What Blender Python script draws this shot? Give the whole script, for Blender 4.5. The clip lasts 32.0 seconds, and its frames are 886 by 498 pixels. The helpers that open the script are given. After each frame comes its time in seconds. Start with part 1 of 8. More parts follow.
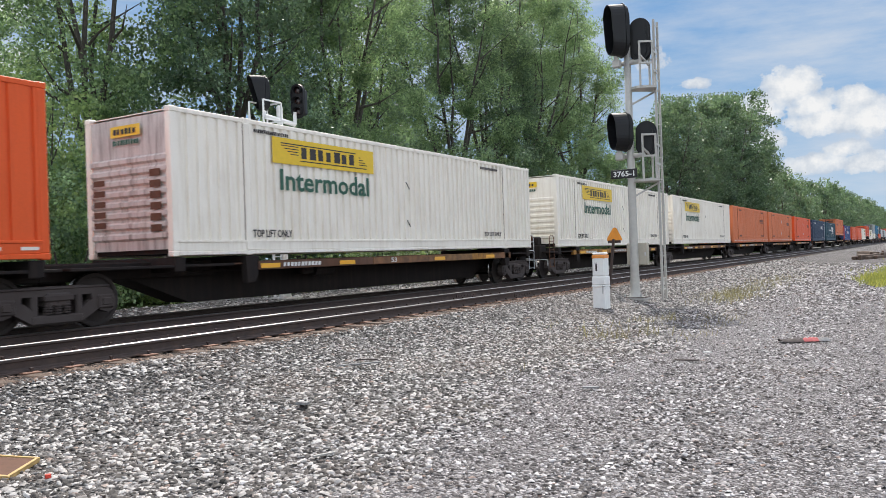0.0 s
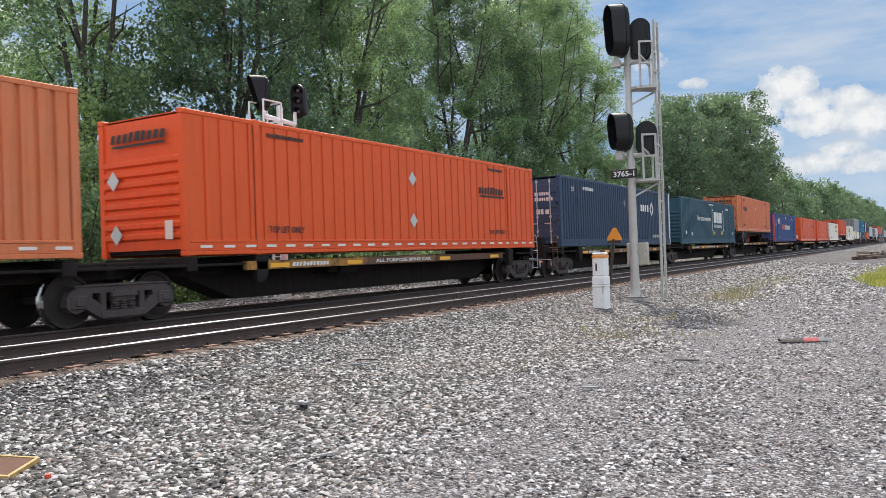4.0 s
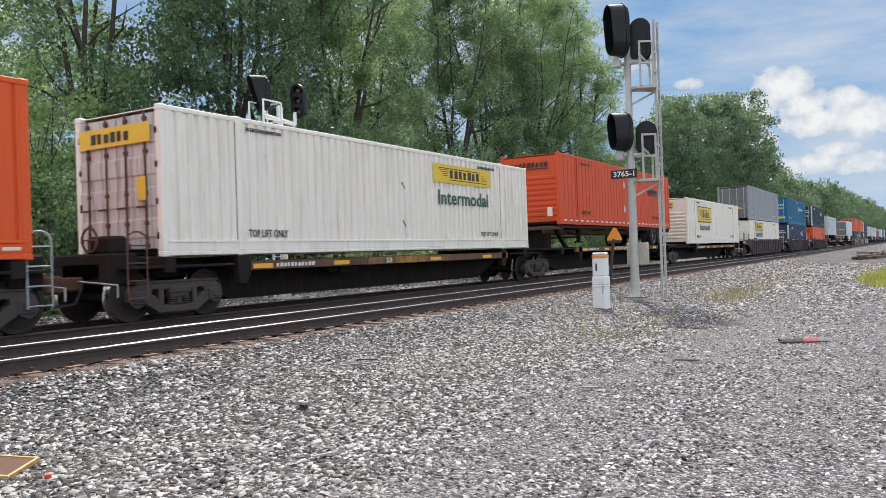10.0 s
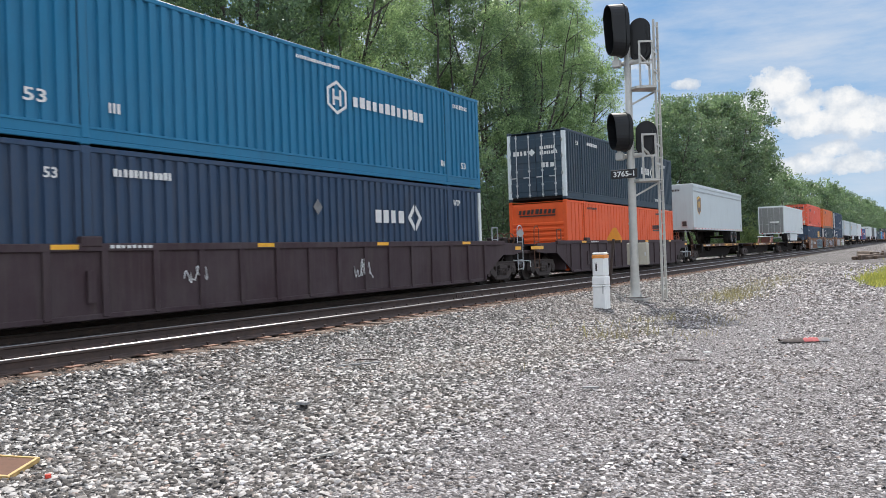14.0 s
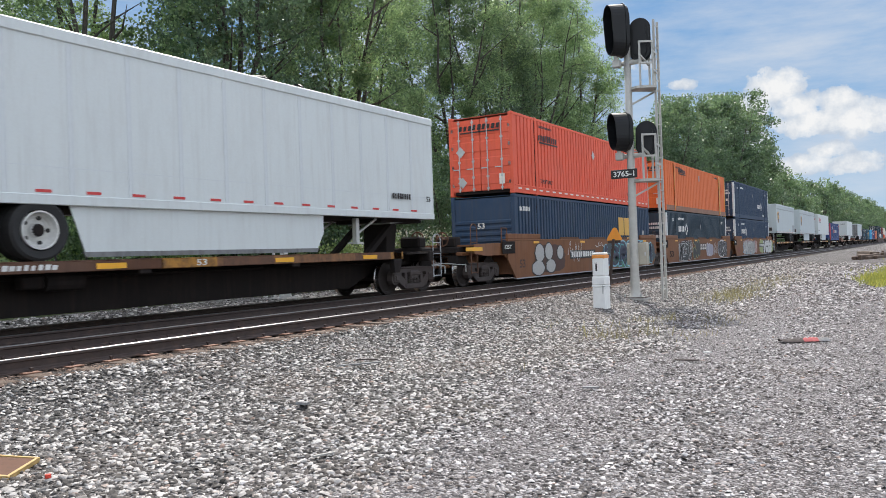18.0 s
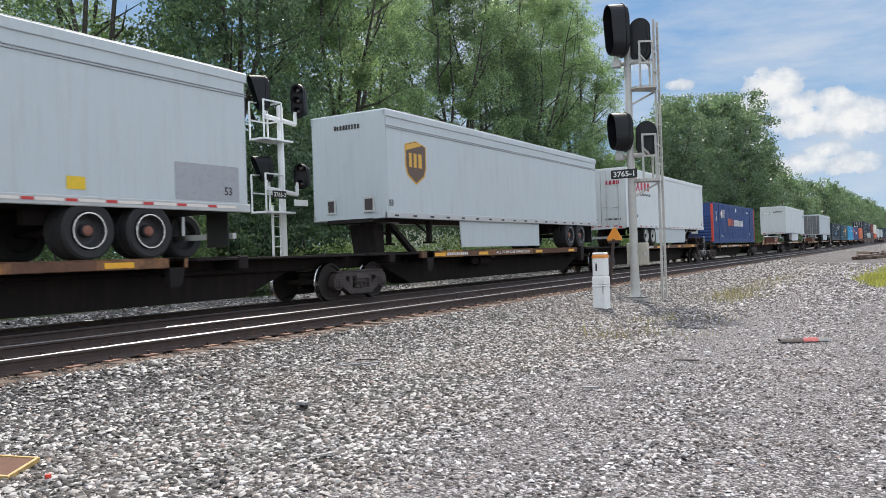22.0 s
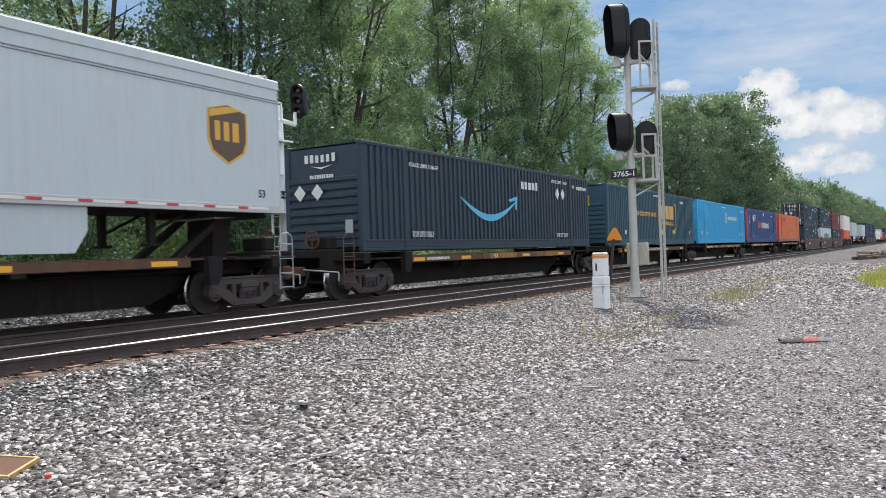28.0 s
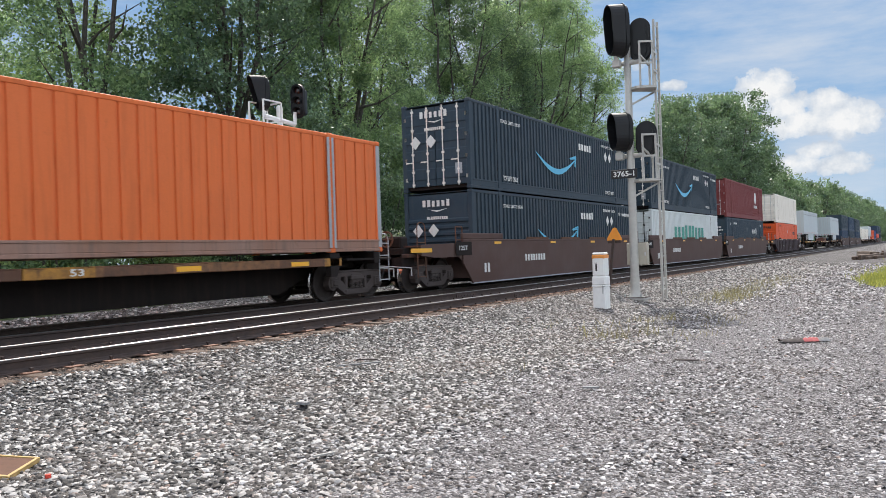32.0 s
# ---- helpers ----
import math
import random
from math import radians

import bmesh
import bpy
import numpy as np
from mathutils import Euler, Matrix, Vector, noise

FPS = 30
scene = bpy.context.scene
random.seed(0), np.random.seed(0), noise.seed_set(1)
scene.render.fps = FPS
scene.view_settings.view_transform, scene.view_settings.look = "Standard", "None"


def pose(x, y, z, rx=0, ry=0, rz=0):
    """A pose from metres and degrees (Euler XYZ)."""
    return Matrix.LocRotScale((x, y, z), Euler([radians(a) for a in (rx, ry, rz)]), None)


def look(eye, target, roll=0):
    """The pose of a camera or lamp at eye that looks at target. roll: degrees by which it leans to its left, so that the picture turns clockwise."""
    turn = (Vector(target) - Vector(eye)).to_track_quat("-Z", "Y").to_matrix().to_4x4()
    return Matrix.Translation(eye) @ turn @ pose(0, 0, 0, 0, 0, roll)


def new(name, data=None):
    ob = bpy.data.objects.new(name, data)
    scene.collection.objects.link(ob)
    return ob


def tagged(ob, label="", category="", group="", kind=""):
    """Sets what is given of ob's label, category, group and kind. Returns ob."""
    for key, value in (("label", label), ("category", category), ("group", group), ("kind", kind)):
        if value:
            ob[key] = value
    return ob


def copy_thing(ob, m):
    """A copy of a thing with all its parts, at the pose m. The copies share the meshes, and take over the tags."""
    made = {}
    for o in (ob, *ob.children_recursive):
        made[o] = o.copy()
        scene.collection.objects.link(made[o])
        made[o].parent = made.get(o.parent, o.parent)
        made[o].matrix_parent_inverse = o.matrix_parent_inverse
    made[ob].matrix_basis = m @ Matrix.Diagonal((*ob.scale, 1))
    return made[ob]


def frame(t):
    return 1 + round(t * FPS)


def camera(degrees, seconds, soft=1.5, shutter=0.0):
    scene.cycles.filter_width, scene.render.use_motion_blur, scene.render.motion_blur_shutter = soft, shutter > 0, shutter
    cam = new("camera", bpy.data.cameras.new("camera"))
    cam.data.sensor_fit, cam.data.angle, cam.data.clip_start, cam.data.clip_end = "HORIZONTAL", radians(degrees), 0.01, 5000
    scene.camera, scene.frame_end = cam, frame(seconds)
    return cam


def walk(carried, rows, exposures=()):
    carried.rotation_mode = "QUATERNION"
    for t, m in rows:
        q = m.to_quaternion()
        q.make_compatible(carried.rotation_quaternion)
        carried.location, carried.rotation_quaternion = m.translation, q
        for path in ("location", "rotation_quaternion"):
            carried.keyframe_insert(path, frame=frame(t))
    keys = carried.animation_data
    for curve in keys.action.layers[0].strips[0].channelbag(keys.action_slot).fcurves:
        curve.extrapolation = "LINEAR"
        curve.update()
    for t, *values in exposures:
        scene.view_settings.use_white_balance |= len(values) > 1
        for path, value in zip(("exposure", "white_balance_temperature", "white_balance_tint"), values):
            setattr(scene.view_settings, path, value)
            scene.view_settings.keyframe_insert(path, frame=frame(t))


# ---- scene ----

# ================= camera: stands still beside the track =================
VIEW = look((0.0, 0.0, 1.6), (8.5654, 5.1604, 1.6644), -1.92)
cam = camera(58.8, 32.0, soft=0.7, shutter=0.06)
# the camera's exposure sinks a little before pale cars and rises before dark ones
walk(cam, [(0.0, VIEW), (32.0, VIEW)],
     [(0.0, 0.48), (2.5, 0.46), (6.0, 0.54), (8.0, 0.58), (9.0, 0.49), (12.0, 0.47), (14.0, 0.57), (17.0, 0.53), (18.0, 0.50), (20.0, 0.54), (22.0, 0.50), (23.0, 0.48), (25.0, 0.54), (28.0, 0.51), (29.0, 0.60), (31.0, 0.56), (32.0, 0.52)])

# ================= light =================
SUN_AZ, SUN_EL = 27.0, 48.0          # degrees: azimuth from +X towards +Y, elevation
sun_way = Vector((math.cos(radians(SUN_AZ)) * math.cos(radians(SUN_EL)),
                  math.sin(radians(SUN_AZ)) * math.cos(radians(SUN_EL)), math.sin(radians(SUN_EL))))
sun_data = bpy.data.lights.new("sun", "SUN")
sun_data.energy, sun_data.angle, sun_data.color = 3.75, radians(0.6), (1.0, 0.95, 0.87)
sun = new("sun", sun_data)
sun.matrix_world = look(sun_way * 60, (0, 0, 0))


def tree_of(m):
    m.use_nodes = True
    m.node_tree.nodes.clear()
    return m.node_tree


def node(nt, kind, ins=None, **props):
    n = nt.nodes.new(kind)
    for k, v in props.items():
        setattr(n, k, v)
    for k, v in (ins or {}).items():
        s = n.inputs[k]
        if isinstance(v, bpy.types.NodeSocket):
            nt.links.new(v, s)
        else:
            s.default_value = v
    return n


def ramp(nt, fac, stops, interp="LINEAR"):
    n = nt.nodes.new("ShaderNodeValToRGB")
    n.color_ramp.interpolation = interp
    els = n.color_ramp.elements
    while len(els) < len(stops):
        els.new(0.5)
    for e, (p, c) in zip(els, stops):
        e.position = p
        e.color = c if len(c) == 4 else (*c, 1)
    nt.links.new(fac, n.inputs[0])
    return n.outputs[0]


def g(v):
    return (v, v, v)


def math_n(nt, op, a, b=None, clamp=False):
    n = nt.nodes.new("ShaderNodeMath")
    n.operation, n.use_clamp = op, clamp
    for i, v in enumerate((a, b)):
        if v is None:
            continue
        if isinstance(v, bpy.types.NodeSocket):
            nt.links.new(v, n.inputs[i])
        else:
            n.inputs[i].default_value = v
    return n.outputs[0]


def mixc(nt, fac, a, b, blend="MIX"):
    n = nt.nodes.new("ShaderNodeMix")
    n.data_type, n.blend_type = "RGBA", blend
    for s, v in ((n.inputs[0], fac), (n.inputs[6], a), (n.inputs[7], b)):
        if isinstance(v, bpy.types.NodeSocket):
            nt.links.new(v, s)
        elif isinstance(v, (int, float)):
            s.default_value = v
        else:
            s.default_value = v if len(v) == 4 else (*v, 1)
    return n.outputs[2]


def noise_n(nt, vec, scale, detail=4.0, rough=0.55):
    n = node(nt, "ShaderNodeTexNoise", {"Scale": scale, "Detail": detail, "Roughness": rough})
    if vec is not None:
        nt.links.new(vec, n.inputs["Vector"])
    return n.outputs[0]


def mapped(nt, vec, scale=(1, 1, 1), loc=(0, 0, 0)):
    n = node(nt, "ShaderNodeMapping", {"Vector": vec, "Scale": scale, "Location": loc})
    return n.outputs[0]


def finish(nt, color, rough=0.6, metal=0.0, bump=None, bump_d=0.01, strength=0.5, spec=0.5, extra=None):
    b = node(nt, "ShaderNodeBsdfPrincipled", {"Base Color": color if isinstance(color, bpy.types.NodeSocket) else (*color, 1),
                                              "Roughness": rough, "Metallic": metal, "Specular IOR Level": spec})
    if bump is not None:
        bn = node(nt, "ShaderNodeBump", {"Height": bump, "Distance": bump_d, "Strength": strength})
        nt.links.new(bn.outputs[0], b.inputs["Normal"])
    out = nt.nodes.new("ShaderNodeOutputMaterial")
    nt.links.new((extra or b).outputs[0], out.inputs[0])
    return b


# sky: clear blue above broken cloud
world = bpy.data.worlds.new("sky")
scene.world = world
nt = tree_of(world)
sky = node(nt, "ShaderNodeTexSky", sky_type="NISHITA", sun_disc=False, sun_elevation=radians(SUN_EL),
           sun_rotation=radians(90 - SUN_AZ), air_density=1.2, dust_density=2.0, ozone_density=1.2)
co = node(nt, "ShaderNodeTexCoord").outputs["Generated"]
cover = ramp(nt, noise_n(nt, mapped(nt, co, (1, 1, 2.2)), 2.3, 6, 0.6), [(0.38, g(0)), (0.62, g(1))])
cloudy = mixc(nt, math_n(nt, "MULTIPLY", cover, 0.8), sky.outputs[0], (9.0, 9.3, 9.8))
bg = node(nt, "ShaderNodeBackground", {"Color": cloudy, "Strength": 0.146})
out = nt.nodes.new("ShaderNodeOutputWorld")
nt.links.new(bg.outputs[0], out.inputs[0])


# ================= materials =================
MATS = {}


def material(name, build):
    if name not in MATS:
        m = bpy.data.materials.new(name)
        MATS[name] = m
        build(tree_of(m))
    return MATS[name]


def local(nt):
    """Local coordinates, shifted by a chance amount for each object."""
    tc = node(nt, "ShaderNodeTexCoord").outputs["Object"]
    rnd = node(nt, "ShaderNodeObjectInfo").outputs["Random"]
    off = node(nt, "ShaderNodeCombineXYZ", {0: math_n(nt, "MULTIPLY", rnd, 37.0), 1: math_n(nt, "MULTIPLY", rnd, 11.0), 2: 0.0})
    add = node(nt, "ShaderNodeVectorMath", {0: tc, 1: off.outputs[0]}, operation="ADD")
    return tc, add.outputs[0]


def painted(name, col, dirt=0.3, rough=0.5, grime=(0.07, 0.055, 0.045), rust=0.15, fade=0.18):
    """Weathered paint on sheet steel: faded patches, runs of dirt, rust specks."""
    def build(nt):
        tc, v = local(nt)
        big = noise_n(nt, v, 0.7, 5, 0.6)
        runs = noise_n(nt, mapped(nt, v, (5.0, 5.0, 0.35)), 1.6, 5, 0.65)
        fine = noise_n(nt, v, 26.0, 4, 0.7)
        base = mixc(nt, ramp(nt, big, [(0.35, g(0)), (0.7, g(fade))]), col, tuple(min(1, c * 0.55 + 0.3) for c in col))
        base = mixc(nt, ramp(nt, runs, [(0.48, g(0)), (0.74, g(dirt))]), base, grime)
        blot = noise_n(nt, mapped(nt, v, (1.2, 1.2, 0.5)), 1.1, 7, 0.7)
        base = mixc(nt, ramp(nt, blot, [(0.5, g(0)), (0.7, g(min(0.3, dirt * 0.6)))]), base, grime)
        spots = math_n(nt, "MULTIPLY", ramp(nt, noise_n(nt, v, 3.1, 8, 0.75), [(0.62, g(0)), (0.72, g(1))]), rust)
        base = mixc(nt, spots, base, (0.13, 0.045, 0.02))
        base = mixc(nt, ramp(nt, fine, [(0.3, g(0.10)), (0.7, g(0.0))]), base, grime)
        finish(nt, base, math_n(nt, "ADD", math_n(nt, "MULTIPLY", big, 0.25), rough - 0.02), 0.0, noise_n(nt, v, 2.2, 3), 0.006, 0.5, 0.24)
    return material(name, build)


WHITE = painted("white_paint", (0.90, 0.855, 0.775), 0.34, 0.45, (0.50, 0.41, 0.30), 0.12, 0.1)
STAINED = painted("stained_white_paint", (0.60, 0.60, 0.58), 0.85, 0.55, (0.12, 0.09, 0.078), 0.5, 0.1)
CLEANW = painted("clean_white_panel", (0.66, 0.705, 0.71), 0.2, 0.4, (0.35, 0.33, 0.31), 0.0, 0.1)
UPSW = painted("grey_white_panel", (0.53, 0.59, 0.61), 0.18, 0.42, (0.3, 0.28, 0.27), 0.0, 0.1)
ORANGE = painted("orange_paint", (0.77, 0.108, 0.024), 0.16, 0.42, (0.2, 0.04, 0.015), 0.12, 0.03)
PALEOR = painted("faded_orange_paint", (0.69, 0.195, 0.075), 0.34, 0.5, (0.24, 0.08, 0.03), 0.12, 0.14)
HORANGE = painted("amber_orange_paint", (0.74, 0.168, 0.044), 0.24, 0.48, (0.24, 0.06, 0.02), 0.15, 0.04)
WORNOR = painted("scuffed_grey_orange_paint", (0.30, 0.16, 0.11), 0.7, 0.6, (0.16, 0.12, 0.10), 0.4, 0.3)
BRICKP = painted("deep_orange_paint", (0.68, 0.086, 0.024), 0.22, 0.5, (0.2, 0.05, 0.03), 0.12, 0.06)
REDP = painted("red_orange_paint", (0.80, 0.125, 0.065), 0.16, 0.5, (0.2, 0.05, 0.03), 0.1, 0.12)
NAVY = painted("navy_paint", (0.024, 0.056, 0.112), 0.32, 0.5, (0.10, 0.09, 0.085), 0.12, 0.06)
SLATE = painted("slate_paint", (0.024, 0.050, 0.076), 0.3, 0.5, (0.10, 0.09, 0.085), 0.12, 0.07)
BLUEP = painted("blue_paint", (0.027, 0.068, 0.215), 0.3, 0.48, (0.03, 0.04, 0.10), 0.15, 0.04)
GREENP = painted("dark_green_paint", (0.028, 0.088, 0.125), 0.25, 0.5, (0.09, 0.08, 0.075), 0.25, 0.06)
TEALP = painted("blue_black_paint", (0.019, 0.040, 0.062), 0.25, 0.45, (0.09, 0.085, 0.08), 0.1, 0.05)
SKYP = painted("sky_blue_paint", (0.036, 0.385, 0.68), 0.12, 0.45, (0.08, 0.16, 0.24), 0.08, 0.04)
CHRP = painted("azure_paint", (0.015, 0.165, 0.305), 0.24, 0.48, (0.03, 0.08, 0.13), 0.08, 0.05)
GREYP = painted("grey_paint", (0.37, 0.39, 0.415), 0.2, 0.5, (0.12, 0.11, 0.10), 0.15, 0.1)
DGREY = painted("dirty_grey_paint", (0.20, 0.205, 0.21), 0.6, 0.55, (0.07, 0.06, 0.055), 0.3, 0.1)
MAROON = painted("maroon_paint", (0.20, 0.035, 0.035), 0.2, 0.5, (0.10, 0.05, 0.05), 0.1, 0.1)
WELLM = painted("maroon_brown_steel", (0.044, 0.024, 0.030), 0.35, 0.6, (0.10, 0.085, 0.075), 0.2, 0.1)
WELLB = painted("brown_steel", (0.215, 0.088, 0.038), 0.4, 0.6, (0.09, 0.05, 0.03), 0.3, 0.12)
WELLD = painted("dark_brown_steel", (0.088, 0.046, 0.038), 0.35, 0.6, (0.08, 0.06, 0.05), 0.3, 0.12)


def sill_paint(nt):
    """Brown steel with worn yellow panels along its length."""
    tc, v = local(nt)
    seg = node(nt, "ShaderNodeTexVoronoi", {"Vector": mapped(nt, v, (0.55, 0, 0)), "Scale": 1.0, "Randomness": 1.0}, voronoi_dimensions="3D")
    pick = ramp(nt, seg.outputs["Color"], [(0.0, (0.24, 0.115, 0.05)), (0.38, (0.15, 0.07, 0.038)), (0.6, (0.42, 0.20, 0.035)), (0.78, (0.28, 0.15, 0.06)), (0.9, (0.11, 0.06, 0.04))], "CONSTANT")
    worn = noise_n(nt, v, 5.0, 6, 0.7)
    c = mixc(nt, ramp(nt, worn, [(0.42, g(0)), (0.66, g(0.85))]), pick, (0.085, 0.045, 0.028))
    runs = noise_n(nt, mapped(nt, v, (9, 9, 1)), 1.6, 5, 0.65)
    c = mixc(nt, ramp(nt, runs, [(0.5, g(0)), (0.8, g(0.6))]), c, (0.04, 0.028, 0.022))
    finish(nt, c, 0.75, 0.0, worn, 0.006, 0.6)


YELLOWR = material("worn_yellow_brown_sill", sill_paint)
RUSTY = painted("rusty_steel", (0.125, 0.06, 0.036), 0.5, 0.75, (0.05, 0.032, 0.025), 0.6, 0.1)
UNDER = painted("grimy_black_steel", (0.014, 0.011, 0.011), 0.5, 0.8, (0.04, 0.028, 0.022), 0.3, 0.02)
TRUCKM = painted("dusty_cast_steel", (0.060, 0.047, 0.044), 0.4, 0.7, (0.05, 0.04, 0.036), 0.3, 0.1)
WHEELM = painted("dark_wheel_steel", (0.040, 0.032, 0.030), 0.4, 0.7, (0.02, 0.016, 0.014), 0.3, 0.04)
ALU = painted("aluminium_paint", (0.52, 0.53, 0.53), 0.2, 0.45, (0.25, 0.24, 0.22), 0.1, 0.1)
RAGRED = painted("faded_red_cloth", (0.38, 0.085, 0.085), 0.3, 0.8, (0.1, 0.05, 0.05), 0.1, 0.1)
REDPOST = painted("red_post_paint", (0.66, 0.07, 0.045), 0.3, 0.5, (0.2, 0.06, 0.04), 0.15, 0.08)
HITCHR = painted("faded_red_steel", (0.25, 0.095, 0.065), 0.35, 0.65, (0.12, 0.06, 0.05), 0.4, 0.2)


def plain(name, col, rough=0.5, metal=0.0, spec=0.5, wear=0.12):
    def build(nt):
        tc, v = local(nt)
        n = noise_n(nt, v, 9.0, 5, 0.65)
        c = mixc(nt, ramp(nt, n, [(0.35, g(0)), (0.75, g(wear))]), col, tuple(c * 0.4 + 0.03 for c in col))
        finish(nt, c, rough, metal, n, 0.003, 0.4, spec)
    return material(name, build)


BLACK = plain("black_paint", (0.012, 0.012, 0.013), 0.55)
DARKTXT = plain("dark_lettering", (0.025, 0.02, 0.02), 0.6, wear=0.25)
GREENTXT = plain("green_lettering", (0.01, 0.09, 0.055), 0.5, wear=0.2)
WHITETXT = plain("white_lettering", (0.72, 0.72, 0.70), 0.55, wear=0.3)
YELLOW = plain("yellow_panel", (0.78, 0.52, 0.015), 0.45, wear=0.2)
AMBER = plain("amber_marker", (0.85, 0.42, 0.02), 0.35)
ORSIGN = plain("faded_orange_sign", (0.80, 0.30, 0.03), 0.5, wear=0.25)
ORTXT = plain("orange_lettering", (0.72, 0.13, 0.03), 0.5)
SMILE = plain("cyan_lettering", (0.09, 0.45, 0.68), 0.5)
REDTXT = plain("crimson_lettering", (0.45, 0.015, 0.035), 0.5)
SHIELD = plain("brown_shield", (0.085, 0.04, 0.02), 0.4)
GOLD = plain("gold_lettering", (0.66, 0.36, 0.03), 0.4)
REFL = plain("reflective_strip", (0.78, 0.72, 0.66), 0.35)
REDMARK = plain("red_marker", (0.55, 0.03, 0.03), 0.35)
RUBBER = plain("tyre_rubber", (0.022, 0.022, 0.023), 0.85, wear=0.3)
RIM = plain("white_wheel_rim", (0.62, 0.62, 0.60), 0.45, wear=0.35)
DRIM = plain("dark_wheel_rim", (0.03, 0.03, 0.032), 0.6)
CHROME = plain("bright_steel", (0.55, 0.55, 0.56), 0.2, 1.0, wear=0.12)
GALV = plain("galvanized_steel", (0.52, 0.53, 0.53), 0.42, 0.55, wear=0.25)
MASTM = plain("weathered_aluminium_mast", (0.46, 0.45, 0.42), 0.5, 0.2, wear=0.3)
# MASTM raised towards white, to stand in for sunlight on the far mast
MASTW = plain("white_painted_mast", (0.80, 0.81, 0.81), 0.45, 0.0, wear=0.12)
SIGBLK = plain("signal_black", (0.006, 0.007, 0.009), 0.5, spec=0.35, wear=0.05)
LENS = plain("dark_lens", (0.02, 0.008, 0.008), 0.12)
CONCRETE = plain("concrete", (0.36, 0.35, 0.33), 0.85, wear=0.35)
POSTW = plain("white_plastic", (0.78, 0.78, 0.77), 0.4, wear=0.12)
POSTO = plain("orange_plastic", (0.72, 0.27, 0.05), 0.5)
EDGEY = plain("worn_yellow_edge", (0.50, 0.33, 0.12), 0.6, wear=0.4)
BOXG = plain("beige_box_paint", (0.42, 0.39, 0.32), 0.5, wear=0.3)
GRAF = [plain("spray_" + n, c, 0.5, wear=0.3) for n, c in (("teal", (0.05, 0.28, 0.30)), ("navy", (0.018, 0.022, 0.06)), ("pale_blue", (0.30, 0.46, 0.55)),
        ("white", (0.66, 0.66, 0.66)), ("black", (0.012, 0.012, 0.014)), ("lime", (0.30, 0.36, 0.13)), ("grey", (0.36, 0.34, 0.42)), ("green", (0.04, 0.2, 0.09)), ("blue_black", (0.02, 0.035, 0.05)), ("light_blue", (0.22, 0.46, 0.56)), ("silver", (0.44, 0.43, 0.42)), ("faded_pink", (0.40, 0.20, 0.17)))]
SEAMM = plain("panel_seam_grey", (0.62, 0.66, 0.68), 0.45)
TEALTXT = plain("teal_lettering", (0.02, 0.28, 0.22), 0.5)


def rail_head(nt):
    v = node(nt, "ShaderNodeTexCoord").outputs["Object"]
    n = noise_n(nt, mapped(nt, v, (0.4, 30, 30)), 3.0, 4)
    finish(nt, ramp(nt, n, [(0.3, (0.13, 0.125, 0.12)), (0.7, (0.27, 0.26, 0.255))]), 0.34, 1.0, n, 0.001, 0.2)


def rail_side(nt):
    v = node(nt, "ShaderNodeTexCoord").outputs["Object"]
    n = noise_n(nt, v, 6.0, 6, 0.7)
    c = ramp(nt, n, [(0.3, (0.040, 0.028, 0.025)), (0.6, (0.062, 0.042, 0.036)), (0.8, (0.12, 0.06, 0.038))])
    finish(nt, c, 0.8, 0.0, n, 0.004, 0.5)


RAILTOP = material("polished_rail_head", rail_head)
# a darker copy of the rail head, standing in for shade under the train
RAILFAR = plain("dull_rail_head", (0.09, 0.085, 0.08), 0.5, 0.6)
STEELDOOR = plain("quilted_stainless_steel", (0.30, 0.30, 0.31), 0.28, 1.0, wear=0.5)
RAILM = material("rusty_rail", rail_side)


def tie_wood(nt):
    tc, v = local(nt)
    n = noise_n(nt, mapped(nt, v, (14, 1.2, 14)), 2.0, 6, 0.7)
    finish(nt, ramp(nt, n, [(0.3, (0.045, 0.032, 0.026)), (0.55, (0.11, 0.075, 0.055)), (0.8, (0.24, 0.15, 0.10))]), 0.9, 0.0, n, 0.012, 0.8)


def plate_rust(nt):
    tc, v = local(nt)
    n = noise_n(nt, v, 14, 5, 0.7)
    finish(nt, ramp(nt, n, [(0.3, (0.13, 0.06, 0.04)), (0.7, (0.30, 0.165, 0.11))]), 0.85, 0.0, n, 0.004, 0.6)


TIEM = material("weathered_tie_wood", tie_wood)
PLATEM = material("rust_orange_plate", plate_rust)


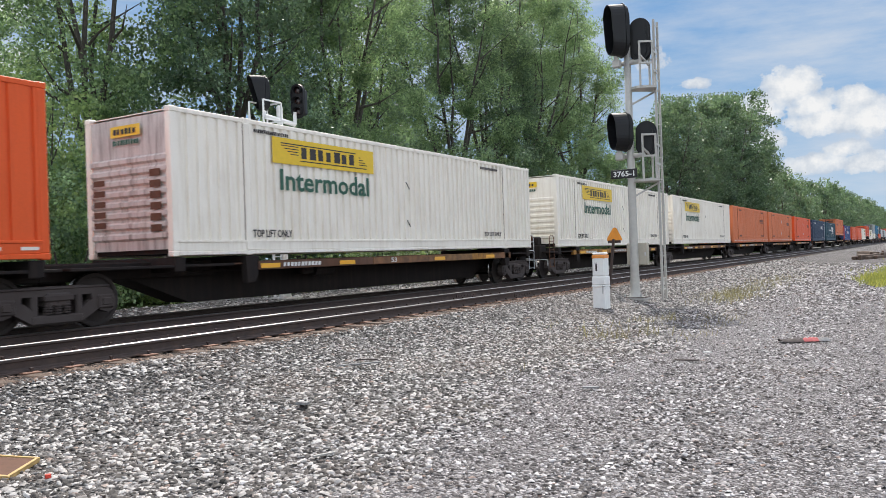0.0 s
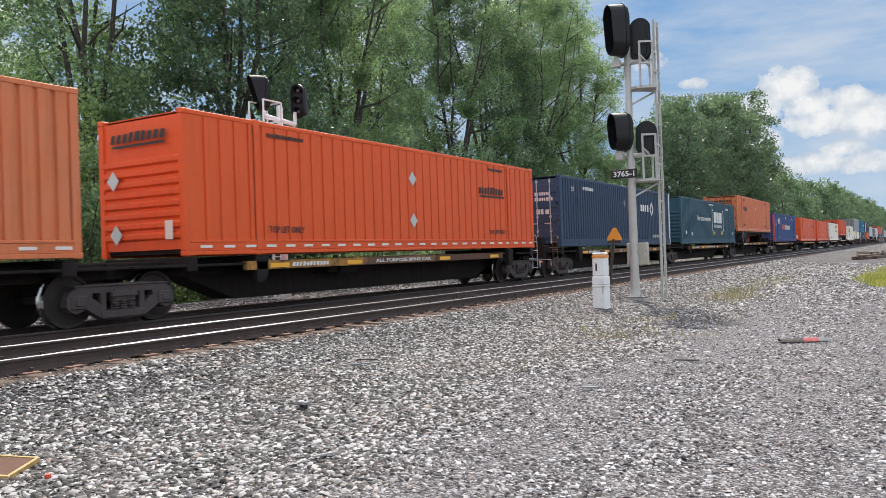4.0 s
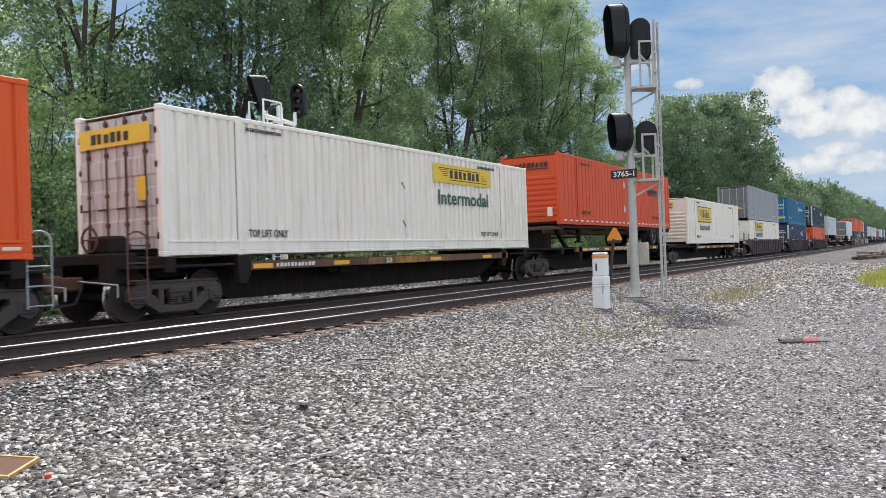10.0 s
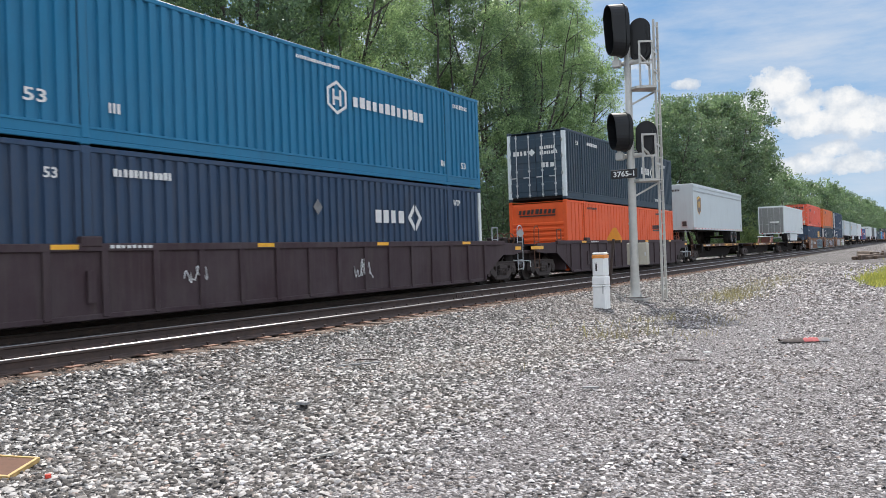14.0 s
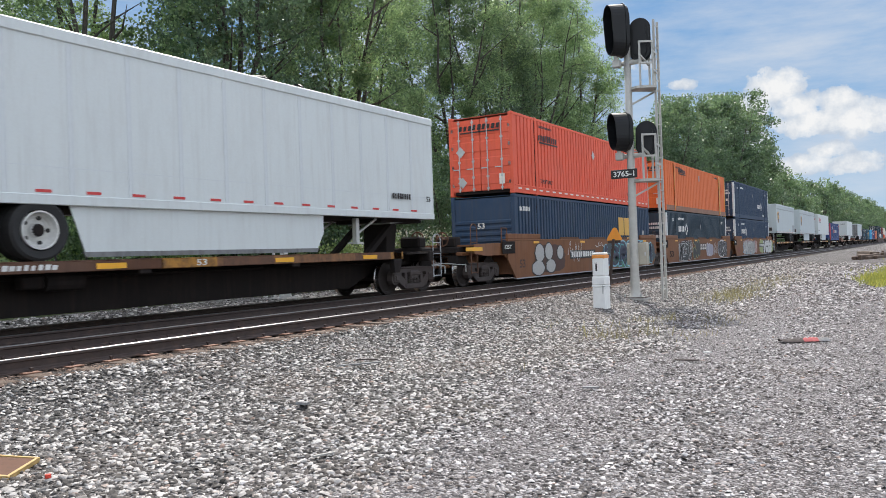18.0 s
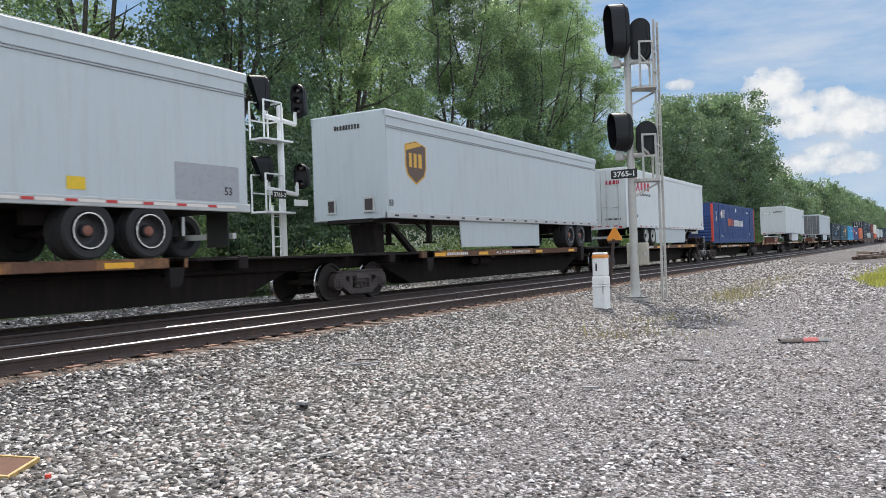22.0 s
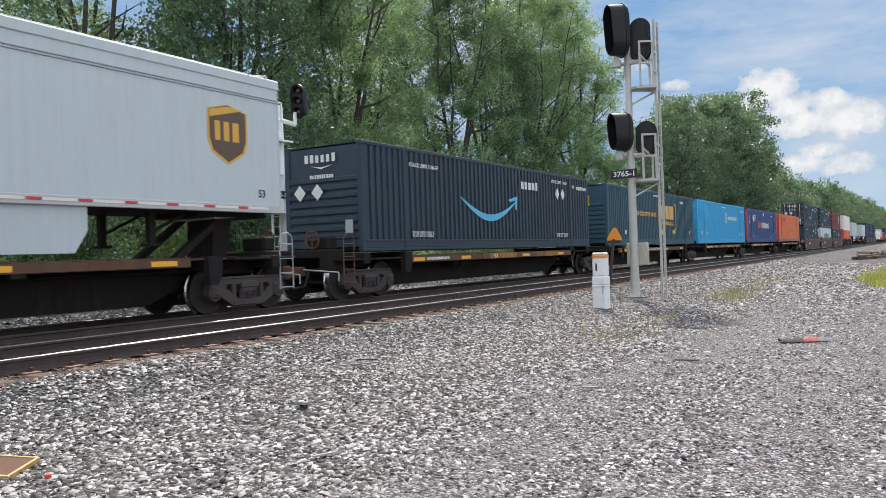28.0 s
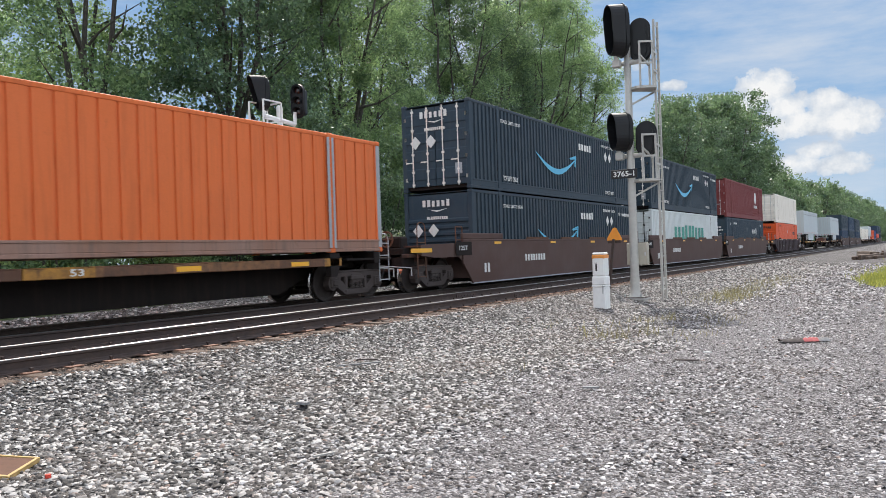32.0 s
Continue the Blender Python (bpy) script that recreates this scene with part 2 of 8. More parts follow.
def ground_mat(nt):
    v = node(nt, "ShaderNodeTexCoord").outputs["Object"]
    big = noise_n(nt, v, 0.16, 5, 0.6)
    mid = noise_n(nt, v, 1.1, 6, 0.65)
    vor = node(nt, "ShaderNodeTexVoronoi", {"Vector": v, "Scale": 34.0})
    vor2 = node(nt, "ShaderNodeTexVoronoi", {"Vector": v, "Scale": 62.0})
    fine = noise_n(nt, v, 70.0, 3, 0.7)
    sep = node(nt, "ShaderNodeSeparateXYZ", {0: v})
    tones = [(0.15, (0.022, 0.020, 0.021)), (0.42, (0.095, 0.087, 0.088)), (0.60, (0.22, 0.207, 0.207)), (0.82, (0.56, 0.535, 0.535))]
    stone = ramp(nt, vor.outputs["Color"], tones)
    grit = ramp(nt, vor2.outputs["Color"], tones)
    wob = math_n(nt, "ADD", sep.outputs[1], math_n(nt, "MULTIPLY", math_n(nt, "SUBTRACT", big, 0.5), 1.6))
    lanes = math_n(nt, "ADD", math_n(nt, "MULTIPLY", math_n(nt, "SINE", math_n(nt, "MULTIPLY", math_n(nt, "SUBTRACT", wob, 2.425), 2.73)), 0.12), noise_n(nt, mapped(nt, v, (0.15, 0.9, 1)), 1.0, 4, 0.5))
    fac = math_n(nt, "ADD", ramp(nt, math_n(nt, "ADD", math_n(nt, "MULTIPLY", big, 0.6), math_n(nt, "MULTIPLY", mid, 0.4)), [(0.40, g(0.2)), (0.58, g(0.7))]), ramp(nt, lanes, [(0.46, g(0)), (0.6, g(0.5))]), True)
    c = mixc(nt, fac, stone, grit)
    dirt = ramp(nt, mid, [(0.3, (0.080, 0.071, 0.072)), (0.7, (0.165, 0.150, 0.150))])
    c = mixc(nt, math_n(nt, "ADD", math_n(nt, "MULTIPLY", fac, 0.22), 0.04), c, dirt)
    packed = ramp(nt, math_n(nt, "ADD", math_n(nt, "MULTIPLY", sep.outputs[0], 0.01), math_n(nt, "MULTIPLY", mid, 0.1)), [(0.40, g(0)), (0.62, g(0.85))])
    c = mixc(nt, packed, c, dirt)
    # shoulder ground: brown fines, with the shade between ballast stones put into the colour
    shoulder = ramp(nt, math_n(nt, "ADD", math_n(nt, "MULTIPLY", sep.outputs[1], 0.01), math_n(nt, "MULTIPLY", mid, 0.01)), [(0.043, g(0)), (0.050, g(0.75))])
    c = mixc(nt, shoulder, c, ramp(nt, vor.outputs["Color"], [(0.15, (0.032, 0.029, 0.028)), (0.5, (0.105, 0.096, 0.090)), (0.8, (0.36, 0.345, 0.335))]))
    # dark ballast in the tracks: oil stain plus the train's shade put into the colour
    bed = ramp(nt, math_n(nt, "ADD", math_n(nt, "MULTIPLY", sep.outputs[1], 0.01), math_n(nt, "MULTIPLY", mid, 0.004)), [(0.082, g(0)), (0.086, g(1)), (0.147, g(1)), (0.152, g(0))])
    c = mixc(nt, math_n(nt, "MULTIPLY", bed, 0.85), c, (0.045, 0.036, 0.031))
    # soil and weeds beyond the tracks
    far = ramp(nt, math_n(nt, "ADD", math_n(nt, "MULTIPLY", sep.outputs[1], 0.01), math_n(nt, "MULTIPLY", mid, 0.02)), [(0.202, g(0)), (0.215, g(1))])
    soil = ramp(nt, mid, [(0.3, (0.035, 0.05, 0.018)), (0.7, (0.10, 0.12, 0.05))])
    c = mixc(nt, far, c, soil)
    h = math_n(nt, "ADD", math_n(nt, "MULTIPLY", vor.outputs["Distance"], -1.0), math_n(nt, "MULTIPLY", vor2.outputs["Distance"], -0.6))
    finish(nt, c, 0.95, 0.0, h, 0.03, 0.9, 0.12)


GROUND = material("crushed_stone_ground", ground_mat)


def stone_mat(a, b, c2, name):
    def build(nt):
        rnd = node(nt, "ShaderNodeNewGeometry").outputs["Random Per Island"]
        v = node(nt, "ShaderNodeTexCoord").outputs["Object"]
        base = ramp(nt, rnd, [(0.0, a), (0.34, tuple(q * 0.55 for q in b)), (0.55, b), (0.74, c2), (0.88, c2), (0.90, (0.26, 0.17, 0.13)), (0.94, tuple(min(0.8, q * 1.12) for q in c2))])
        n = noise_n(nt, v, 60.0, 4, 0.7)
        base = mixc(nt, ramp(nt, n, [(0.3, g(0.35)), (0.65, g(0))]), base, (0.12, 0.11, 0.10))
        zone = noise_n(nt, v, 0.5, 4, 0.6)
        base = mixc(nt, ramp(nt, zone, [(0.45, g(0)), (0.72, g(0.32))]), base, (0.20, 0.155, 0.128))
        finish(nt, base, 0.85, 0.0, n, 0.004, 0.5, 0.25)
    return material(name, build)


STONES = stone_mat((0.022, 0.021, 0.021), (0.145, 0.137, 0.132), (0.53, 0.506, 0.487), "ballast_stone")
RUSTSTONE = stone_mat((0.06, 0.04, 0.032), (0.15, 0.095, 0.07), (0.28, 0.19, 0.145), "rust_stained_stone")
PEBBLES = stone_mat((0.024, 0.022, 0.023), (0.17, 0.158, 0.159), (0.62, 0.595, 0.595), "lot_gravel")


def leaf_mat(name, dark, lite, trans=0.45):
    def build(nt):
        rnd = node(nt, "ShaderNodeNewGeometry").outputs["Random Per Island"]
        v = node(nt, "ShaderNodeTexCoord").outputs["Object"]
        zone = ramp(nt, noise_n(nt, v, 0.6, 4), [(0.3, g(0)), (0.7, g(1))])
        k = math_n(nt, "ADD", math_n(nt, "MULTIPLY", rnd, 0.55), math_n(nt, "MULTIPLY", zone, 0.5))
        col = ramp(nt, k, [(0.28, dark), (0.55, tuple(0.6 * p + 0.4 * q for p, q in zip(dark, lite))), (0.80, lite), (0.97, tuple(min(1, c * 1.25) for c in lite))])
        d = node(nt, "ShaderNodeBsdfPrincipled", {"Base Color": col, "Roughness": 0.42, "Specular IOR Level": 0.45})
        t = node(nt, "ShaderNodeBsdfTranslucent", {"Color": mixc(nt, 0.4, col, (0.40, 0.56, 0.20))})
        mx = node(nt, "ShaderNodeMixShader", {0: trans, 1: d.outputs[0], 2: t.outputs[0]})
        out = nt.nodes.new("ShaderNodeOutputMaterial")
        nt.links.new(mx.outputs[0], out.inputs[0])
    return material(name, build)


LEAF_A = leaf_mat("cottonwood_leaf", (0.050, 0.104, 0.064), (0.35, 0.48, 0.235), 0.55)
LEAF_B = leaf_mat("dark_leaf", (0.048, 0.098, 0.062), (0.33, 0.46, 0.23), 0.52)
LEAF_C = leaf_mat("shrub_leaf", (0.09, 0.16, 0.06), (0.40, 0.50, 0.19), 0.55)
FLOWER = leaf_mat("white_blossom", (0.55, 0.58, 0.42), (0.80, 0.80, 0.72), 0.3)
# pale weed green, raised further in place of the sun that misses it here
MEADOWM = leaf_mat("pale_meadow", (0.20, 0.30, 0.10), (0.55, 0.64, 0.28), 0.5)
# deep green with the blue of distant haze mixed into the colour
LEAF_D = leaf_mat("deep_green_leaf", (0.034, 0.072, 0.050), (0.150, 0.235, 0.135), 0.36)
GRASSM = leaf_mat("yellow_green_grass", (0.20, 0.20, 0.03), (0.50, 0.45, 0.07), 0.3)
DRYM = leaf_mat("dry_weed", (0.16, 0.10, 0.06), (0.36, 0.28, 0.15), 0.3)


def bark(nt):
    v = node(nt, "ShaderNodeTexCoord").outputs["Object"]
    n = noise_n(nt, mapped(nt, v, (6, 6, 0.9)), 2.5, 6, 0.7)
    finish(nt, ramp(nt, n, [(0.3, (0.03, 0.026, 0.022)), (0.7, (0.11, 0.10, 0.088))]), 0.9, 0.0, n, 0.03, 0.8)


BARK = material("grey_brown_bark", bark)

# ================= mesh helpers =================


class Geo:
    def __init__(self):
        self.v, self.f = [], []

    def add(self, verts, faces):
        o = len(self.v)
        self.v += [tuple(p) for p in verts]
        self.f += [tuple(o + i for i in q) for q in faces]
        return self

    def box(self, x0, y0, z0, x1, y1, z1, c=0.0):
        if c <= 0:
            v = [(x, y, z) for x in (x0, x1) for y in (y0, y1) for z in (z0, z1)]
            return self.add(v, [(0, 1, 3, 2), (4, 6, 7, 5), (0, 4, 5, 1), (2, 3, 7, 6), (0, 2, 6, 4), (1, 5, 7, 3)])
        c = min(c, 0.45 * min(x1 - x0, y1 - y0, z1 - z0))
        lo, hi = (x0, y0, z0), (x1, y1, z1)
        v, idx = [], {}
        for s in [(a, b, d) for a in (0, 1) for b in (0, 1) for d in (0, 1)]:
            for ax in range(3):
                p = [hi[k] if s[k] else lo[k] for k in range(3)]
                for k in range(3):
                    if k != ax:
                        p[k] += -c if s[k] else c
                idx[s, ax] = len(v)
                v.append(p)
        f = []
        for ax in range(3):
            o = [k for k in range(3) if k != ax]
            for side in (0, 1):
                q = []
                for a, b in ((0, 0), (1, 0), (1, 1), (0, 1)):
                    s = [0, 0, 0]
                    s[ax], s[o[0]], s[o[1]] = side, a, b
                    q.append(idx[tuple(s), ax])
                f.append(q)
            for a in (0, 1):
                for b in (0, 1):
                    q = []
                    for side, m in ((0, o[0]), (1, o[0]), (1, o[1]), (0, o[1])):
                        s = [0, 0, 0]
                        s[ax], s[o[0]], s[o[1]] = side, a, b
                        q.append(idx[tuple(s), m])
                    f.append(q)
        for s in [(a, b, d) for a in (0, 1) for b in (0, 1) for d in (0, 1)]:
            f.append([idx[s, 0], idx[s, 1], idx[s, 2]])
        return self.add(v, f)

    def cyl(self, p0, p1, r, n=12, r2=None, caps=True):
        p0, p1 = Vector(p0), Vector(p1)
        r2 = r if r2 is None else r2
        w = (p1 - p0).normalized()
        a = w.orthogonal().normalized()
        b = w.cross(a)
        v = []
        for p, rr in ((p0, r), (p1, r2)):
            for i in range(n):
                t = 2 * math.pi * i / n
                v.append(p + rr * (math.cos(t) * a + math.sin(t) * b))
        f = [(i, (i + 1) % n, n + (i + 1) % n, n + i) for i in range(n)]
        if caps:
            f += [tuple(range(n))[::-1], tuple(range(n, 2 * n))]
        return self.add(v, f)

    def ring(self, c, axis, r0, r1, w, n=24):
        """A flat ring (tyre, rim) round an axis, width w."""
        c, ax = Vector(c), Vector(axis).normalized()
        a = ax.orthogonal().normalized()
        b = ax.cross(a)
        v = []
        for i in range(n):
            t = 2 * math.pi * i / n
            d = math.cos(t) * a + math.sin(t) * b
            v += [c + r0 * d - w / 2 * ax, c + r1 * d - w / 2 * ax, c + r1 * d + w / 2 * ax, c + r0 * d + w / 2 * ax]
        f = []
        for i in range(n):
            k, l = 4 * i, 4 * ((i + 1) % n)
            for j in range(4):
                f.append((k + j, l + j, l + (j + 1) % 4, k + (j + 1) % 4))
        return self.add(v, f)

    def lathe(self, c, axis, prof, n=20):
        """Profile of (radius, along) turned round an axis."""
        c, ax = Vector(c), Vector(axis).normalized()
        a = ax.orthogonal().normalized()
        b = ax.cross(a)
        m, v = len(prof), []
        for i in range(n):
            t = 2 * math.pi * i / n
            d = math.cos(t) * a + math.sin(t) * b
            v += [c + r * d + h * ax for r, h in prof]
        f = []
        for i in range(n):
            k, l = m * i, m * ((i + 1) % n)
            f += [(k + j, l + j, l + j + 1, k + j + 1) for j in range(m - 1)]
        f += [tuple(m * i for i in range(n))[::-1], tuple(m * i + m - 1 for i in range(n))]
        return self.add(v, f)

    def prism(self, pts, d0, d1, axis="y"):
        """A polygon (two coordinates) drawn out along an axis."""
        put = {"y": lambda a, b, d: (a, d, b), "x": lambda a, b, d: (d, a, b), "z": lambda a, b, d: (a, b, d)}[axis]
        n = len(pts)
        v = [put(a, b, d0) for a, b in pts] + [put(a, b, d1) for a, b in pts]
        f = [tuple(range(n)), tuple(range(n, 2 * n))[::-1]] + [(i, (i + 1) % n, n + (i + 1) % n, n + i) for i in range(n)]
        return self.add(v, f)

    def bar(self, p0, p1, w, d=None):
        """A square bar between two points."""
        return self.cyl(p0, p1, (w if d is None else (w + d) / 2) * 0.7071, 4)


SHAPES = {}


def mesh_of(name, geo, mat, smooth=False, recalc=True):
    me = bpy.data.meshes.new(name)
    me.from_pydata(geo.v, [], geo.f)
    if recalc:
        bm = bmesh.new()
        bm.from_mesh(me)
        bmesh.ops.recalc_face_normals(bm, faces=bm.faces)
        bm.to_mesh(me)
        bm.free()
    if smooth:
        me.shade_smooth()
    me.materials.append(mat)
    return me


def part(name, geo, mat, parent, label="", at=None, key=None, smooth=False):
    """Links a mesh as one part under a thing. geo may be a function, called only when its shape is new."""
    k = (key, mat.name) if key else None
    if k and k in SHAPES:
        me = SHAPES[k]
    else:
        me = mesh_of(name, geo() if callable(geo) else geo, mat, smooth)
        if k:
            SHAPES[k] = me
    ob = new(name, me)
    ob.parent = parent
    if at is not None:
        ob.matrix_basis = at if isinstance(at, Matrix) else Matrix.Translation(at)
    if label:
        ob["label"] = label
    return ob


def thing(name, label, category, m, group="", kind=""):
    e = new(name)
    e.empty_display_size = 0.2
    e.matrix_basis = m if isinstance(m, Matrix) else Matrix.Translation(m)
    return tagged(e, label, category, group, kind)


FONT_SHAPES = {}


def letters(text, h, mat):
    k = (text, mat.name)
    if k not in FONT_SHAPES:
        cu = bpy.data.curves.new("lettering", "FONT")
        cu.body, cu.size, cu.extrude, cu.resolution_u, cu.offset = text, 1.0, 0.002, 2, 0.018
        ob = bpy.data.objects.new("lettering", cu)
        scene.collection.objects.link(ob)
        me = bpy.data.meshes.new_from_object(ob.evaluated_get(bpy.context.evaluated_depsgraph_get()))
        bpy.data.objects.remove(ob)
        me.materials.clear()
        me.materials.append(mat)
        xs = [v.co.x for v in me.vertices]
        ys = [v.co.y for v in me.vertices]
        x0, x1, y0, y1 = min(xs), max(xs), min(ys), max(ys)
        for v in me.vertices:
            v.co.x, v.co.y = (v.co.x - x0) / (x1 - x0), (v.co.y - y0) / (y1 - y0)
        FONT_SHAPES[k] = me
    return FONT_SHAPES[k]


SIDE = Matrix(((1, 0, 0, 0), (0, 0, -1, 0), (0, 1, 0, 0), (0, 0, 0, 1)))        # u -> x, v -> z, faces -y
ENDF = Matrix(((0, 0, -1, 0), (-1, 0, 0, 2.591), (0, 1, 0, 0), (0, 0, 0, 1)))    # u -> -y, v -> z, faces -x


def face_m(face, off):
    return Matrix.Translation((0, -off, 0)) @ SIDE if face == "s" else Matrix.Translation((-off, 0, 0)) @ ENDF


def word(th, text, u0, v0, u1, v1, mat, face="s", off=0.008, name="lettering"):
    me = letters(text, 1, mat)
    ob = new(name, me)
    ob.parent = th
    ob["kind"] = "stuff"
    ob.matrix_basis = face_m(face, off) @ Matrix.Translation((u0, v0, 0)) @ Matrix.Diagonal((u1 - u0, v1 - v0, 1, 1))
    return ob


SINGLES = {"logo_mark", "reflective_tape", "placard_holder", "notice", "repair_strip", "logo_disc", "logo_stripes", "rust_stain", "logo_bracket"}


def flat(th, name, polys, mat, face="s", off=0.006, label="", thick=0.003):
    """Thin painted shapes on a face: polygons in (u, v)."""
    m = face_m(face, off)
    if len(polys) > 1 and name in SINGLES:
        ob = None
        for p in polys:
            a, b = p[0]
            shape = [(round(x - a, 3), round(y - b, 3)) for x, y in p]
            ob = part(name, lambda: Geo().prism(shape, 0, thick, "z"), mat, th, label, at=m @ Matrix.Translation((a, b, 0)), key="flat" + str(shape) + str(thick))
        return ob
    geo = Geo()
    for p in polys:
        geo.prism(p, 0, thick, "z")
    ob = part(name, geo, mat, th, label, at=m)
    if name == "marking":
        ob["kind"] = "stuff"
    return ob


def rect(u0, v0, u1, v1, slant=0.0):
    return [(u0, v0), (u1, v0), (u1 + slant, v1), (u0 + slant, v1)]


def disc(u, v, r, n=16, sx=1.0):
    return [(u + sx * r * math.cos(2 * math.pi * i / n), v + r * math.sin(2 * math.pi * i / n)) for i in range(n)]


def blocks(u0, v0, u1, v1, n, slant=0.0, seed=1):
    """A row of plain upright blocks in place of a word."""
    rng = random.Random(seed)
    w = (u1 - u0) / n
    return [rect(u0 + w * i, v0, u0 + w * (i + rng.uniform(0.55, 0.8)), v1 - rng.choice((0, 0, 0.12)) * (v1 - v0), slant) for i in range(n)]


def diamond(u, v, r, k=1.0):
    return [(u - r, v), (u, v - r * k), (u + r, v), (u, v + r * k)]


# ================= the train =================
RAIL_FAR, RAIL_NEAR = 0.52, 0.60         # heights of the rail heads
FACE_Y, MID_Y, NEAR_TRACK_Y = 12.075, 13.37, 9.40
CL, CW, CH = 16.154, 2.591, 2.896        # a 53-foot container
DECK = 1.20                              # a container's underside over the rail head on a spine car
TRAVEL = lambda t: 22.1986 * t - 0.010176 * t * t
MOVERS = []                              # (thing, x at the start, y, z)
WHEELS = []                              # (wheelset, x of its car at the start, place in its parent)


def corrugated(style):
    geo = Geo()
    pitch, out_w, slope, deep = {"fine": (0.27, 0.135, 0.016, 0.052), "wide": (0.405, 0.335, 0.010, 0.030), "broad": (0.30, 0.205, 0.012, 0.045)}[style]
    z0, z1, x, x1 = 0.30, 2.80, 0.15, CL - 0.15
    prof = [(x, 0.012)]
    while x < x1 - 0.02:
        for dx, y in ((out_w, 0.012), (slope, 0.012 + deep), (pitch - out_w - 2 * slope, 0.012 + deep), (slope, 0.012)):
            x = min(x + dx, x1)
            prof.append((x, y))
    v = [(a, b, z) for a, b in prof for z in (z0, z1)]
    return geo.add(v, [(2 * i, 2 * i + 2, 2 * i + 3, 2 * i + 1) for i in range(len(prof) - 1)])


MIRROR = Matrix.Translation((0, CW, 0)) @ Matrix.Diagonal((1, -1, 1, 1))


def ribbed_end():
    prof = [(0.08, 0.15), (0.045, 0.15)]
    for i in range(8):
        z = 0.34 + 0.215 * i
        prof += [(0.045, z), (0.0, z + 0.045), (0.0, z + 0.125), (0.045, z + 0.165)]
    return Geo().prism(prof + [(0.045, CH - 0.1), (0.08, CH - 0.1)], 0.13, CW - 0.13, "y")


def door_leaf():
    prof = [(0.06, 0.17), (0.02, 0.17)]
    for i in range(4):
        z = 0.36 + 0.6 * i
        prof += [(0.02, z), (0.0, z + 0.04), (0.0, z + 0.36), (0.02, z + 0.40)]
    return Geo().prism(prof + [(0.02, CH - 0.14), (0.06, CH - 0.14)], 0.0, 1.13, "y")


def lock_bar():
    geo = Geo().cyl((-0.02, 0, 0.14), (-0.02, 0, CH - 0.12), 0.02, 8)
    for z in (0.2, 0.62, 1.2, 2.0, 2.62):
        geo.box(-0.035, -0.045, z, 0.01, 0.045, z + 0.07)
    geo.box(-0.045, -0.01, 0.95, -0.03, 0.26, 0.99)
    return geo


def container(name, label, mat, style="fine", left="end", post=None, bar=None, end_mat=None, right_post=None, rail=None):
    th = thing(name, label, "container", (0, 0, 0), "containers on the train")
    k = "container_"
    for m, lab in ((None, ""), (MIRROR, "")):
        part("side_wall", lambda: corrugated(style), mat, th, at=m, key=k + "side_" + style)
    em = end_mat or mat
    if left == "end":
        part("end_wall", ribbed_end, em, th, key=k + "end", label="horizontally ribbed steel end wall")
    else:
        for y in (0.15, 1.31):
            leaf = part("door", door_leaf, em, th, at=(0, y, 0), key=k + "door", label="ribbed cargo door")
            for dy in (0.28, 0.85):
                part("lock_bar", lock_bar, bar or GALV, leaf, at=(0, dy, 0), key=k + "bar", label="upright locking bar")
            part("hinge", lambda: sum_geo([Geo().box(0.0, -0.05 if y < 1 else 1.1, z, 0.03, 0.03 if y < 1 else 1.18, z + 0.12) for z in (0.35, 1.0, 1.7, 2.35)]), bar or GALV, leaf,
                 key=k + ("hinge_a" if y < 1 else "hinge_b"))
    part("end_wall", lambda: Geo().box(CL - 0.06, 0.1, 0.15, CL - 0.02, CW - 0.1, CH - 0.1), mat, th, key=k + "end2")
    part("roof", lambda: roof_geo(), mat, th, key=k + "roof")
    part("floor", lambda: Geo().box(0.1, 0.12, 0.06, CL - 0.1, CW - 0.12, 0.16), UNDER, th, key=k + "floor")
    for m in (None, MIRROR):
        part("top_rail", lambda: Geo().box(0.12, 0.0, CH - 0.11, CL - 0.12, 0.07, CH - 0.012, 0.012), mat, th, at=m, key=k + "top_rail")
        part("bottom_rail", lambda: Geo().box(0.12, 0.004, 0.10, CL - 0.12, 0.08, 0.29, 0.012).box(0.12, -0.012, 0.27, CL - 0.12, 0.08, 0.32, 0.008).box(0.12, -0.012, 0.02, CL - 0.12, 0.06, 0.10, 0.01), rail or mat, th, at=m, key=k + "low_rail")
        for x, pm in ((0.0, post or mat), (CL - 0.16, right_post or post or mat)):
            part("corner_post", lambda: Geo().box(0, 0.0, 0.11, 0.16, 0.16, CH - 0.11, 0.015), pm, th, at=(m or Matrix()) @ Matrix.Translation((x, 0, 0)), key=k + "post")
            for z in (0.0, CH - 0.118):
                part("corner_casting", lambda: Geo().box(-0.006, -0.006, 0, 0.172, 0.165, 0.118, 0.02), pm if post is None else mat, th, at=(m or Matrix()) @ Matrix.Translation((x, 0, z)), key=k + "casting")
        for x in (1.90, 14.02):
            post_at = (m or Matrix()) @ Matrix.Translation((x, 0, 0))
            lift = part("lift_post", lambda: Geo().box(0.0, -0.026, 0.1, 0.16, 0.09, CH - 0.11, 0.018).box(-0.02, -0.012, CH - 0.13, 0.18, 0.14, CH + 0.004, 0.012)
                        .box(-0.02, -0.014, 0.0, 0.18, 0.12, 0.12, 0.015), mat, th, at=post_at, key=k + "lift")
            part("seam", lambda: Geo().box(-0.014, 0.004, 0.32, -0.002, 0.02, CH - 0.13).box(0.162, 0.004, 0.32, 0.174, 0.02, CH - 0.13), RUSTY if mat in (WHITE, CLEANW, GREYP) else UNDER, lift, key=k + "seam")
    return th


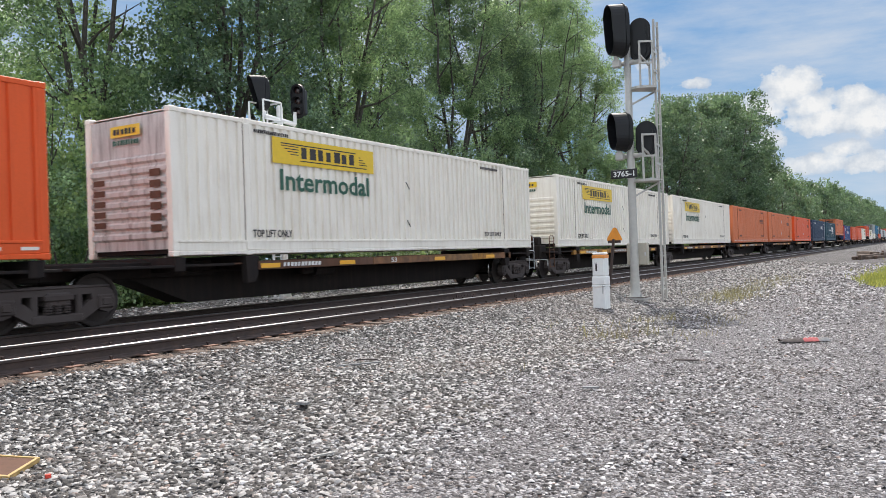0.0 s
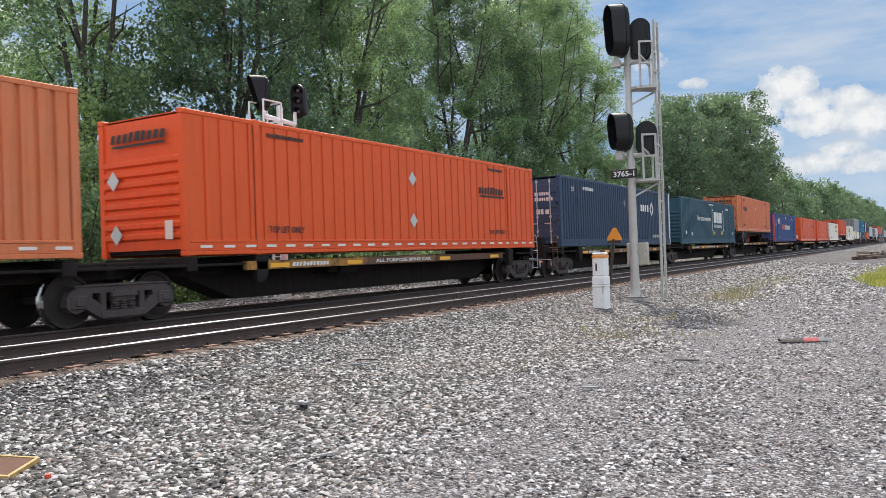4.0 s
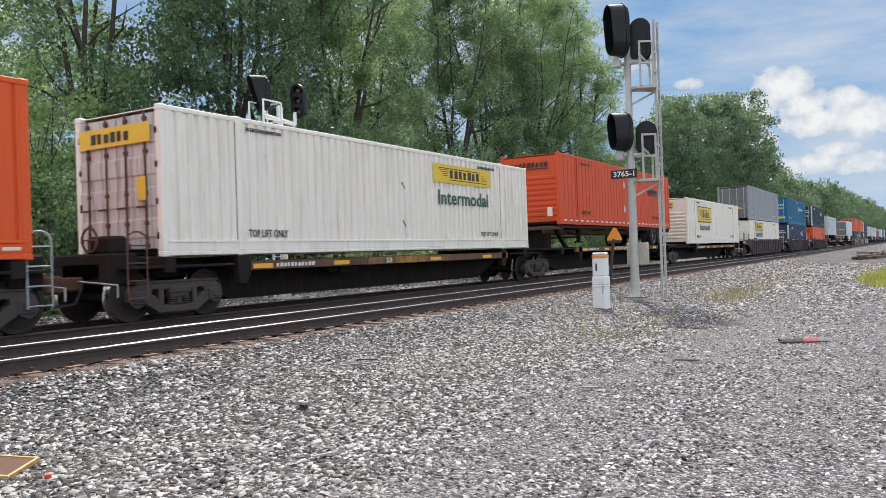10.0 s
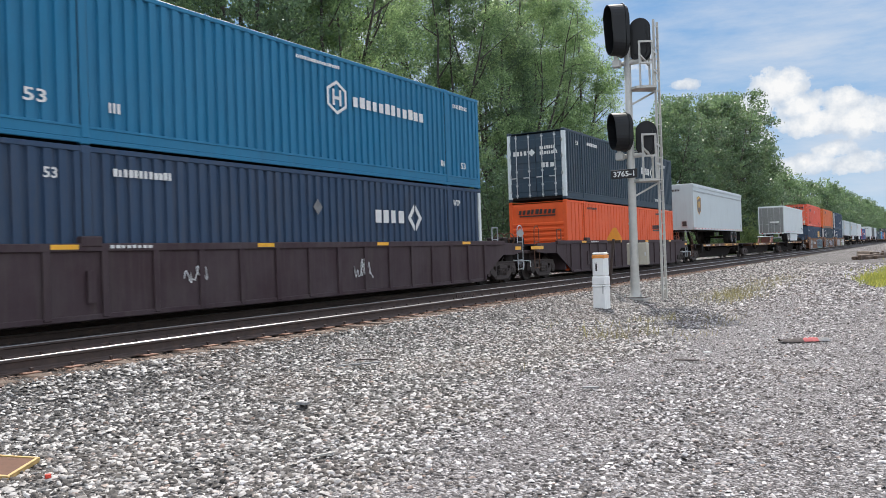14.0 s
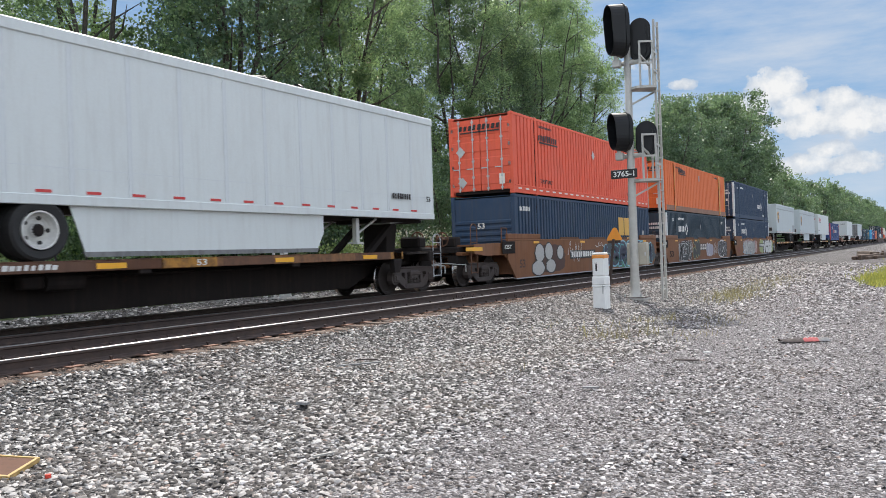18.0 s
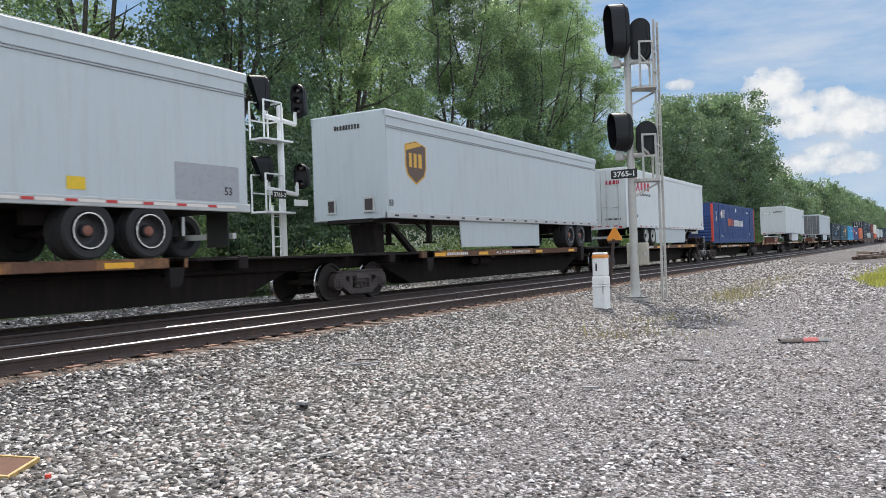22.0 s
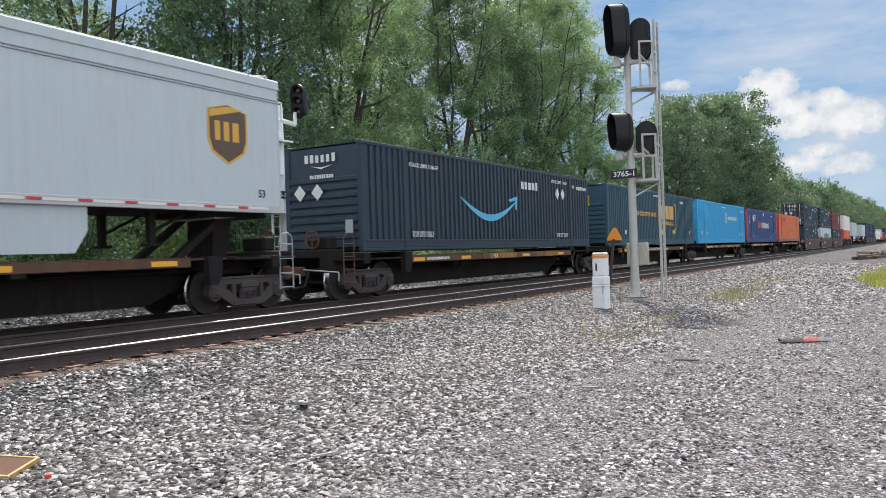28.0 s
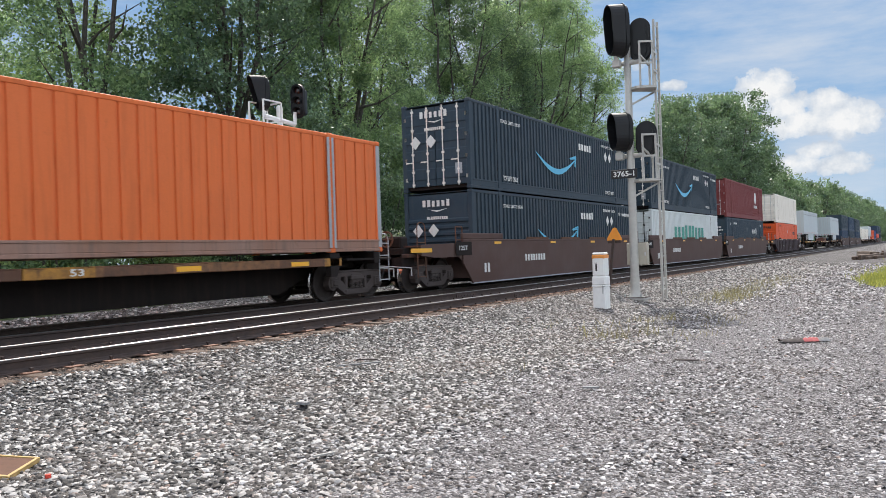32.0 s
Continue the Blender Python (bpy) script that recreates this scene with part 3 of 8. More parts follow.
def sum_geo(gs):
    r = Geo()
    for q in gs:
        r.add(q.v, q.f)
    return r


def roof_geo():
    prof = [(0.1, CH - 0.05), (0.1, CH - 0.03)]
    for i in range(30):
        x = 0.3 + i * 0.52
        prof += [(x, CH - 0.03), (x + 0.03, CH - 0.012), (x + 0.2, CH - 0.012), (x + 0.23, CH - 0.03)]
    return Geo().prism(prof + [(CL - 0.1, CH - 0.03), (CL - 0.1, CH - 0.05)], 0.06, CW - 0.06, "y")


def tape(th, z=0.16, n=26, mat=None, x0=0.35, x1=CL - 0.5, h=0.055, w=0.3):
    flat(th, "reflective_tape", [rect(x0 + (x1 - x0) * i / (n - 1), z, x0 + (x1 - x0) * i / (n - 1) + w, z + h) for i in range(n)], mat or REFL, off=0.014)


def small_print(th, mat, spots, face="s"):
    """Unreadable codes as rows of plain bars: (u, v, width, height)."""
    polys = []
    for i, (u, v, w, h) in enumerate(spots):
        polys += blocks(u, v, u + w, v + h, max(3, int(w / (h * 0.75))), seed=i)
    flat(th, "marking", polys, mat, face, 0.010)


# ---- liveries ----
def jb(th, u0=2.75, v0=2.02, w=3.75, h=0.58, txt=(2.98, 1.42, 6.28, 1.90), post_text=2.1, end=True, border=True):
    b = 0.05
    if border:
        flat(th, "logo_panel", [rect(u0 - b, v0 - b, u0 + w + b, v0 + h + b)], DARKTXT, off=0.010, label="dark border of the yellow panel")
    flat(th, "logo_panel", [rect(u0, v0, u0 + w, v0 + h)], YELLOW, off=0.014, label="yellow logo panel")
    c = h / 0.58
    marks = blocks(u0 + 0.95, v0 + 0.16 * c, u0 + w - 0.72, v0 + 0.42 * c, 7, seed=4)
    marks += [rect(u0 + 0.28, v0 + 0.45 * c, u0 + w - 0.75, v0 + 0.475 * c), rect(u0 + 0.9, v0 + 0.09 * c, u0 + w - 0.3, v0 + 0.115 * c)]
    for i in range(4):
        marks.append(rect(u0 + 0.28 + 0.1 * i, v0 + (0.40 - 0.06 * i) * c, u0 + 0.85, v0 + (0.42 - 0.06 * i) * c))
        marks.append(rect(u0 + w - 0.62, v0 + (0.36 - 0.06 * i) * c, u0 + w - 0.55 + 0.09 * i, v0 + (0.38 - 0.06 * i) * c))
    flat(th, "logo_mark", marks, DARKTXT, off=0.018)
    word(th, "Intermodal", *txt, GREENTXT, off=0.010)
    word(th, "TOP LIFT ONLY", post_text, 0.37, post_text + 1.22, 0.54, DARKTXT, off=0.010)
    word(th, "TOP LIFT ONLY", 12.55, 0.42, 13.75, 0.56, DARKTXT, off=0.010)
    small_print(th, DARKTXT, [(2.2, 2.62, 1.1, 0.08), (12.4, 2.6, 1.2, 0.08)])
    flat(th, "scuff", [[(8.0, 1.9), (8.05, 1.9), (8.2, 1.72), (8.16, 1.7)], [(8.0, 0.85), (8.05, 0.85), (8.2, 0.68), (8.16, 0.66)]], DARKTXT, off=0.010)
    if end:
        flat(th, "logo_panel", [rect(0.85, 2.42, 1.75, 2.64)], YELLOW, "e", 0.02, "small yellow logo panel")
        flat(th, "logo_mark", blocks(0.95, 2.47, 1.65, 2.58, 6, seed=2), DARKTXT, "e", 0.026)
        small_print(th, GREENTXT, [(0.9, 2.26, 0.8, 0.1)], "e")


def sn(th, placards=2, big=True, u0=11.95, v0=1.72, w=1.75, end=True, text=True, tp=True, txt=DARKTXT):
    flat(th, "logo_mark", blocks(u0, v0 + 0.08, u0 + w, v0 + 0.32, 9, 0.04, seed=3) + [rect(u0 + 0.08, v0 - 0.02, u0 + w + 0.05, v0 + 0.04)], txt, off=0.010)
    if tp:
        tape(th)
    if placards:
        flat(th, "placard_holder", [diamond(8.05, 2.02, 0.19, 1.1), diamond(8.05, 0.85, 0.19, 1.1)][:placards], GALV, off=0.012)
    if text:
        word(th, "TOP LIFT ONLY", 2.3, 0.47, 3.45, 0.62, DARKTXT, off=0.010)
        word(th, "TOP LIFT ONLY", 12.6, 0.49, 13.8, 0.63, DARKTXT, off=0.010)
    small_print(th, txt, [(2.3, 2.56, 1.2, 0.09), (12.6, 2.58, 1.1, 0.09)])
    if end:
        flat(th, "logo_mark", blocks(0.45, 2.36, 2.15, 2.56, 9, 0.04, seed=3) + [rect(0.5, 2.26, 2.1, 2.31)], txt, "e", 0.03)
        flat(th, "placard_holder", [diamond(0.5, 1.6, 0.19, 1.1), diamond(0.55, 0.48, 0.19, 1.1)], GALV, "e", 0.03)
        flat(th, "notice", [rect(2.05, 0.35, 2.27, 0.72)], REFL, "e", 0.03)


def um(th, u0=10.65, v0=1.68, w=1.5, end=True, text=True, at2=None):
    for a in [u0] + ([at2] if at2 else []):
        flat(th, "logo_mark", blocks(a - 0.35, v0 + 0.04, a + w * 0.72, v0 + 0.38, 4, seed=6), WHITETXT, off=0.010)
        d = a + w * 1.02
        ring = []
        for sx, sz in ((-1, -1), (1, -1), (1, 1), (-1, 1)):
            ring.append([(d + sx * 0.36, v0 + 0.2), (d + sx * 0.20, v0 + 0.2), (d + sx * 0.03, v0 + 0.2 + sz * 0.2), (d + sx * 0.03, v0 + 0.2 + sz * 0.38)])
        flat(th, "logo_mark", ring, WHITETXT, off=0.010)
    flat(th, "placard_holder", [diamond(8.0, 2.05, 0.17, 1.1)], DGREY, off=0.012)
    if text:
        word(th, "TOP LIFT ONLY", 12.6, 0.38, 13.78, 0.54, WHITETXT, off=0.010)
    word(th, "WTP", 14.35, 2.3, 14.75, 2.48, WHITETXT, off=0.010)
    small_print(th, WHITETXT, [(2.5, 2.4, 1.3, 0.14)])
    word(th, "53", 1.2, 2.3, 1.45, 2.48, WHITETXT, off=0.010)
    if end:
        flat(th, "logo_mark", blocks(0.3, 1.9, 0.95, 2.08, 4, seed=6) + [diamond(1.15, 1.99, 0.15)], WHITETXT, "e", 0.03)
        small_print(th, WHITETXT, [(1.5, 2.1, 0.7, 0.13), (1.5, 1.88, 0.8, 0.13), (1.55, 1.35, 0.6, 0.2)], "e")


def cs(th, slogan=True, wmat=WHITETXT, u0=8.25):
    if slogan:
        word(th, "How tomorrow moves", 4.05, 1.5, 7.85, 1.84, wmat, off=0.010)
    b = 0.09
    x0, x1, z0, z1 = u0, u0 + 3.65, 0.83, 2.34
    flat(th, "logo_bracket", [rect(x0, z0, x0 + b, z1), rect(x0, z1 - b, x0 + 0.3, z1), rect(x0, z0, x0 + 0.3, z0 + b),
                              rect(x1 - b, z0, x1, z1), rect(x1 - 0.3, z1 - b, x1, z1), rect(x1 - 0.3, z0, x1, z0 + b)], wmat, off=0.010)
    flat(th, "logo_mark", [rect(u0 + 0.55, 1.42, u0 + 1.3, 2.18), rect(u0 + 1.42, 1.42, u0 + 2.1, 2.18), rect(u0 + 2.22, 1.42, u0 + 3.1, 2.18)], wmat, off=0.010)
    word(th, "INTERMODAL", u0 + 0.7, 1.08, u0 + 3.1, 1.30, wmat, off=0.010)
    flat(th, "logo_disc", [disc(u0 + a, 0.72, 0.13) for a in (0.42, 0.75, 2.95, 3.3)], YELLOW, off=0.010)
    small_print(th, WHITETXT, [(7.4, 2.6, 1.4, 0.09), (12.9, 2.4, 0.8, 0.14)])
    word(th, "53", 14.9, 0.62, 15.15, 0.8, WHITETXT, off=0.010)
    flat(th, "notice", [rect(0.9, 0.62, 1.15, 0.82), rect(2.4, 0.55, 2.65, 0.75)], WHITETXT, off=0.010)
    flat(th, "notice", [rect(0.4, 1.9, 1.75, 2.38)], wmat if wmat is not WHITETXT else POSTW, "e", 0.03, "pale rectangular logo patch")
    flat(th, "notice", [rect(1.0, 0.55, 1.4, 0.75)], WHITETXT, "e", 0.03)


def pc(th):
    flat(th, "logo_mark", blocks(5.15, 1.28, 7.15, 1.84, 5, seed=8), ORTXT, off=0.010, label="orange word-mark blocks")
    flat(th, "logo_mark", blocks(7.35, 1.28, 10.95, 1.78, 10, seed=9), WHITETXT, off=0.010)
    flat(th, "logo_diamond", [diamond(2.78, 2.12, 0.36, 0.95)], WHITETXT, off=0.010)
    flat(th, "logo_diamond", [diamond(2.78, 2.12, 0.27, 0.95)], ORTXT, off=0.013)
    flat(th, "logo_diamond", [diamond(2.78, 2.12, 0.22, 0.95)], POSTW, off=0.016)
    flat(th, "logo_stripes", [rect(3.0 + 0.03 * i * (i < 6), 2.38 - 0.055 * i, 4.0 - 0.02 * i, 2.405 - 0.055 * i) for i in range(11)], WHITETXT, off=0.010)
    flat(th, "notice", [rect(7.85, 2.38, 8.3, 2.66), rect(0.92, 1.6, 1.2, 1.9)], WHITETXT, off=0.010)
    word(th, "53", 0.92, 2.0, 1.2, 2.28, WHITETXT, off=0.010)
    word(th, "53", 1.1, 1.95, 1.5, 2.25, WHITETXT, "e", 0.03)
    flat(th, "notice", [rect(1.1, 1.45, 1.55, 1.75), rect(1.1, 0.72, 1.55, 0.95)], WHITETXT, "e", 0.03)
    small_print(th, WHITETXT, [(12.3, 2.4, 0.9, 0.1), (2.6, 0.5, 0.3, 0.1), (13.7, 0.6, 0.12, 0.2)])
    flat(th, "reflective_tape", [rect(3.0, 0.42, 3.4, 0.47), rect(12.3, 0.42, 12.6, 0.47)], REFL, off=0.012)


def smile(u0, v0, w, hgt):
    top, low = [], []
    for i in range(17):
        k = i / 16
        s = math.sin(math.pi * k)
        y = v0 + hgt * (0.95 - 0.95 * s)
        th = hgt * (0.06 + 0.30 * s)
        top.append((u0 + w * k, y + th * 0.4))
        low.append((u0 + w * k, y - th * 0.6))
    polys = [[low[i], low[i + 1], top[i + 1], top[i]] for i in range(16)]
    polys.append([(u0 + w - 0.62, v0 + hgt * 1.02), (u0 + w + 0.08, v0 + hgt * 1.25), (u0 + w + 0.12, v0 + hgt * 1.05), (u0 + w - 0.5, v0 + hgt * 0.9)])
    polys.append([(u0 + w - 0.06, v0 + hgt * 1.1), (u0 + w + 0.12, v0 + hgt * 1.2), (u0 + w + 0.02, v0 + hgt * 0.45), (u0 + w - 0.1, v0 + hgt * 0.55)])
    return polys


def az(th, end=True):
    flat(th, "logo_arc", smile(5.05, 1.05, 3.95, 0.62), SMILE, off=0.010, label="curved cyan arrow logo")
    flat(th, "logo_mark", blocks(9.45, 2.12, 11.0, 2.42, 5, seed=5), WHITETXT, off=0.010)
    flat(th, "placard_holder", [diamond(12.75, 2.1, 0.2, 1.15), diamond(13.3, 2.1, 0.2, 1.15)], WHITETXT, off=0.012)
    word(th, "TOP LIFT ONLY", 2.28, 0.38, 3.45, 0.55, WHITETXT, off=0.010)
    word(th, "TOP LIFT ONLY", 12.6, 0.4, 13.75, 0.56, WHITETXT, off=0.010)
    word(th, "STACK LIMIT 3 HIGH", 2.2, 2.36, 3.75, 2.48, WHITETXT, off=0.010)
    word(th, "STACK LIMIT 3 HIGH", 12.2, 2.5, 13.8, 2.62, WHITETXT, off=0.010)
    word(th, "WTP", 14.3, 2.38, 14.6, 2.52, WHITETXT, off=0.010)
    small_print(th, WHITETXT, [(14.8, 2.36, 1.1, 0.14)])
    if end:
        flat(th, "logo_mark", blocks(0.75, 2.4, 1.85, 2.62, 6, seed=7), WHITETXT, "e", 0.03)
        flat(th, "logo_arc", [[(0.95, 2.32), (1.3, 2.22), (1.7, 2.32), (1.3, 2.27)]], WHITETXT, "e", 0.03)
        flat(th, "placard_holder", [diamond(0.55, 1.62, 0.2, 1.1), diamond(1.15, 1.62, 0.2, 1.1)], WHITETXT, "e", 0.03)
        small_print(th, WHITETXT, [(0.9, 1.98, 0.8, 0.1)], "e")
        flat(th, "notice", [rect(2.05, 0.5, 2.3, 0.85)], GREYP, "e", 0.03)


def ch(th, end=True):
    flat(th, "logo_hexagon", [[(8.85 + r * 0.44 * math.sin(a), 1.85 + r * 0.42 * math.cos(a)) for r, a in ((1, k), (1, k + 1.047), (0.8, k + 1.047), (0.8, k))]
                              for k in [i * 1.047 for i in range(6)]] + [rect(8.68, 1.65, 8.76, 2.05), rect(8.94, 1.65, 9.02, 2.05), rect(8.68, 1.8, 9.02, 1.88)], WHITETXT, off=0.010)
    flat(th, "logo_mark", blocks(9.5, 1.72, 12.85, 2.0, 12, seed=11), WHITETXT, off=0.010)
    word(th, "53", 0.9, 0.6, 1.3, 0.82, WHITETXT, off=0.010)
    word(th, "53", 14.9, 0.55, 15.2, 0.75, WHITETXT, off=0.010)
    small_print(th, WHITETXT, [(7.4, 2.56, 1.6, 0.08), (2.45, 0.6, 0.25, 0.18), (13.7, 0.55, 0.22, 0.18), (14.5, 2.4, 0.9, 0.13)])
    if end:
        flat(th, "logo_mark", blocks(0.45, 2.05, 2.2, 2.22, 9, seed=12), WHITETXT, "e", 0.03)
        small_print(th, WHITETXT, [(0.4, 1.7, 0.75, 0.13), (1.4, 1.7, 0.75, 0.13)], "e")
        word(th, "53", 0.75, 0.62, 1.0, 0.8, WHITETXT, "e", 0.03)
        flat(th, "notice", [rect(1.5, 0.55, 1.85, 0.85)], AMBER, "e", 0.03)
        flat(th, "notice", [rect(1.88, 0.62, 2.3, 0.82)], WHITETXT, "e", 0.03)


# ---- trailers ----
def wheel_pair(th, x, z):
    for y, s in ((0.30, -1), (CW - 0.30, 1)):
        w = part("wheel", lambda: Geo().lathe((0, 0, 0), (0, 1, 0), [(0.30, -0.10), (0.34, -0.26), (0.46, -0.285), (0.505, -0.25), (0.505, -0.06), (0.47, -0.02), (0.505, 0.02), (0.505, 0.25), (0.46, 0.285), (0.30, 0.26)], 28),
                 RUBBER, th, at=(x, y, z), key="tyres", smooth=False, label="pair of black tyres")
        yield w, s


def trailer(label, mat, length=CL, rear="left", u0=0.0, skirt=(5.0, 11.5), wheels=(3.25, 4.45), panels=0, rim=RIM, dark_end=None, skirt_mat=None, marks="red", roll=False):
    th = thing("semi_trailer", label, "trailer", (0, 0, 0), "trailers on the train")
    x0, x1, zb, zt = u0, u0 + length, 0.92, 3.86
    mat_e = dark_end or mat
    for m in (None, MIRROR):
        part("side_wall", Geo().box(x0 + 0.06, 0.03, zb + 0.16, x1 - 0.06, 0.06, zt - 0.2), mat, th, at=m)
        part("top_rail", Geo().box(x0, 0.0, zt - 0.2, x1, 0.09, zt, 0.015).box(x0, 0.004, zt - 0.19, x1, 0.05, zt - 0.17), mat, th, at=m)
        if not panels and marks not in ("dots", "rail") or rear != "left":
            part("moulding", Geo().box(x0 + 0.02, 0.008, zt - 0.50, x1 - 0.02, 0.05, zt - 0.475, 0.006).box(x0 + 0.02, 0.008, zt - 0.45, x1 - 0.02, 0.05, zt - 0.425, 0.006), GREYP, th, "double grey moulding", at=m)
            part("roof_cap", Geo().box(x0 + 0.6, 0.03, zt, x1 - 0.4, 0.16, zt + 0.03, 0.01), GREYP, th, "grey roof edge cap", at=m)
        part("bottom_rail", Geo().box(x0, 0.004, zb, x1, 0.10, zb + 0.17, 0.012), CLEANW if mat in (CLEANW,) else ALU, th, at=m, label="aluminium bottom rail")
    if panels:
        for i in range(1, panels):
            x = x0 + length * i / panels
            part("panel_seam", lambda: Geo().box(-0.05, 0.024, zb + 0.17, -0.028, 0.032, zt - 0.2).box(0.028, 0.024, zb + 0.17, 0.05, 0.032, zt - 0.2).box(-0.03, 0.027, zb + 0.17, 0.03, 0.032, zt - 0.2), SEAMM, th, at=(x, 0, 0), key="panel_seam")
        part("rub_strip", Geo().box(x0 + 0.1, 0.026, zb + 0.62, x1 - 0.1, 0.032, zb + 0.635), SEAMM, th)
    nm, rm = (x1, x0) if rear == "left" else (x0, x1)
    part("front_wall", Geo().box(min(nm, nm + (0.05 if rear != "left" else -0.05)), 0.02, zb, max(nm, nm + (0.05 if rear != "left" else -0.05)), CW - 0.02, zt, 0.02), mat if rear == "left" else mat_e, th)
    part("roof", Geo().box(x0 + 0.02, 0.02, zt - 0.06, x1 - 0.02, CW - 0.02, zt + 0.012, 0.012), mat, th)
    part("floor", Geo().box(x0 + 0.05, 0.1, zb + 0.02, x1 - 0.05, CW - 0.1, zb + 0.14), UNDER, th)
    if rear == "left":
        if roll:
            leaf = part("door", Geo().box(0, 0, zb + 0.1, 0.05, CW - 0.2, zt - 0.16, 0.012), mat_e, th, at=(x0 + 0.02, 0.10, 0), label="white roll-up rear door")
            for i in range(1, 7):
                part("slat_joint", lambda: Geo().box(-0.003, 0.02, 0, 0.001, CW - 0.22, 0.012), SEAMM, leaf, at=(0, 0, zb + 0.1 + i * 0.38), key="slat_joint")
            part("pull_handle", Geo().box(-0.03, CW / 2 - 0.2, zb + 0.16, 0.0, CW / 2, zb + 0.24, 0.01), GALV, leaf)
        for y in () if roll else (0.10, CW / 2 + 0.01):
            leaf = part("door", Geo().box(0, 0, zb + 0.1, 0.05, CW / 2 - 0.11, zt - 0.16, 0.012), mat_e, th, at=(x0, y, 0), label="rear cargo door")
            for dy in (0.3, 0.9):
                part("lock_bar", Geo().cyl((-0.025, dy, zb + 0.08), (-0.025, dy, zt - 0.14), 0.017, 8).box(-0.04, dy - 0.04, 1.9, 0, dy + 0.24, 1.94), GALV, leaf)
        part("rear_frame", Geo().box(x0 - 0.012, 0.0, zb - 0.02, x0 + 0.07, 0.1, zt, 0.01).box(x0 - 0.012, CW - 0.1, zb - 0.02, x0 + 0.07, CW, zt, 0.01)
             .box(x0 - 0.012, 0.1, zt - 0.16, x0 + 0.07, CW - 0.1, zt, 0.01).box(x0 - 0.02, 0.1, zb - 0.06, x0 + 0.07, CW - 0.1, zb + 0.1, 0.01), mat, th)
        part("rear_bumper", Geo().box(x0 + 0.1, 0.35, 0.38, x0 + 0.2, CW - 0.35, 0.5, 0.01).box(x0 + 0.12, 0.55, 0.5, x0 + 0.2, 0.68, zb).box(x0 + 0.12, CW - 0.68, 0.5, x0 + 0.2, CW - 0.55, zb), GALV, th)
        part("tail_lamp", Geo().box(x0 - 0.03, 0.25, zb - 0.02, x0 - 0.02, 0.42, zb + 0.06).box(x0 - 0.03, CW - 0.42, zb - 0.02, x0 - 0.02, CW - 0.25, zb + 0.06), REDMARK, th)
        flat(th, "reflective_tape", [rect(0.3 + 0.4 * i, 0.97 - 0.92 + zb, 0.5 + 0.4 * i, 1.02 - 0.92 + zb) for i in range(5)], REDMARK, "e", 0.025)
    else:
        for y, dy in ((0.42, 0.36), (1.75, 0.30)):
            part("connection_box", Geo().box(x0 - 0.05, y, 1.1, x0, y + dy, 1.53, 0.01), GALV, th, label="grey air and power connection box")
            part("connection_door", Geo().box(x0 - 0.056, y + 0.05, 1.16, x0 - 0.05, y + dy - 0.05, 1.47), TRUCKM, th)
        part("rear_bumper", Geo().box(x1 - 0.2, 0.35, 0.38, x1 - 0.1, CW - 0.35, 0.5).box(x1 - 0.2, 0.55, 0.5, x1 - 0.12, 0.68, zb).box(x1 - 0.2, CW - 0.68, 0.5, x1 - 0.12, CW - 0.55, zb), GALV, th)
        part("mud_flap", Geo().box(x1 - 0.55, 0.12, 0.2, x1 - 0.53, 0.75, zb), BLACK, th)
    wx = [u0 + w for w in wheels]
    running_gear(th, wx, rim)
    k = 1 if rear == "left" else -1
    lx = (x1 - 3.1) if rear == "left" else (x0 + 2.9)
    for y in (0.55, CW - 0.55):
        part("landing_leg", Geo().box(lx - 0.07, y - 0.07, 0.28, lx + 0.07, y + 0.07, zb, 0.01).box(lx - 0.14, y - 0.14, 0.24, lx + 0.14, y + 0.14, 0.29).bar((lx, y, 0.5), (lx + k * 0.9, y, zb), 0.05), GALV if mat is CLEANW else UNDER, th)
    part("coupler_plate", Geo().box(nm - k * 2.0 if rear == "left" else nm, 0.5, zb - 0.08, nm if rear == "left" else nm + 2.0, CW - 0.5, zb + 0.02), UNDER, th)
    if skirt:
        sk = skirt_mat or UPSW
        a, b = u0 + skirt[0], u0 + skirt[1]
        part("side_skirt", Geo().prism([(a + 0.28, 0.12), (b - 0.25, 0.12), (b, 0.5), (b, zb), (a, zb)] if rear == "left" else [(a + 0.1, 0.10), (b, 0.10), (b, zb), (a, zb)], 0.10, 0.125, "y"), sk, th, label="pale aerodynamic side skirt")
        if panels:
            part("skirt_edge", Geo().prism([(a + 0.28, 0.05), (b - 0.25, 0.05), (b - 0.2, 0.14), (a + 0.24, 0.14)], 0.092, 0.13, "y"), DGREY, th, "dark rubber skirt edge")
    n = 17
    w = (length - 0.6) / n
    if marks == "red":
        flat(th, "reflective_tape", [rect(x0 + 0.3 + w * i, zb + 0.2, x0 + 0.58 + w * i, zb + 0.25) for i in range(n)], REDMARK, off=-0.022)
    elif marks == "both":
        flat(th, "reflective_tape", [rect(x0 + 0.2 + w * (i + 0.3), zb + 0.07, x0 + 0.2 + w * (i + 0.96), zb + 0.12) for i in range(n)], REFL, off=0.004)
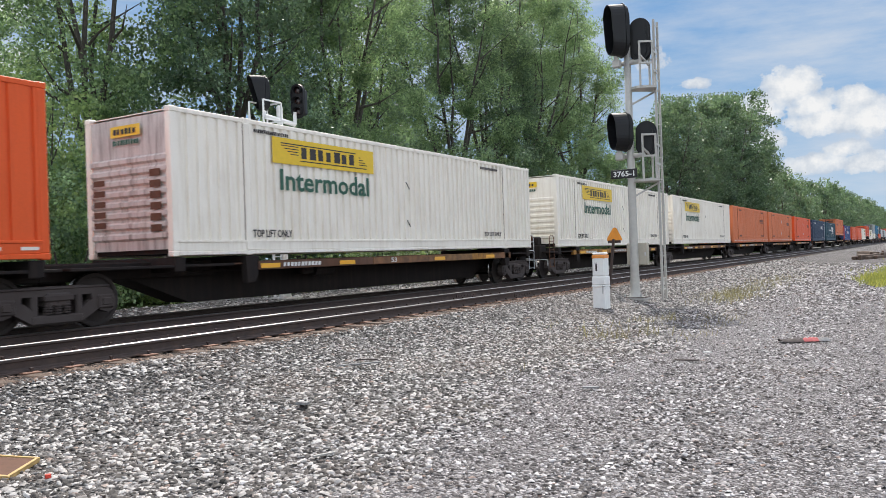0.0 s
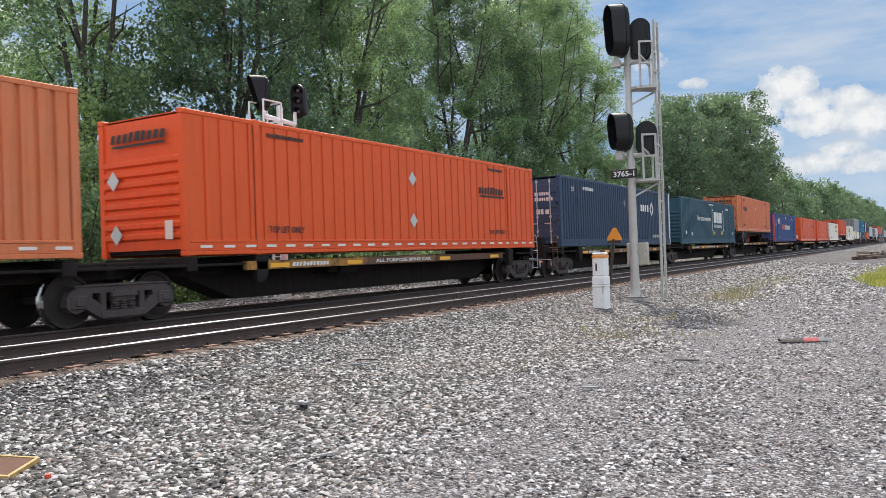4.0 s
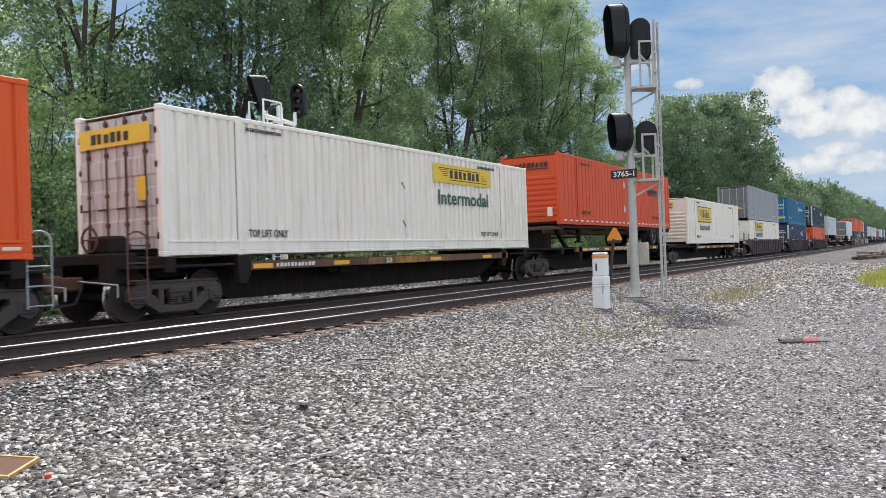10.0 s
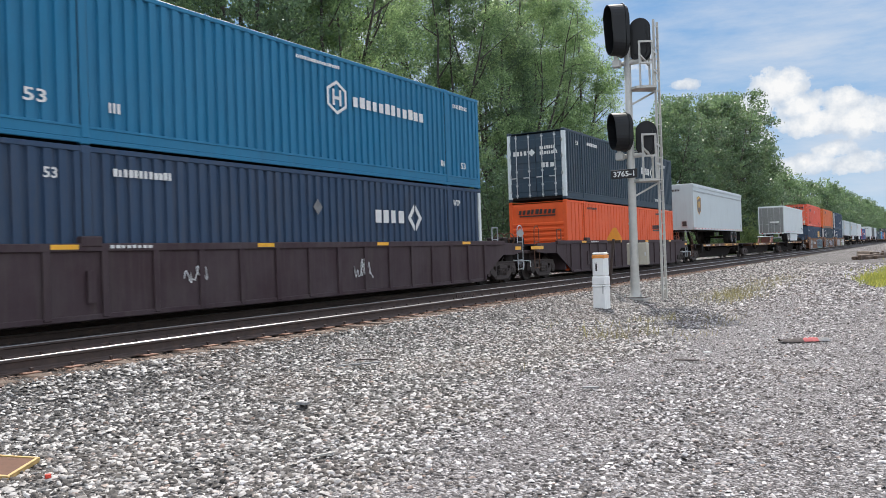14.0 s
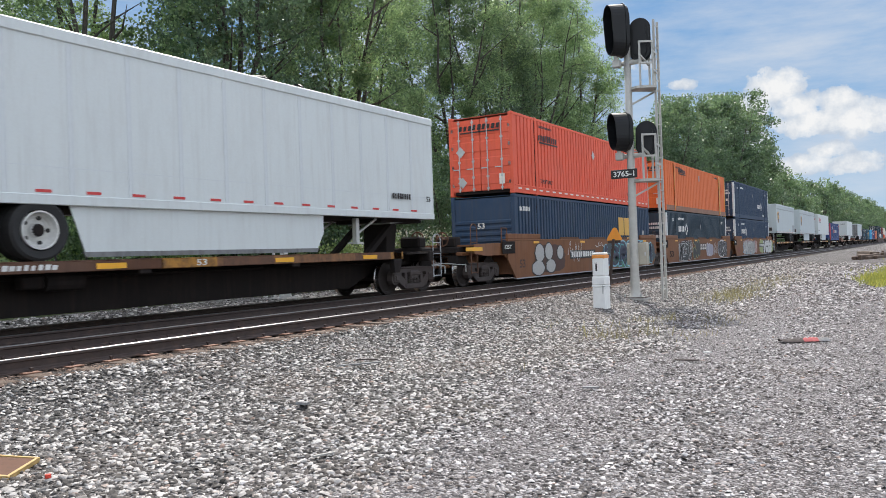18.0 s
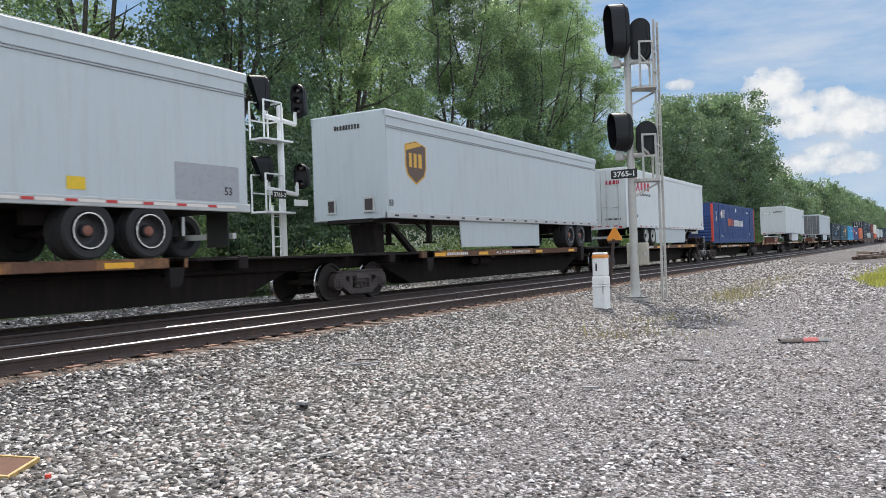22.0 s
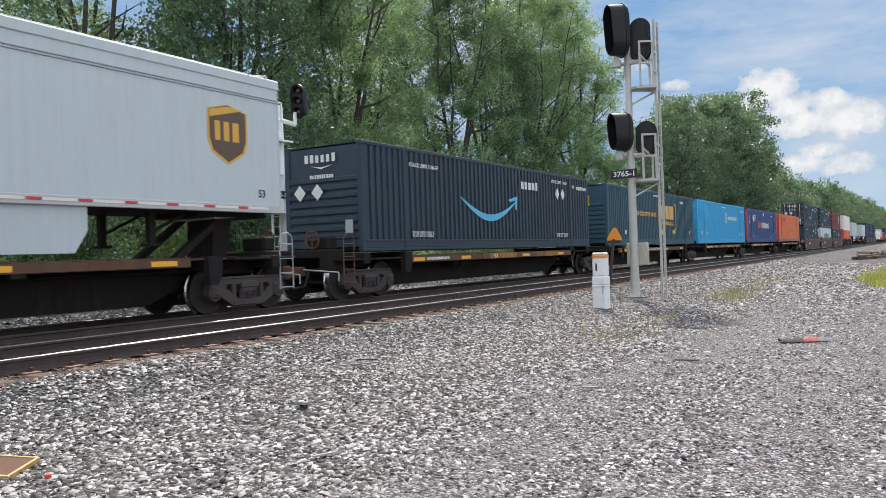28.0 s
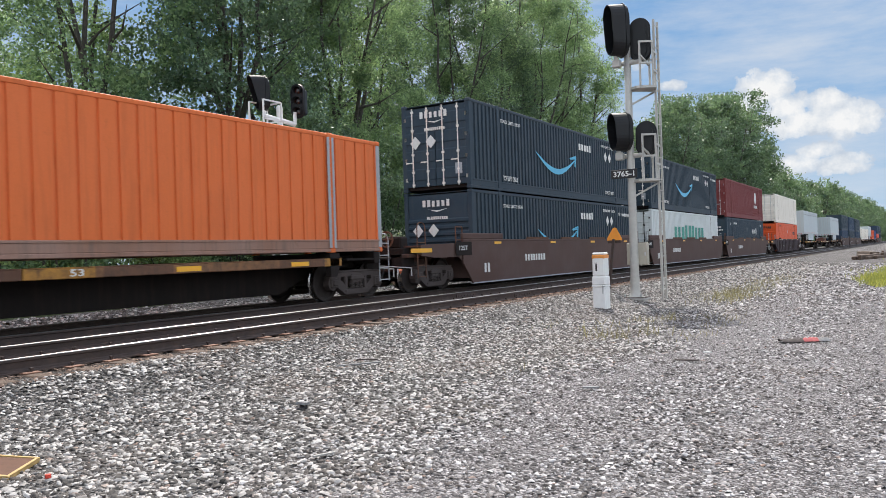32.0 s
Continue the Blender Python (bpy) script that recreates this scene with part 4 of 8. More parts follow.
        flat(th, "reflective_tape", [rect(x0 + 0.2 + w * i, zb + 0.07, x0 + 0.2 + w * (i + 0.28), zb + 0.12) for i in range(n)], REDMARK, off=0.004)
    elif marks == "rail":
        flat(th, "reflective_tape", [rect(x0 + 0.3 + w * i, zb + 0.05, x0 + 0.52 + w * i, zb + 0.11) for i in range(n)], REDMARK, off=0.004)
    else:
        flat(th, "reflective_tape", [rect(x0 + 0.3 + w * i, zb + 0.05, x0 + 0.5 + w * i, zb + 0.1) for i in range(n)], DARKTXT, off=0.004)
    return th


def running_gear(th, wx, rim):
    part("bogie_frame", Geo().box(min(wx) - 0.8, 0.62, 0.62, max(wx) + 0.8, 0.8, 0.92).box(min(wx) - 0.8, CW - 0.8, 0.62, max(wx) + 0.8, CW - 0.62, 0.92), UNDER, th)
    for x in wx:
        part("axle", Geo().cyl((x, 0.3, 0.505), (x, CW - 0.3, 0.505), 0.065, 10), UNDER, th)
        for w, s in wheel_pair(th, x, 0.505):
            flip = Matrix.Diagonal((1, -s, 1, 1)) if s > 0 else Matrix()
            part("rim", lambda: Geo().lathe((0, 0, 0), (0, 1, 0), [(0.05, -0.02), (0.29, -0.05), (0.318, -0.275), (0.318, -0.287), (0.292, -0.287), (0.275, -0.19), (0.235, -0.135), (0.19, -0.115), (0.125, -0.125), (0.115, -0.20), (0.095, -0.225), (0.04, -0.235)], 26), rim, w, key="rim_near",
                 at=None if s < 0 else Matrix.Diagonal((1, -1, 1, 1)), smooth=False, label="painted disc wheel" if rim is RIM else "dark disc wheel with a bright lip")
            if rim is RIM:
                for k in range(5):
                    a = 2 * math.pi * k / 5
                    part("hand_hole", lambda: Geo().cyl((0, -0.147, 0), (0, -0.12, 0), 0.036, 10), BLACK, w, at=flip @ Matrix.Translation((0.212 * math.cos(a), 0, 0.212 * math.sin(a))), key="hand_hole")
                part("hub", lambda: Geo().lathe((0, 0, 0), (0, 1, 0), [(0.02, -0.1), (0.1, -0.12), (0.118, -0.13), (0.112, -0.205), (0.08, -0.25), (0.02, -0.255)], 14), UNDER, w, at=flip, key="hub", label="greasy dark hub")
            else:
                part("hub", lambda: Geo().lathe((0, 0, 0), (0, 1, 0), [(0.02, -0.1), (0.1, -0.12), (0.118, -0.13), (0.09, -0.245), (0.05, -0.262), (0.02, -0.263)], 14), HITCHR, w, at=flip, key="hub_red", label="rusty hub cap")
            if rim is DRIM:
                part("rim_lip", lambda: Geo().ring((0, -0.287, 0), (0, 1, 0), 0.296, 0.318, 0.02, 28), CHROME, w, at=flip, key="rim_lip")


def chassis(rear):
    th = thing("container_chassis", "rusty black steel container chassis with two axles", "chassis", (0, 0, 0), "trailers on the train")
    zb = 0.9
    for y in (0.75, CW - 0.85):
        part("frame_rail", Geo().box(0.1, y, zb - 0.3, CL - 0.1, y + 0.1, zb - 0.06, 0.01), RUSTY, th)
    for x in (0.1, 2.2, 5.4, 8.6, 11.8, CL - 0.35):
        part("cross_member", Geo().box(x, 0.05, zb - 0.16, x + 0.2, CW - 0.05, zb - 0.03, 0.01), RUSTY, th)
    for m in (None, MIRROR):
        part("side_beam", Geo().box(0.1, 0.03, zb - 0.1, CL - 0.1, 0.09, zb - 0.004), UNDER, th, at=m)
    running_gear(th, (2.2, 3.45) if rear == "left" else (CL - 3.3, CL - 2.05), DRIM)
    lx, k = (CL - 3.4, 1) if rear == "left" else (3.4, -1)
    for y in (0.6, CW - 0.6):
        part("landing_leg", Geo().box(lx - 0.07, y - 0.07, 0.25, lx + 0.07, y + 0.07, zb - 0.1).box(lx - 0.15, y - 0.15, 0.2, lx + 0.15, y + 0.15, 0.26), UNDER, th)
    part("leg_brace", Geo().bar((lx, 0.6, 0.45), (lx, CW - 0.6, 0.45), 0.06).bar((lx, 0.6, 0.5), (lx + k * 1.2, 0.8, zb - 0.2), 0.05), UNDER, th)
    part("rear_bumper", Geo().box(0.1 if rear == "left" else CL - 0.2, 0.3, 0.35, 0.2 if rear == "left" else CL - 0.1, CW - 0.3, 0.47), RUSTY, th)
    part("mud_flap", Geo().box(1.35 if rear == "left" else CL - 1.35, 0.08, 0.12, 1.37 if rear == "left" else CL - 1.33, 0.7, zb - 0.1), BLACK, th)
    return th


# ---- railway cars ----
def side_frame_geo():
    """A cast frame: a deep arched top member, two slanting legs and rounded pedestal ends, with open windows between."""
    geo = Geo()
    y0, y1 = -0.09, 0.09
    geo.prism([(-1.10, 0.46), (-1.04, 0.58), (-0.88, 0.67), (-0.5, 0.70), (0.5, 0.70), (0.88, 0.67), (1.04, 0.58), (1.10, 0.46), (1.0, 0.50), (0.62, 0.54), (-0.62, 0.54), (-1.0, 0.50)], y0, y1, "y")
    for k in (-1, 1):
        geo.prism([(k * a, b) for a, b in ((1.10, 0.47), (1.11, 0.33), (1.04, 0.24), (0.94, 0.20), (0.80, 0.25), (0.64, 0.44), (0.62, 0.55), (1.0, 0.52))], y0, y1, "y")
        geo.prism([(k * a, b) for a, b in ((0.80, 0.30), (0.64, 0.45), (0.56, 0.42), (0.36, 0.23), (0.34, 0.08), (0.46, 0.10))], y0, y1, "y")
        geo.box(k * 0.40 - 0.06, y0, 0.20, k * 0.40 + 0.06, y1, 0.56, 0.02)
        geo.box(k * 0.89 - 0.16, y0 - 0.035, 0.27, k * 0.89 + 0.16, y0 + 0.02, 0.52, 0.04)
        geo.box(k * 0.89 - 0.08, y0 - 0.06, 0.33, k * 0.89 + 0.08, y0 - 0.03, 0.46, 0.02)
    geo.box(-0.47, y0 - 0.02, 0.07, 0.47, y1 + 0.02, 0.23, 0.03)
    geo.box(-0.98, y0 - 0.02, 0.645, 0.98, y1 + 0.02, 0.685, 0.015)
    return geo


def spring_geo():
    geo = Geo()
    for x in (-0.17, 0.0, 0.17):
        for k in range(5):
            geo.cyl((x, -0.02, 0.245 + 0.042 * k), (x, -0.02, 0.272 + 0.042 * k), 0.075, 8)
    geo.box(-0.27, -0.11, 0.45, 0.27, 0.06, 0.56, 0.02)
    return geo


def wheelset_geo():
    geo = Geo()
    prof = [(0.06, -0.09), (0.10, -0.08), (0.385, -0.03), (0.41, -0.065), (0.47, -0.065), (0.478, 0.045), (0.502, 0.055), (0.50, 0.08), (0.42, 0.08), (0.385, 0.03), (0.12, 0.05), (0.09, 0.07)]
    geo.lathe((0, -0.75, 0), (0, 1, 0), prof, 28)
    geo.lathe((0, 0.75, 0), (0, -1, 0), prof, 28)
    geo.cyl((0, -1.02, 0), (0, 1.02, 0), 0.075, 10)
    for y in (-1.10, 1.0):
        geo.cyl((0, y, 0), (0, y + 0.1, 0), 0.105, 12)
        for k in range(3):
            a = 2.094 * k
            geo.box(0.055 * math.cos(a) - 0.014, y - 0.016, 0.055 * math.sin(a) - 0.014, 0.055 * math.cos(a) + 0.014, y + 0.02, 0.055 * math.sin(a) + 0.014)
    return geo


def wheelset_mesh():
    """Grimy wheels whose treads and rims are worn bright."""
    me = mesh_of("wheelset", wheelset_geo(), WHEELM)
    me.materials.append(CHROME)
    for p in me.polygons:
        r = min(math.hypot(me.vertices[i].co.x, me.vertices[i].co.z) for i in p.vertices)
        if r > 0.46:
            p.material_index = 1
    SHAPES["wheelset", TRUCKM.name] = me


def truck(car, x, car_x):
    t = part("truck", lambda: Geo().box(-0.22, -1.12, 0.42, 0.22, 1.12, 0.66, 0.03).cyl((0, 0, 0.6), (0, 0, 0.78), 0.28, 14), TRUCKM, car, "grimy cast-steel railway truck", at=(x, CW / 2, 0), key="truck")
    for s in (-1, 1):
        part("side_frame", side_frame_geo, TRUCKM, t, at=(0, s * 1.0, 0.06), key="side_frame")
        part("spring_nest", spring_geo, TRUCKM, t, at=(0, s * 1.04, 0.06), key="springs")["kind"] = "stuff"
    if ("wheelset", TRUCKM.name) not in SHAPES:
        wheelset_mesh()
    for dx in (-0.89, 0.89):
        w = part("wheelset", wheelset_geo, TRUCKM, t, at=(dx, 0, 0.48), key="wheelset", label="two steel wheels on an axle")
        WHEELS.append((w, car_x + x + dx, (dx, 0, 0.48)))
    part("brake_beam", lambda: Geo().box(-0.3, -0.7, 0.3, -0.22, 0.7, 0.42).box(-0.3, -0.06, 0.33, 0.3, 0.06, 0.4).box(0.22, -0.7, 0.3, 0.3, 0.7, 0.42), UNDER, t, key="brake")
    return t


def coupler(car, x, k, wells=False):
    """The coupled end of a car: coupler, hose, cut lever, end box, brake wheel and climbing irons."""
    part("coupler", Geo().box(min(x, x + k * 0.75), CW / 2 - 0.10, 0.62, max(x, x + k * 0.75), CW / 2 + 0.10, 0.88, 0.03).box(x + k * 0.7 - 0.12, CW / 2 - 0.17, 0.58, x + k * 0.7 + 0.12, CW / 2 + 0.17, 0.92, 0.05), RUSTY, car)
    part("air_hose", Geo().bar((x + k * 0.2, CW / 2 - 0.35, 0.75), (x + k * 0.35, CW / 2 - 0.35, 0.40), 0.04).bar((x + k * 0.35, CW / 2 - 0.35, 0.40), (x + k * 0.75, CW / 2 - 0.3, 0.36), 0.04), BLACK, car)
    part("cut_lever", Geo().cyl((x + k * 0.12, 0.06, 0.72), (x + k * 0.12, CW / 2 - 0.1, 0.80), 0.016, 6).cyl((x + k * 0.12, 0.06, 0.72), (x + k * 0.12, 0.06, 0.50), 0.016, 6), GALV, car, "bare uncoupling lever")
    part("end_box", Geo().box(min(x, x - k * 0.62), 0.42, 0.70, max(x, x - k * 0.62), CW - 0.42, 1.30, 0.04).box(min(x - k * 0.1, x - k * 0.5), 0.55, 1.28, max(x - k * 0.1, x - k * 0.5), 1.25, 1.62, 0.05), UNDER, car, "dark equipment box at the car end")
    part("brake_wheel", Geo().ring((x + k * 0.03, 0.95, 1.55), (1, 0, 0), 0.20, 0.24, 0.03, 20).bar((x + k * 0.03, 0.95, 1.34), (x + k * 0.03, 0.95, 1.76), 0.025).bar((x + k * 0.03, 0.74, 1.55), (x + k * 0.03, 1.16, 1.55), 0.025)
         .cyl((x + k * 0.03, 0.95, 1.55), (x - k * 0.15, 0.95, 1.55), 0.03, 8), RUSTY, car)
    y = -0.02 if wells else 0.06
    top = 1.95 if wells else 1.62
    irons = Geo()
    for d in (0.10, 0.52):
        irons.cyl((x - k * d, y, 0.42), (x - k * d, y, top - 0.1), 0.016, 6)
    arc = [(x - k * (0.31 - 0.21 * math.cos(t)), y, top - 0.1 + 0.16 * math.sin(t)) for t in np.linspace(0, math.pi, 6)]
    for p, q in zip(arc, arc[1:]):
        irons.cyl(p, q, 0.016, 6)
    for z in (0.46, 0.78, 1.10, 1.42):
        irons.cyl((x - k * 0.10, y, z), (x - k * 0.52, y, z), 0.014, 6)
    part("end_ladder", irons, GREYP if int(abs(x) * 7) % 3 else RUSTY, car, "worn climbing irons with an arched top")


def spine_unit(a, la, ra, left, right, tint, hitch=None, seed=0, drop=0.0):
    """A spine-car unit from a to b (train metres); la, ra: ends of its load; left/right: 'S' shares a truck there, 'D' has its own; drop: how far the frame lies below the load's supports."""
    loose = hitch is not None
    x0, x1 = a
    n = x1 - x0
    car = thing("spine_car", "rust-brown steel spine car with yellow-brown side sills", "railway car", (0, 0, 0), "spine cars of the train")
    e0, e1 = 0.0, n
    u = la - x0
    # the sill's near-black colour includes the shade beneath the deck
    part("centre_sill", Geo().prism([(e0, 1.12 - drop), (e1, 1.12 - drop), (e1, 0.82), (e1 - 2.0, 0.78), (e1 - 3.4, 0.25), (e0 + 3.4, 0.25), (e0 + 2.0, 0.78), (e0, 0.82)], CW / 2 - 0.36, CW / 2 + 0.36, "y"), UNDER, car, "deep fish-bellied centre sill, blackened for shade under the deck")
    ys = ((0.0, 0.12), (CW - 0.12, CW))
    spans = [(u + 1.6, u + 9.2, tint), (u + 9.2, u + CL - 2.6, RUSTY)]
    if seed % 2:
        spans = [(u + 2.2, u + 6.4, RUSTY), (u + 6.4, u + CL - 1.7, tint)]
    for p, q, m in spans:
        for y0, y1 in ys:
            part("side_sill", Geo().box(p, y0, 0.985 - drop, q - 0.02, y1, 1.165 - drop, 0.012).box(p, y0 + 0.0, 1.165 - drop, q - 0.02, y1 + (0.02 if y0 < 1 else 0), 1.18 - drop), m, car, "weathered yellow-brown side sill" if m is tint else "")
    for y0, y1 in ((0.12, 0.78), (CW - 0.78, CW - 0.12)):
        part("runway", Geo().box(u + 1.6, y0, 1.12 - drop, u + CL - 1.6, y1, 1.155 - drop), RUSTY, car)
    for x in (u + 0.05, u + 1.9, u + 5.9, u + 10.0, u + 14.0, u + CL - 0.35):
        low = drop if u + 3 < x < u + 13 or loose else 0.0
        part("cross_arm", Geo().box(x, 0.02, 0.90, x + 0.26, CW - 0.02, 1.19 - low, 0.02), RUSTY if low else UNDER, car)
    for x in (u + 1.93, u + 14.03):
        part("hanger_bracket", Geo().prism([(x - 0.06, 1.18), (x + 0.32, 1.18), (x + 0.3, 0.80), (x + 0.2, 0.62), (x - 0.02, 0.62)], 0.0, 0.16, "y"), UNDER, car)
    for p, q in ((e0, u + 1.6), (u + CL - 1.6, e1)):
        part("end_sill", Geo().box(p, 0.72, 0.80, q, CW - 0.72, 1.13, 0.03).box(p + 0.15, 0.05, 1.10 - drop, q, CW - 0.05, 1.155 - drop, 0.01), UNDER, car)
    part("brake_cylinder", Geo().cyl((n * 0.36, 0.5, 0.82), (n * 0.36 + 0.7, 0.5, 0.82), 0.16, 14).box(n * 0.36 - 0.4, 0.42, 0.72, n * 0.36, 0.66, 0.95, 0.03), UNDER, car)
    part("brake_pipe", Geo().cyl((u + 0.6, 0.72, 0.9), (u + CL - 0.6, 0.72, 0.9), 0.03, 8), UNDER, car)
    flat(car, "marking", blocks(u + (11.0 if drop == 0.04 else 3.0), 1.035 - drop, u + (12.3 if drop == 0.04 else 4.3), 1.125 - drop, 11, 0.02, seed), WHITETXT, off=0.006)
    if seed % 2:
        word(car, "53", u + 7.2, 1.02 - drop, u + 7.46, 1.145 - drop, WHITETXT, off=0.006)
    else:
        word(car, "TWIN 28'-ALL PURPOSE SPINE CAR", u + 3.9, 1.02 - drop, u + 7.15, 1.135 - drop, WHITETXT, off=0.008) if drop == 0.04 else word(car, "ALL PURPOSE SPINE CAR", u + 6.2, 1.035 - drop, u + 8.9, 1.125 - drop, WHITETXT, off=0.006)
    flat(car, "reflective_tape", [rect(u + d, 1.02 - drop, u + d + 0.6, 1.12 - drop) for d in (2.3, 5.0, 9.4, 12.6)], AMBER, off=0.006)
    if hitch is not None:
        h, k, T = u + hitch[0], hitch[1], hitch[2]
        hm, hl = (HITCHR, "faded red trailer hitch stand") if T < 1.9 else (UNDER, "black trailer hitch stand")
        part("hitch_stand", Geo().prism([(h, T), (h + k * 0.5, T), (h + k * 0.35, 1.15 - drop), (h - k * 0.05, 1.15 - drop)], CW / 2 - 0.4, CW / 2 + 0.4, "y"), hm, car, hl)
        for y in (0.62, CW - 0.78):
            wedge = [(h + k * 0.05, T), (h - k * 1.1, 1.15 - drop), (h - k * 1.35, 1.15 - drop), (h - k * 0.1, T + 0.04)]
            if T < 1.9:
                wedge = [(h - k * 0.12, T + 0.03), (h + k * 0.45, T + 0.03), (h + k * 0.36, 1.15 - drop), (h - k * 1.3, 1.15 - drop)]
            part("hitch_strut", Geo().prism(wedge, y, y + (0.06 if T < 1.9 else 0.16), "y"), hm, car)
        part("hitch_plate", Geo().prism([(h - k * 0.3, T), (h + k * 0.65, T + 0.06), (h + k * 0.66, T + 0.1), (h - k * 0.3, T + 0.06)], 0.55, CW - 0.55, "y"), GREYP, car, "grey hitch head plate")
    if left == "S":
        truck(car, 0.0, x0)
    else:
        truck(car, 1.35, x0)
        coupler(car, 0.0, -1)
    if right == "D":
        truck(car, n - 1.35, x0)
        coupler(car, n, 1)
    MOVERS.append((car, x0, FACE_Y, RAIL_FAR))
    return car


def well_unit(a, la, left, right, mat, ribs, seed=0):
    x0, x1 = a
    n = x1 - x0
    car = thing("well_car", ("dark maroon ribbed steel double-stack well car" if ribs else "brown smooth-sided steel double-stack well car with graffiti"), "railway car", (0, 0, 0), "well cars of the train")
    u = la - x0
    w0, w1 = u - 0.35, u + CL + 0.35
    for y0, y1, k in ((-0.14, -0.02, 0), (CW + 0.02, CW + 0.14, 1)):
        ya, yb = (y0 + 0.05, y0 + 0.09)
        if ribs:
            part("side_wall", Geo().prism([(w0, 1.36), (w1, 1.36), (w1, 0.5), (w1 - 0.6, 0.18), (w0 + 0.6, 0.18), (w0, 0.5)], ya, yb, "y"), mat, car)
            part("top_chord", Geo().box(w0 - 1.0, y0, 1.32, w1 + 1.0, y1, 1.46, 0.012), mat, car)
            part("bottom_chord", Geo().box(w0 + 0.6, y0 + 0.02, 0.16, w1 - 0.6, y1, 0.26, 0.012), mat, car)
            for i in range(16):
                x = w0 + 0.35 + i * (w1 - w0 - 0.7 - 0.13) / 15
                part("rib", lambda: Geo().box(0, 0, 0.2, 0.13, 0.05, 1.34, 0.01), mat, car, at=(x, y0 + (0.0 if k == 0 else 0.07), 0), key="well_rib")
        else:
            part("side_wall", Geo().prism([(w0 - 0.5, 1.48), (w1 + 0.5, 1.48), (w1 + 0.5, 0.8), (w1 - 0.1, 0.14), (w0 + 0.1, 0.14), (w0 - 0.5, 0.8)], y0 + 0.03, yb, "y"), mat, car)
            part("top_chord", Geo().box(w0 - 0.5, y0 + 0.02, 1.46, w1 + 0.5, y1, 1.52, 0.012), mat, car)
            part("bottom_chord", Geo().box(w0 + 0.1, y0 + 0.02, 0.12, w1 - 0.1, y1, 0.16), GREYP, car)
            for p, q in ((w0 - 0.5, u + 1.9), (u + CL - 1.9, w1 + 0.5)):
                part("end_cap_plate", Geo().box(p, y0 + 0.03, 1.52, q, y1, 1.71, 0.02), mat, car, "raised brown end plate")
            if k == 0:
                for p in (3.8, 7.0, 10.1):
                    part("guide_plate", Geo().prism([(u + p, 1.52), (u + p + 2.0, 1.52), (u + p + 1.92, 1.60), (u + p + 0.08, 1.60)], y0 + 0.03, y0 + 0.07, "y"), RUSTY, car)
                part("end_panel", Geo().box(u - 1.3, y0 + 0.012, 1.02, u - 0.32, y0 + 0.028, 1.44, 0.006), UNDER, car, "black end panel with a small number")
                word(car, "125T", u - 1.12, 1.18, u - 0.6, 1.32, WHITETXT, off=0.132)
    part("well_floor", Geo().box(w0 + 0.3, 0.0, 0.18, w1 - 0.3, CW, 0.24), UNDER, car)
    for p, q, k in ((0.0, w0, -1), (n, w1, 1)):
        part("end_platform", Geo().box(min(p, q), 0.25, 1.0, max(p, q), CW - 0.25, 1.12, 0.02).box(min(p, q), 0.75, 0.62, max(p, q), CW - 0.75, 1.0, 0.03), mat, car)
        part("bulkhead", Geo().box(q - 0.05, -0.02, 0.3, q + 0.05, CW + 0.02, 1.3), mat, car)
        e = p - k * (0.25 if (right if k > 0 else left) == "D" else 0.9)
        part("end_skirt", Geo().prism([(q, 1.42), (e, 1.36), (e, 1.06), (q + (e - q) * 0.75, 0.98), (q + (e - q) * 0.25, 0.98), (q, 0.62)], -0.06, -0.02, "y").prism([(q, 1.42), (e, 1.36), (e, 1.06), (q, 0.9)], CW + 0.02, CW + 0.06, "y"), mat, car, "deep side plate over the truck")
        part("end_deck", Geo().box(min(e, q), -0.02, 1.30, max(e, q), CW + 0.02, 1.35), mat, car)
        flat(car, "reflective_tape", [rect(min(e + 0.1, e - 0.55), 1.14, max(e - 0.1, e + 0.55) if k < 0 else e - 0.1, 1.26)], AMBER, off=0.064)
        if ribs:
            part("platform_side", Geo().prism([(q, 1.35), (q + k * 1.0, 1.35), (q + k * 1.0, 1.0), (q + k * 0.1, 0.55), (q, 0.5)], -0.08, -0.03, "y"), mat, car)
        part("grab_iron", Geo().bar((q + k * 0.35, 0.0, 1.1), (q + k * 0.35, 0.0, 1.9), 0.03).bar((q + k * 0.75, 0.0, 1.1), (q + k * 0.75, 0.0, 1.9), 0.03).bar((q + k * 0.35, 0.0, 1.9), (q + k * 0.75, 0.0, 1.9), 0.03)
             .bar((q + k * 0.35, 0.0, 1.5), (q + k * 0.75, 0.0, 1.5), 0.03), GREYP if seed % 2 else RUSTY, car)
    flat(car, "reflective_tape", [rect(u + d, 1.36, u + d + 0.5, 1.44) for d in (1.2, 5.85, 10.15, 14.6)], AMBER, off=0.145 if ribs else 0.140)
    if ribs:
        part("tie_down_post", Geo().box(u + 1.75, -0.16, 1.4, u + 2.15, 0.0, 1.58, 0.02), mat, car)
        part("placard_bracket", Geo().box(u + 1.85, -0.15, 0.45, u + 2.0, -0.1, 1.0), mat, car)
        flat(car, "marking", blocks(u + 2.3, 1.37, u + 3.2, 1.43, 8, seed=seed), WHITETXT, off=0.145)
    if left == "S":
        truck(car, 0.0, x0)
    else:
        truck(car, 1.35, x0)
        coupler(car, 0.0, -1, True)
    if right == "D":
        truck(car, n - 1.35, x0)
        coupler(car, n, 1, True)
    MOVERS.append((car, x0, FACE_Y, RAIL_FAR))
    return car, u


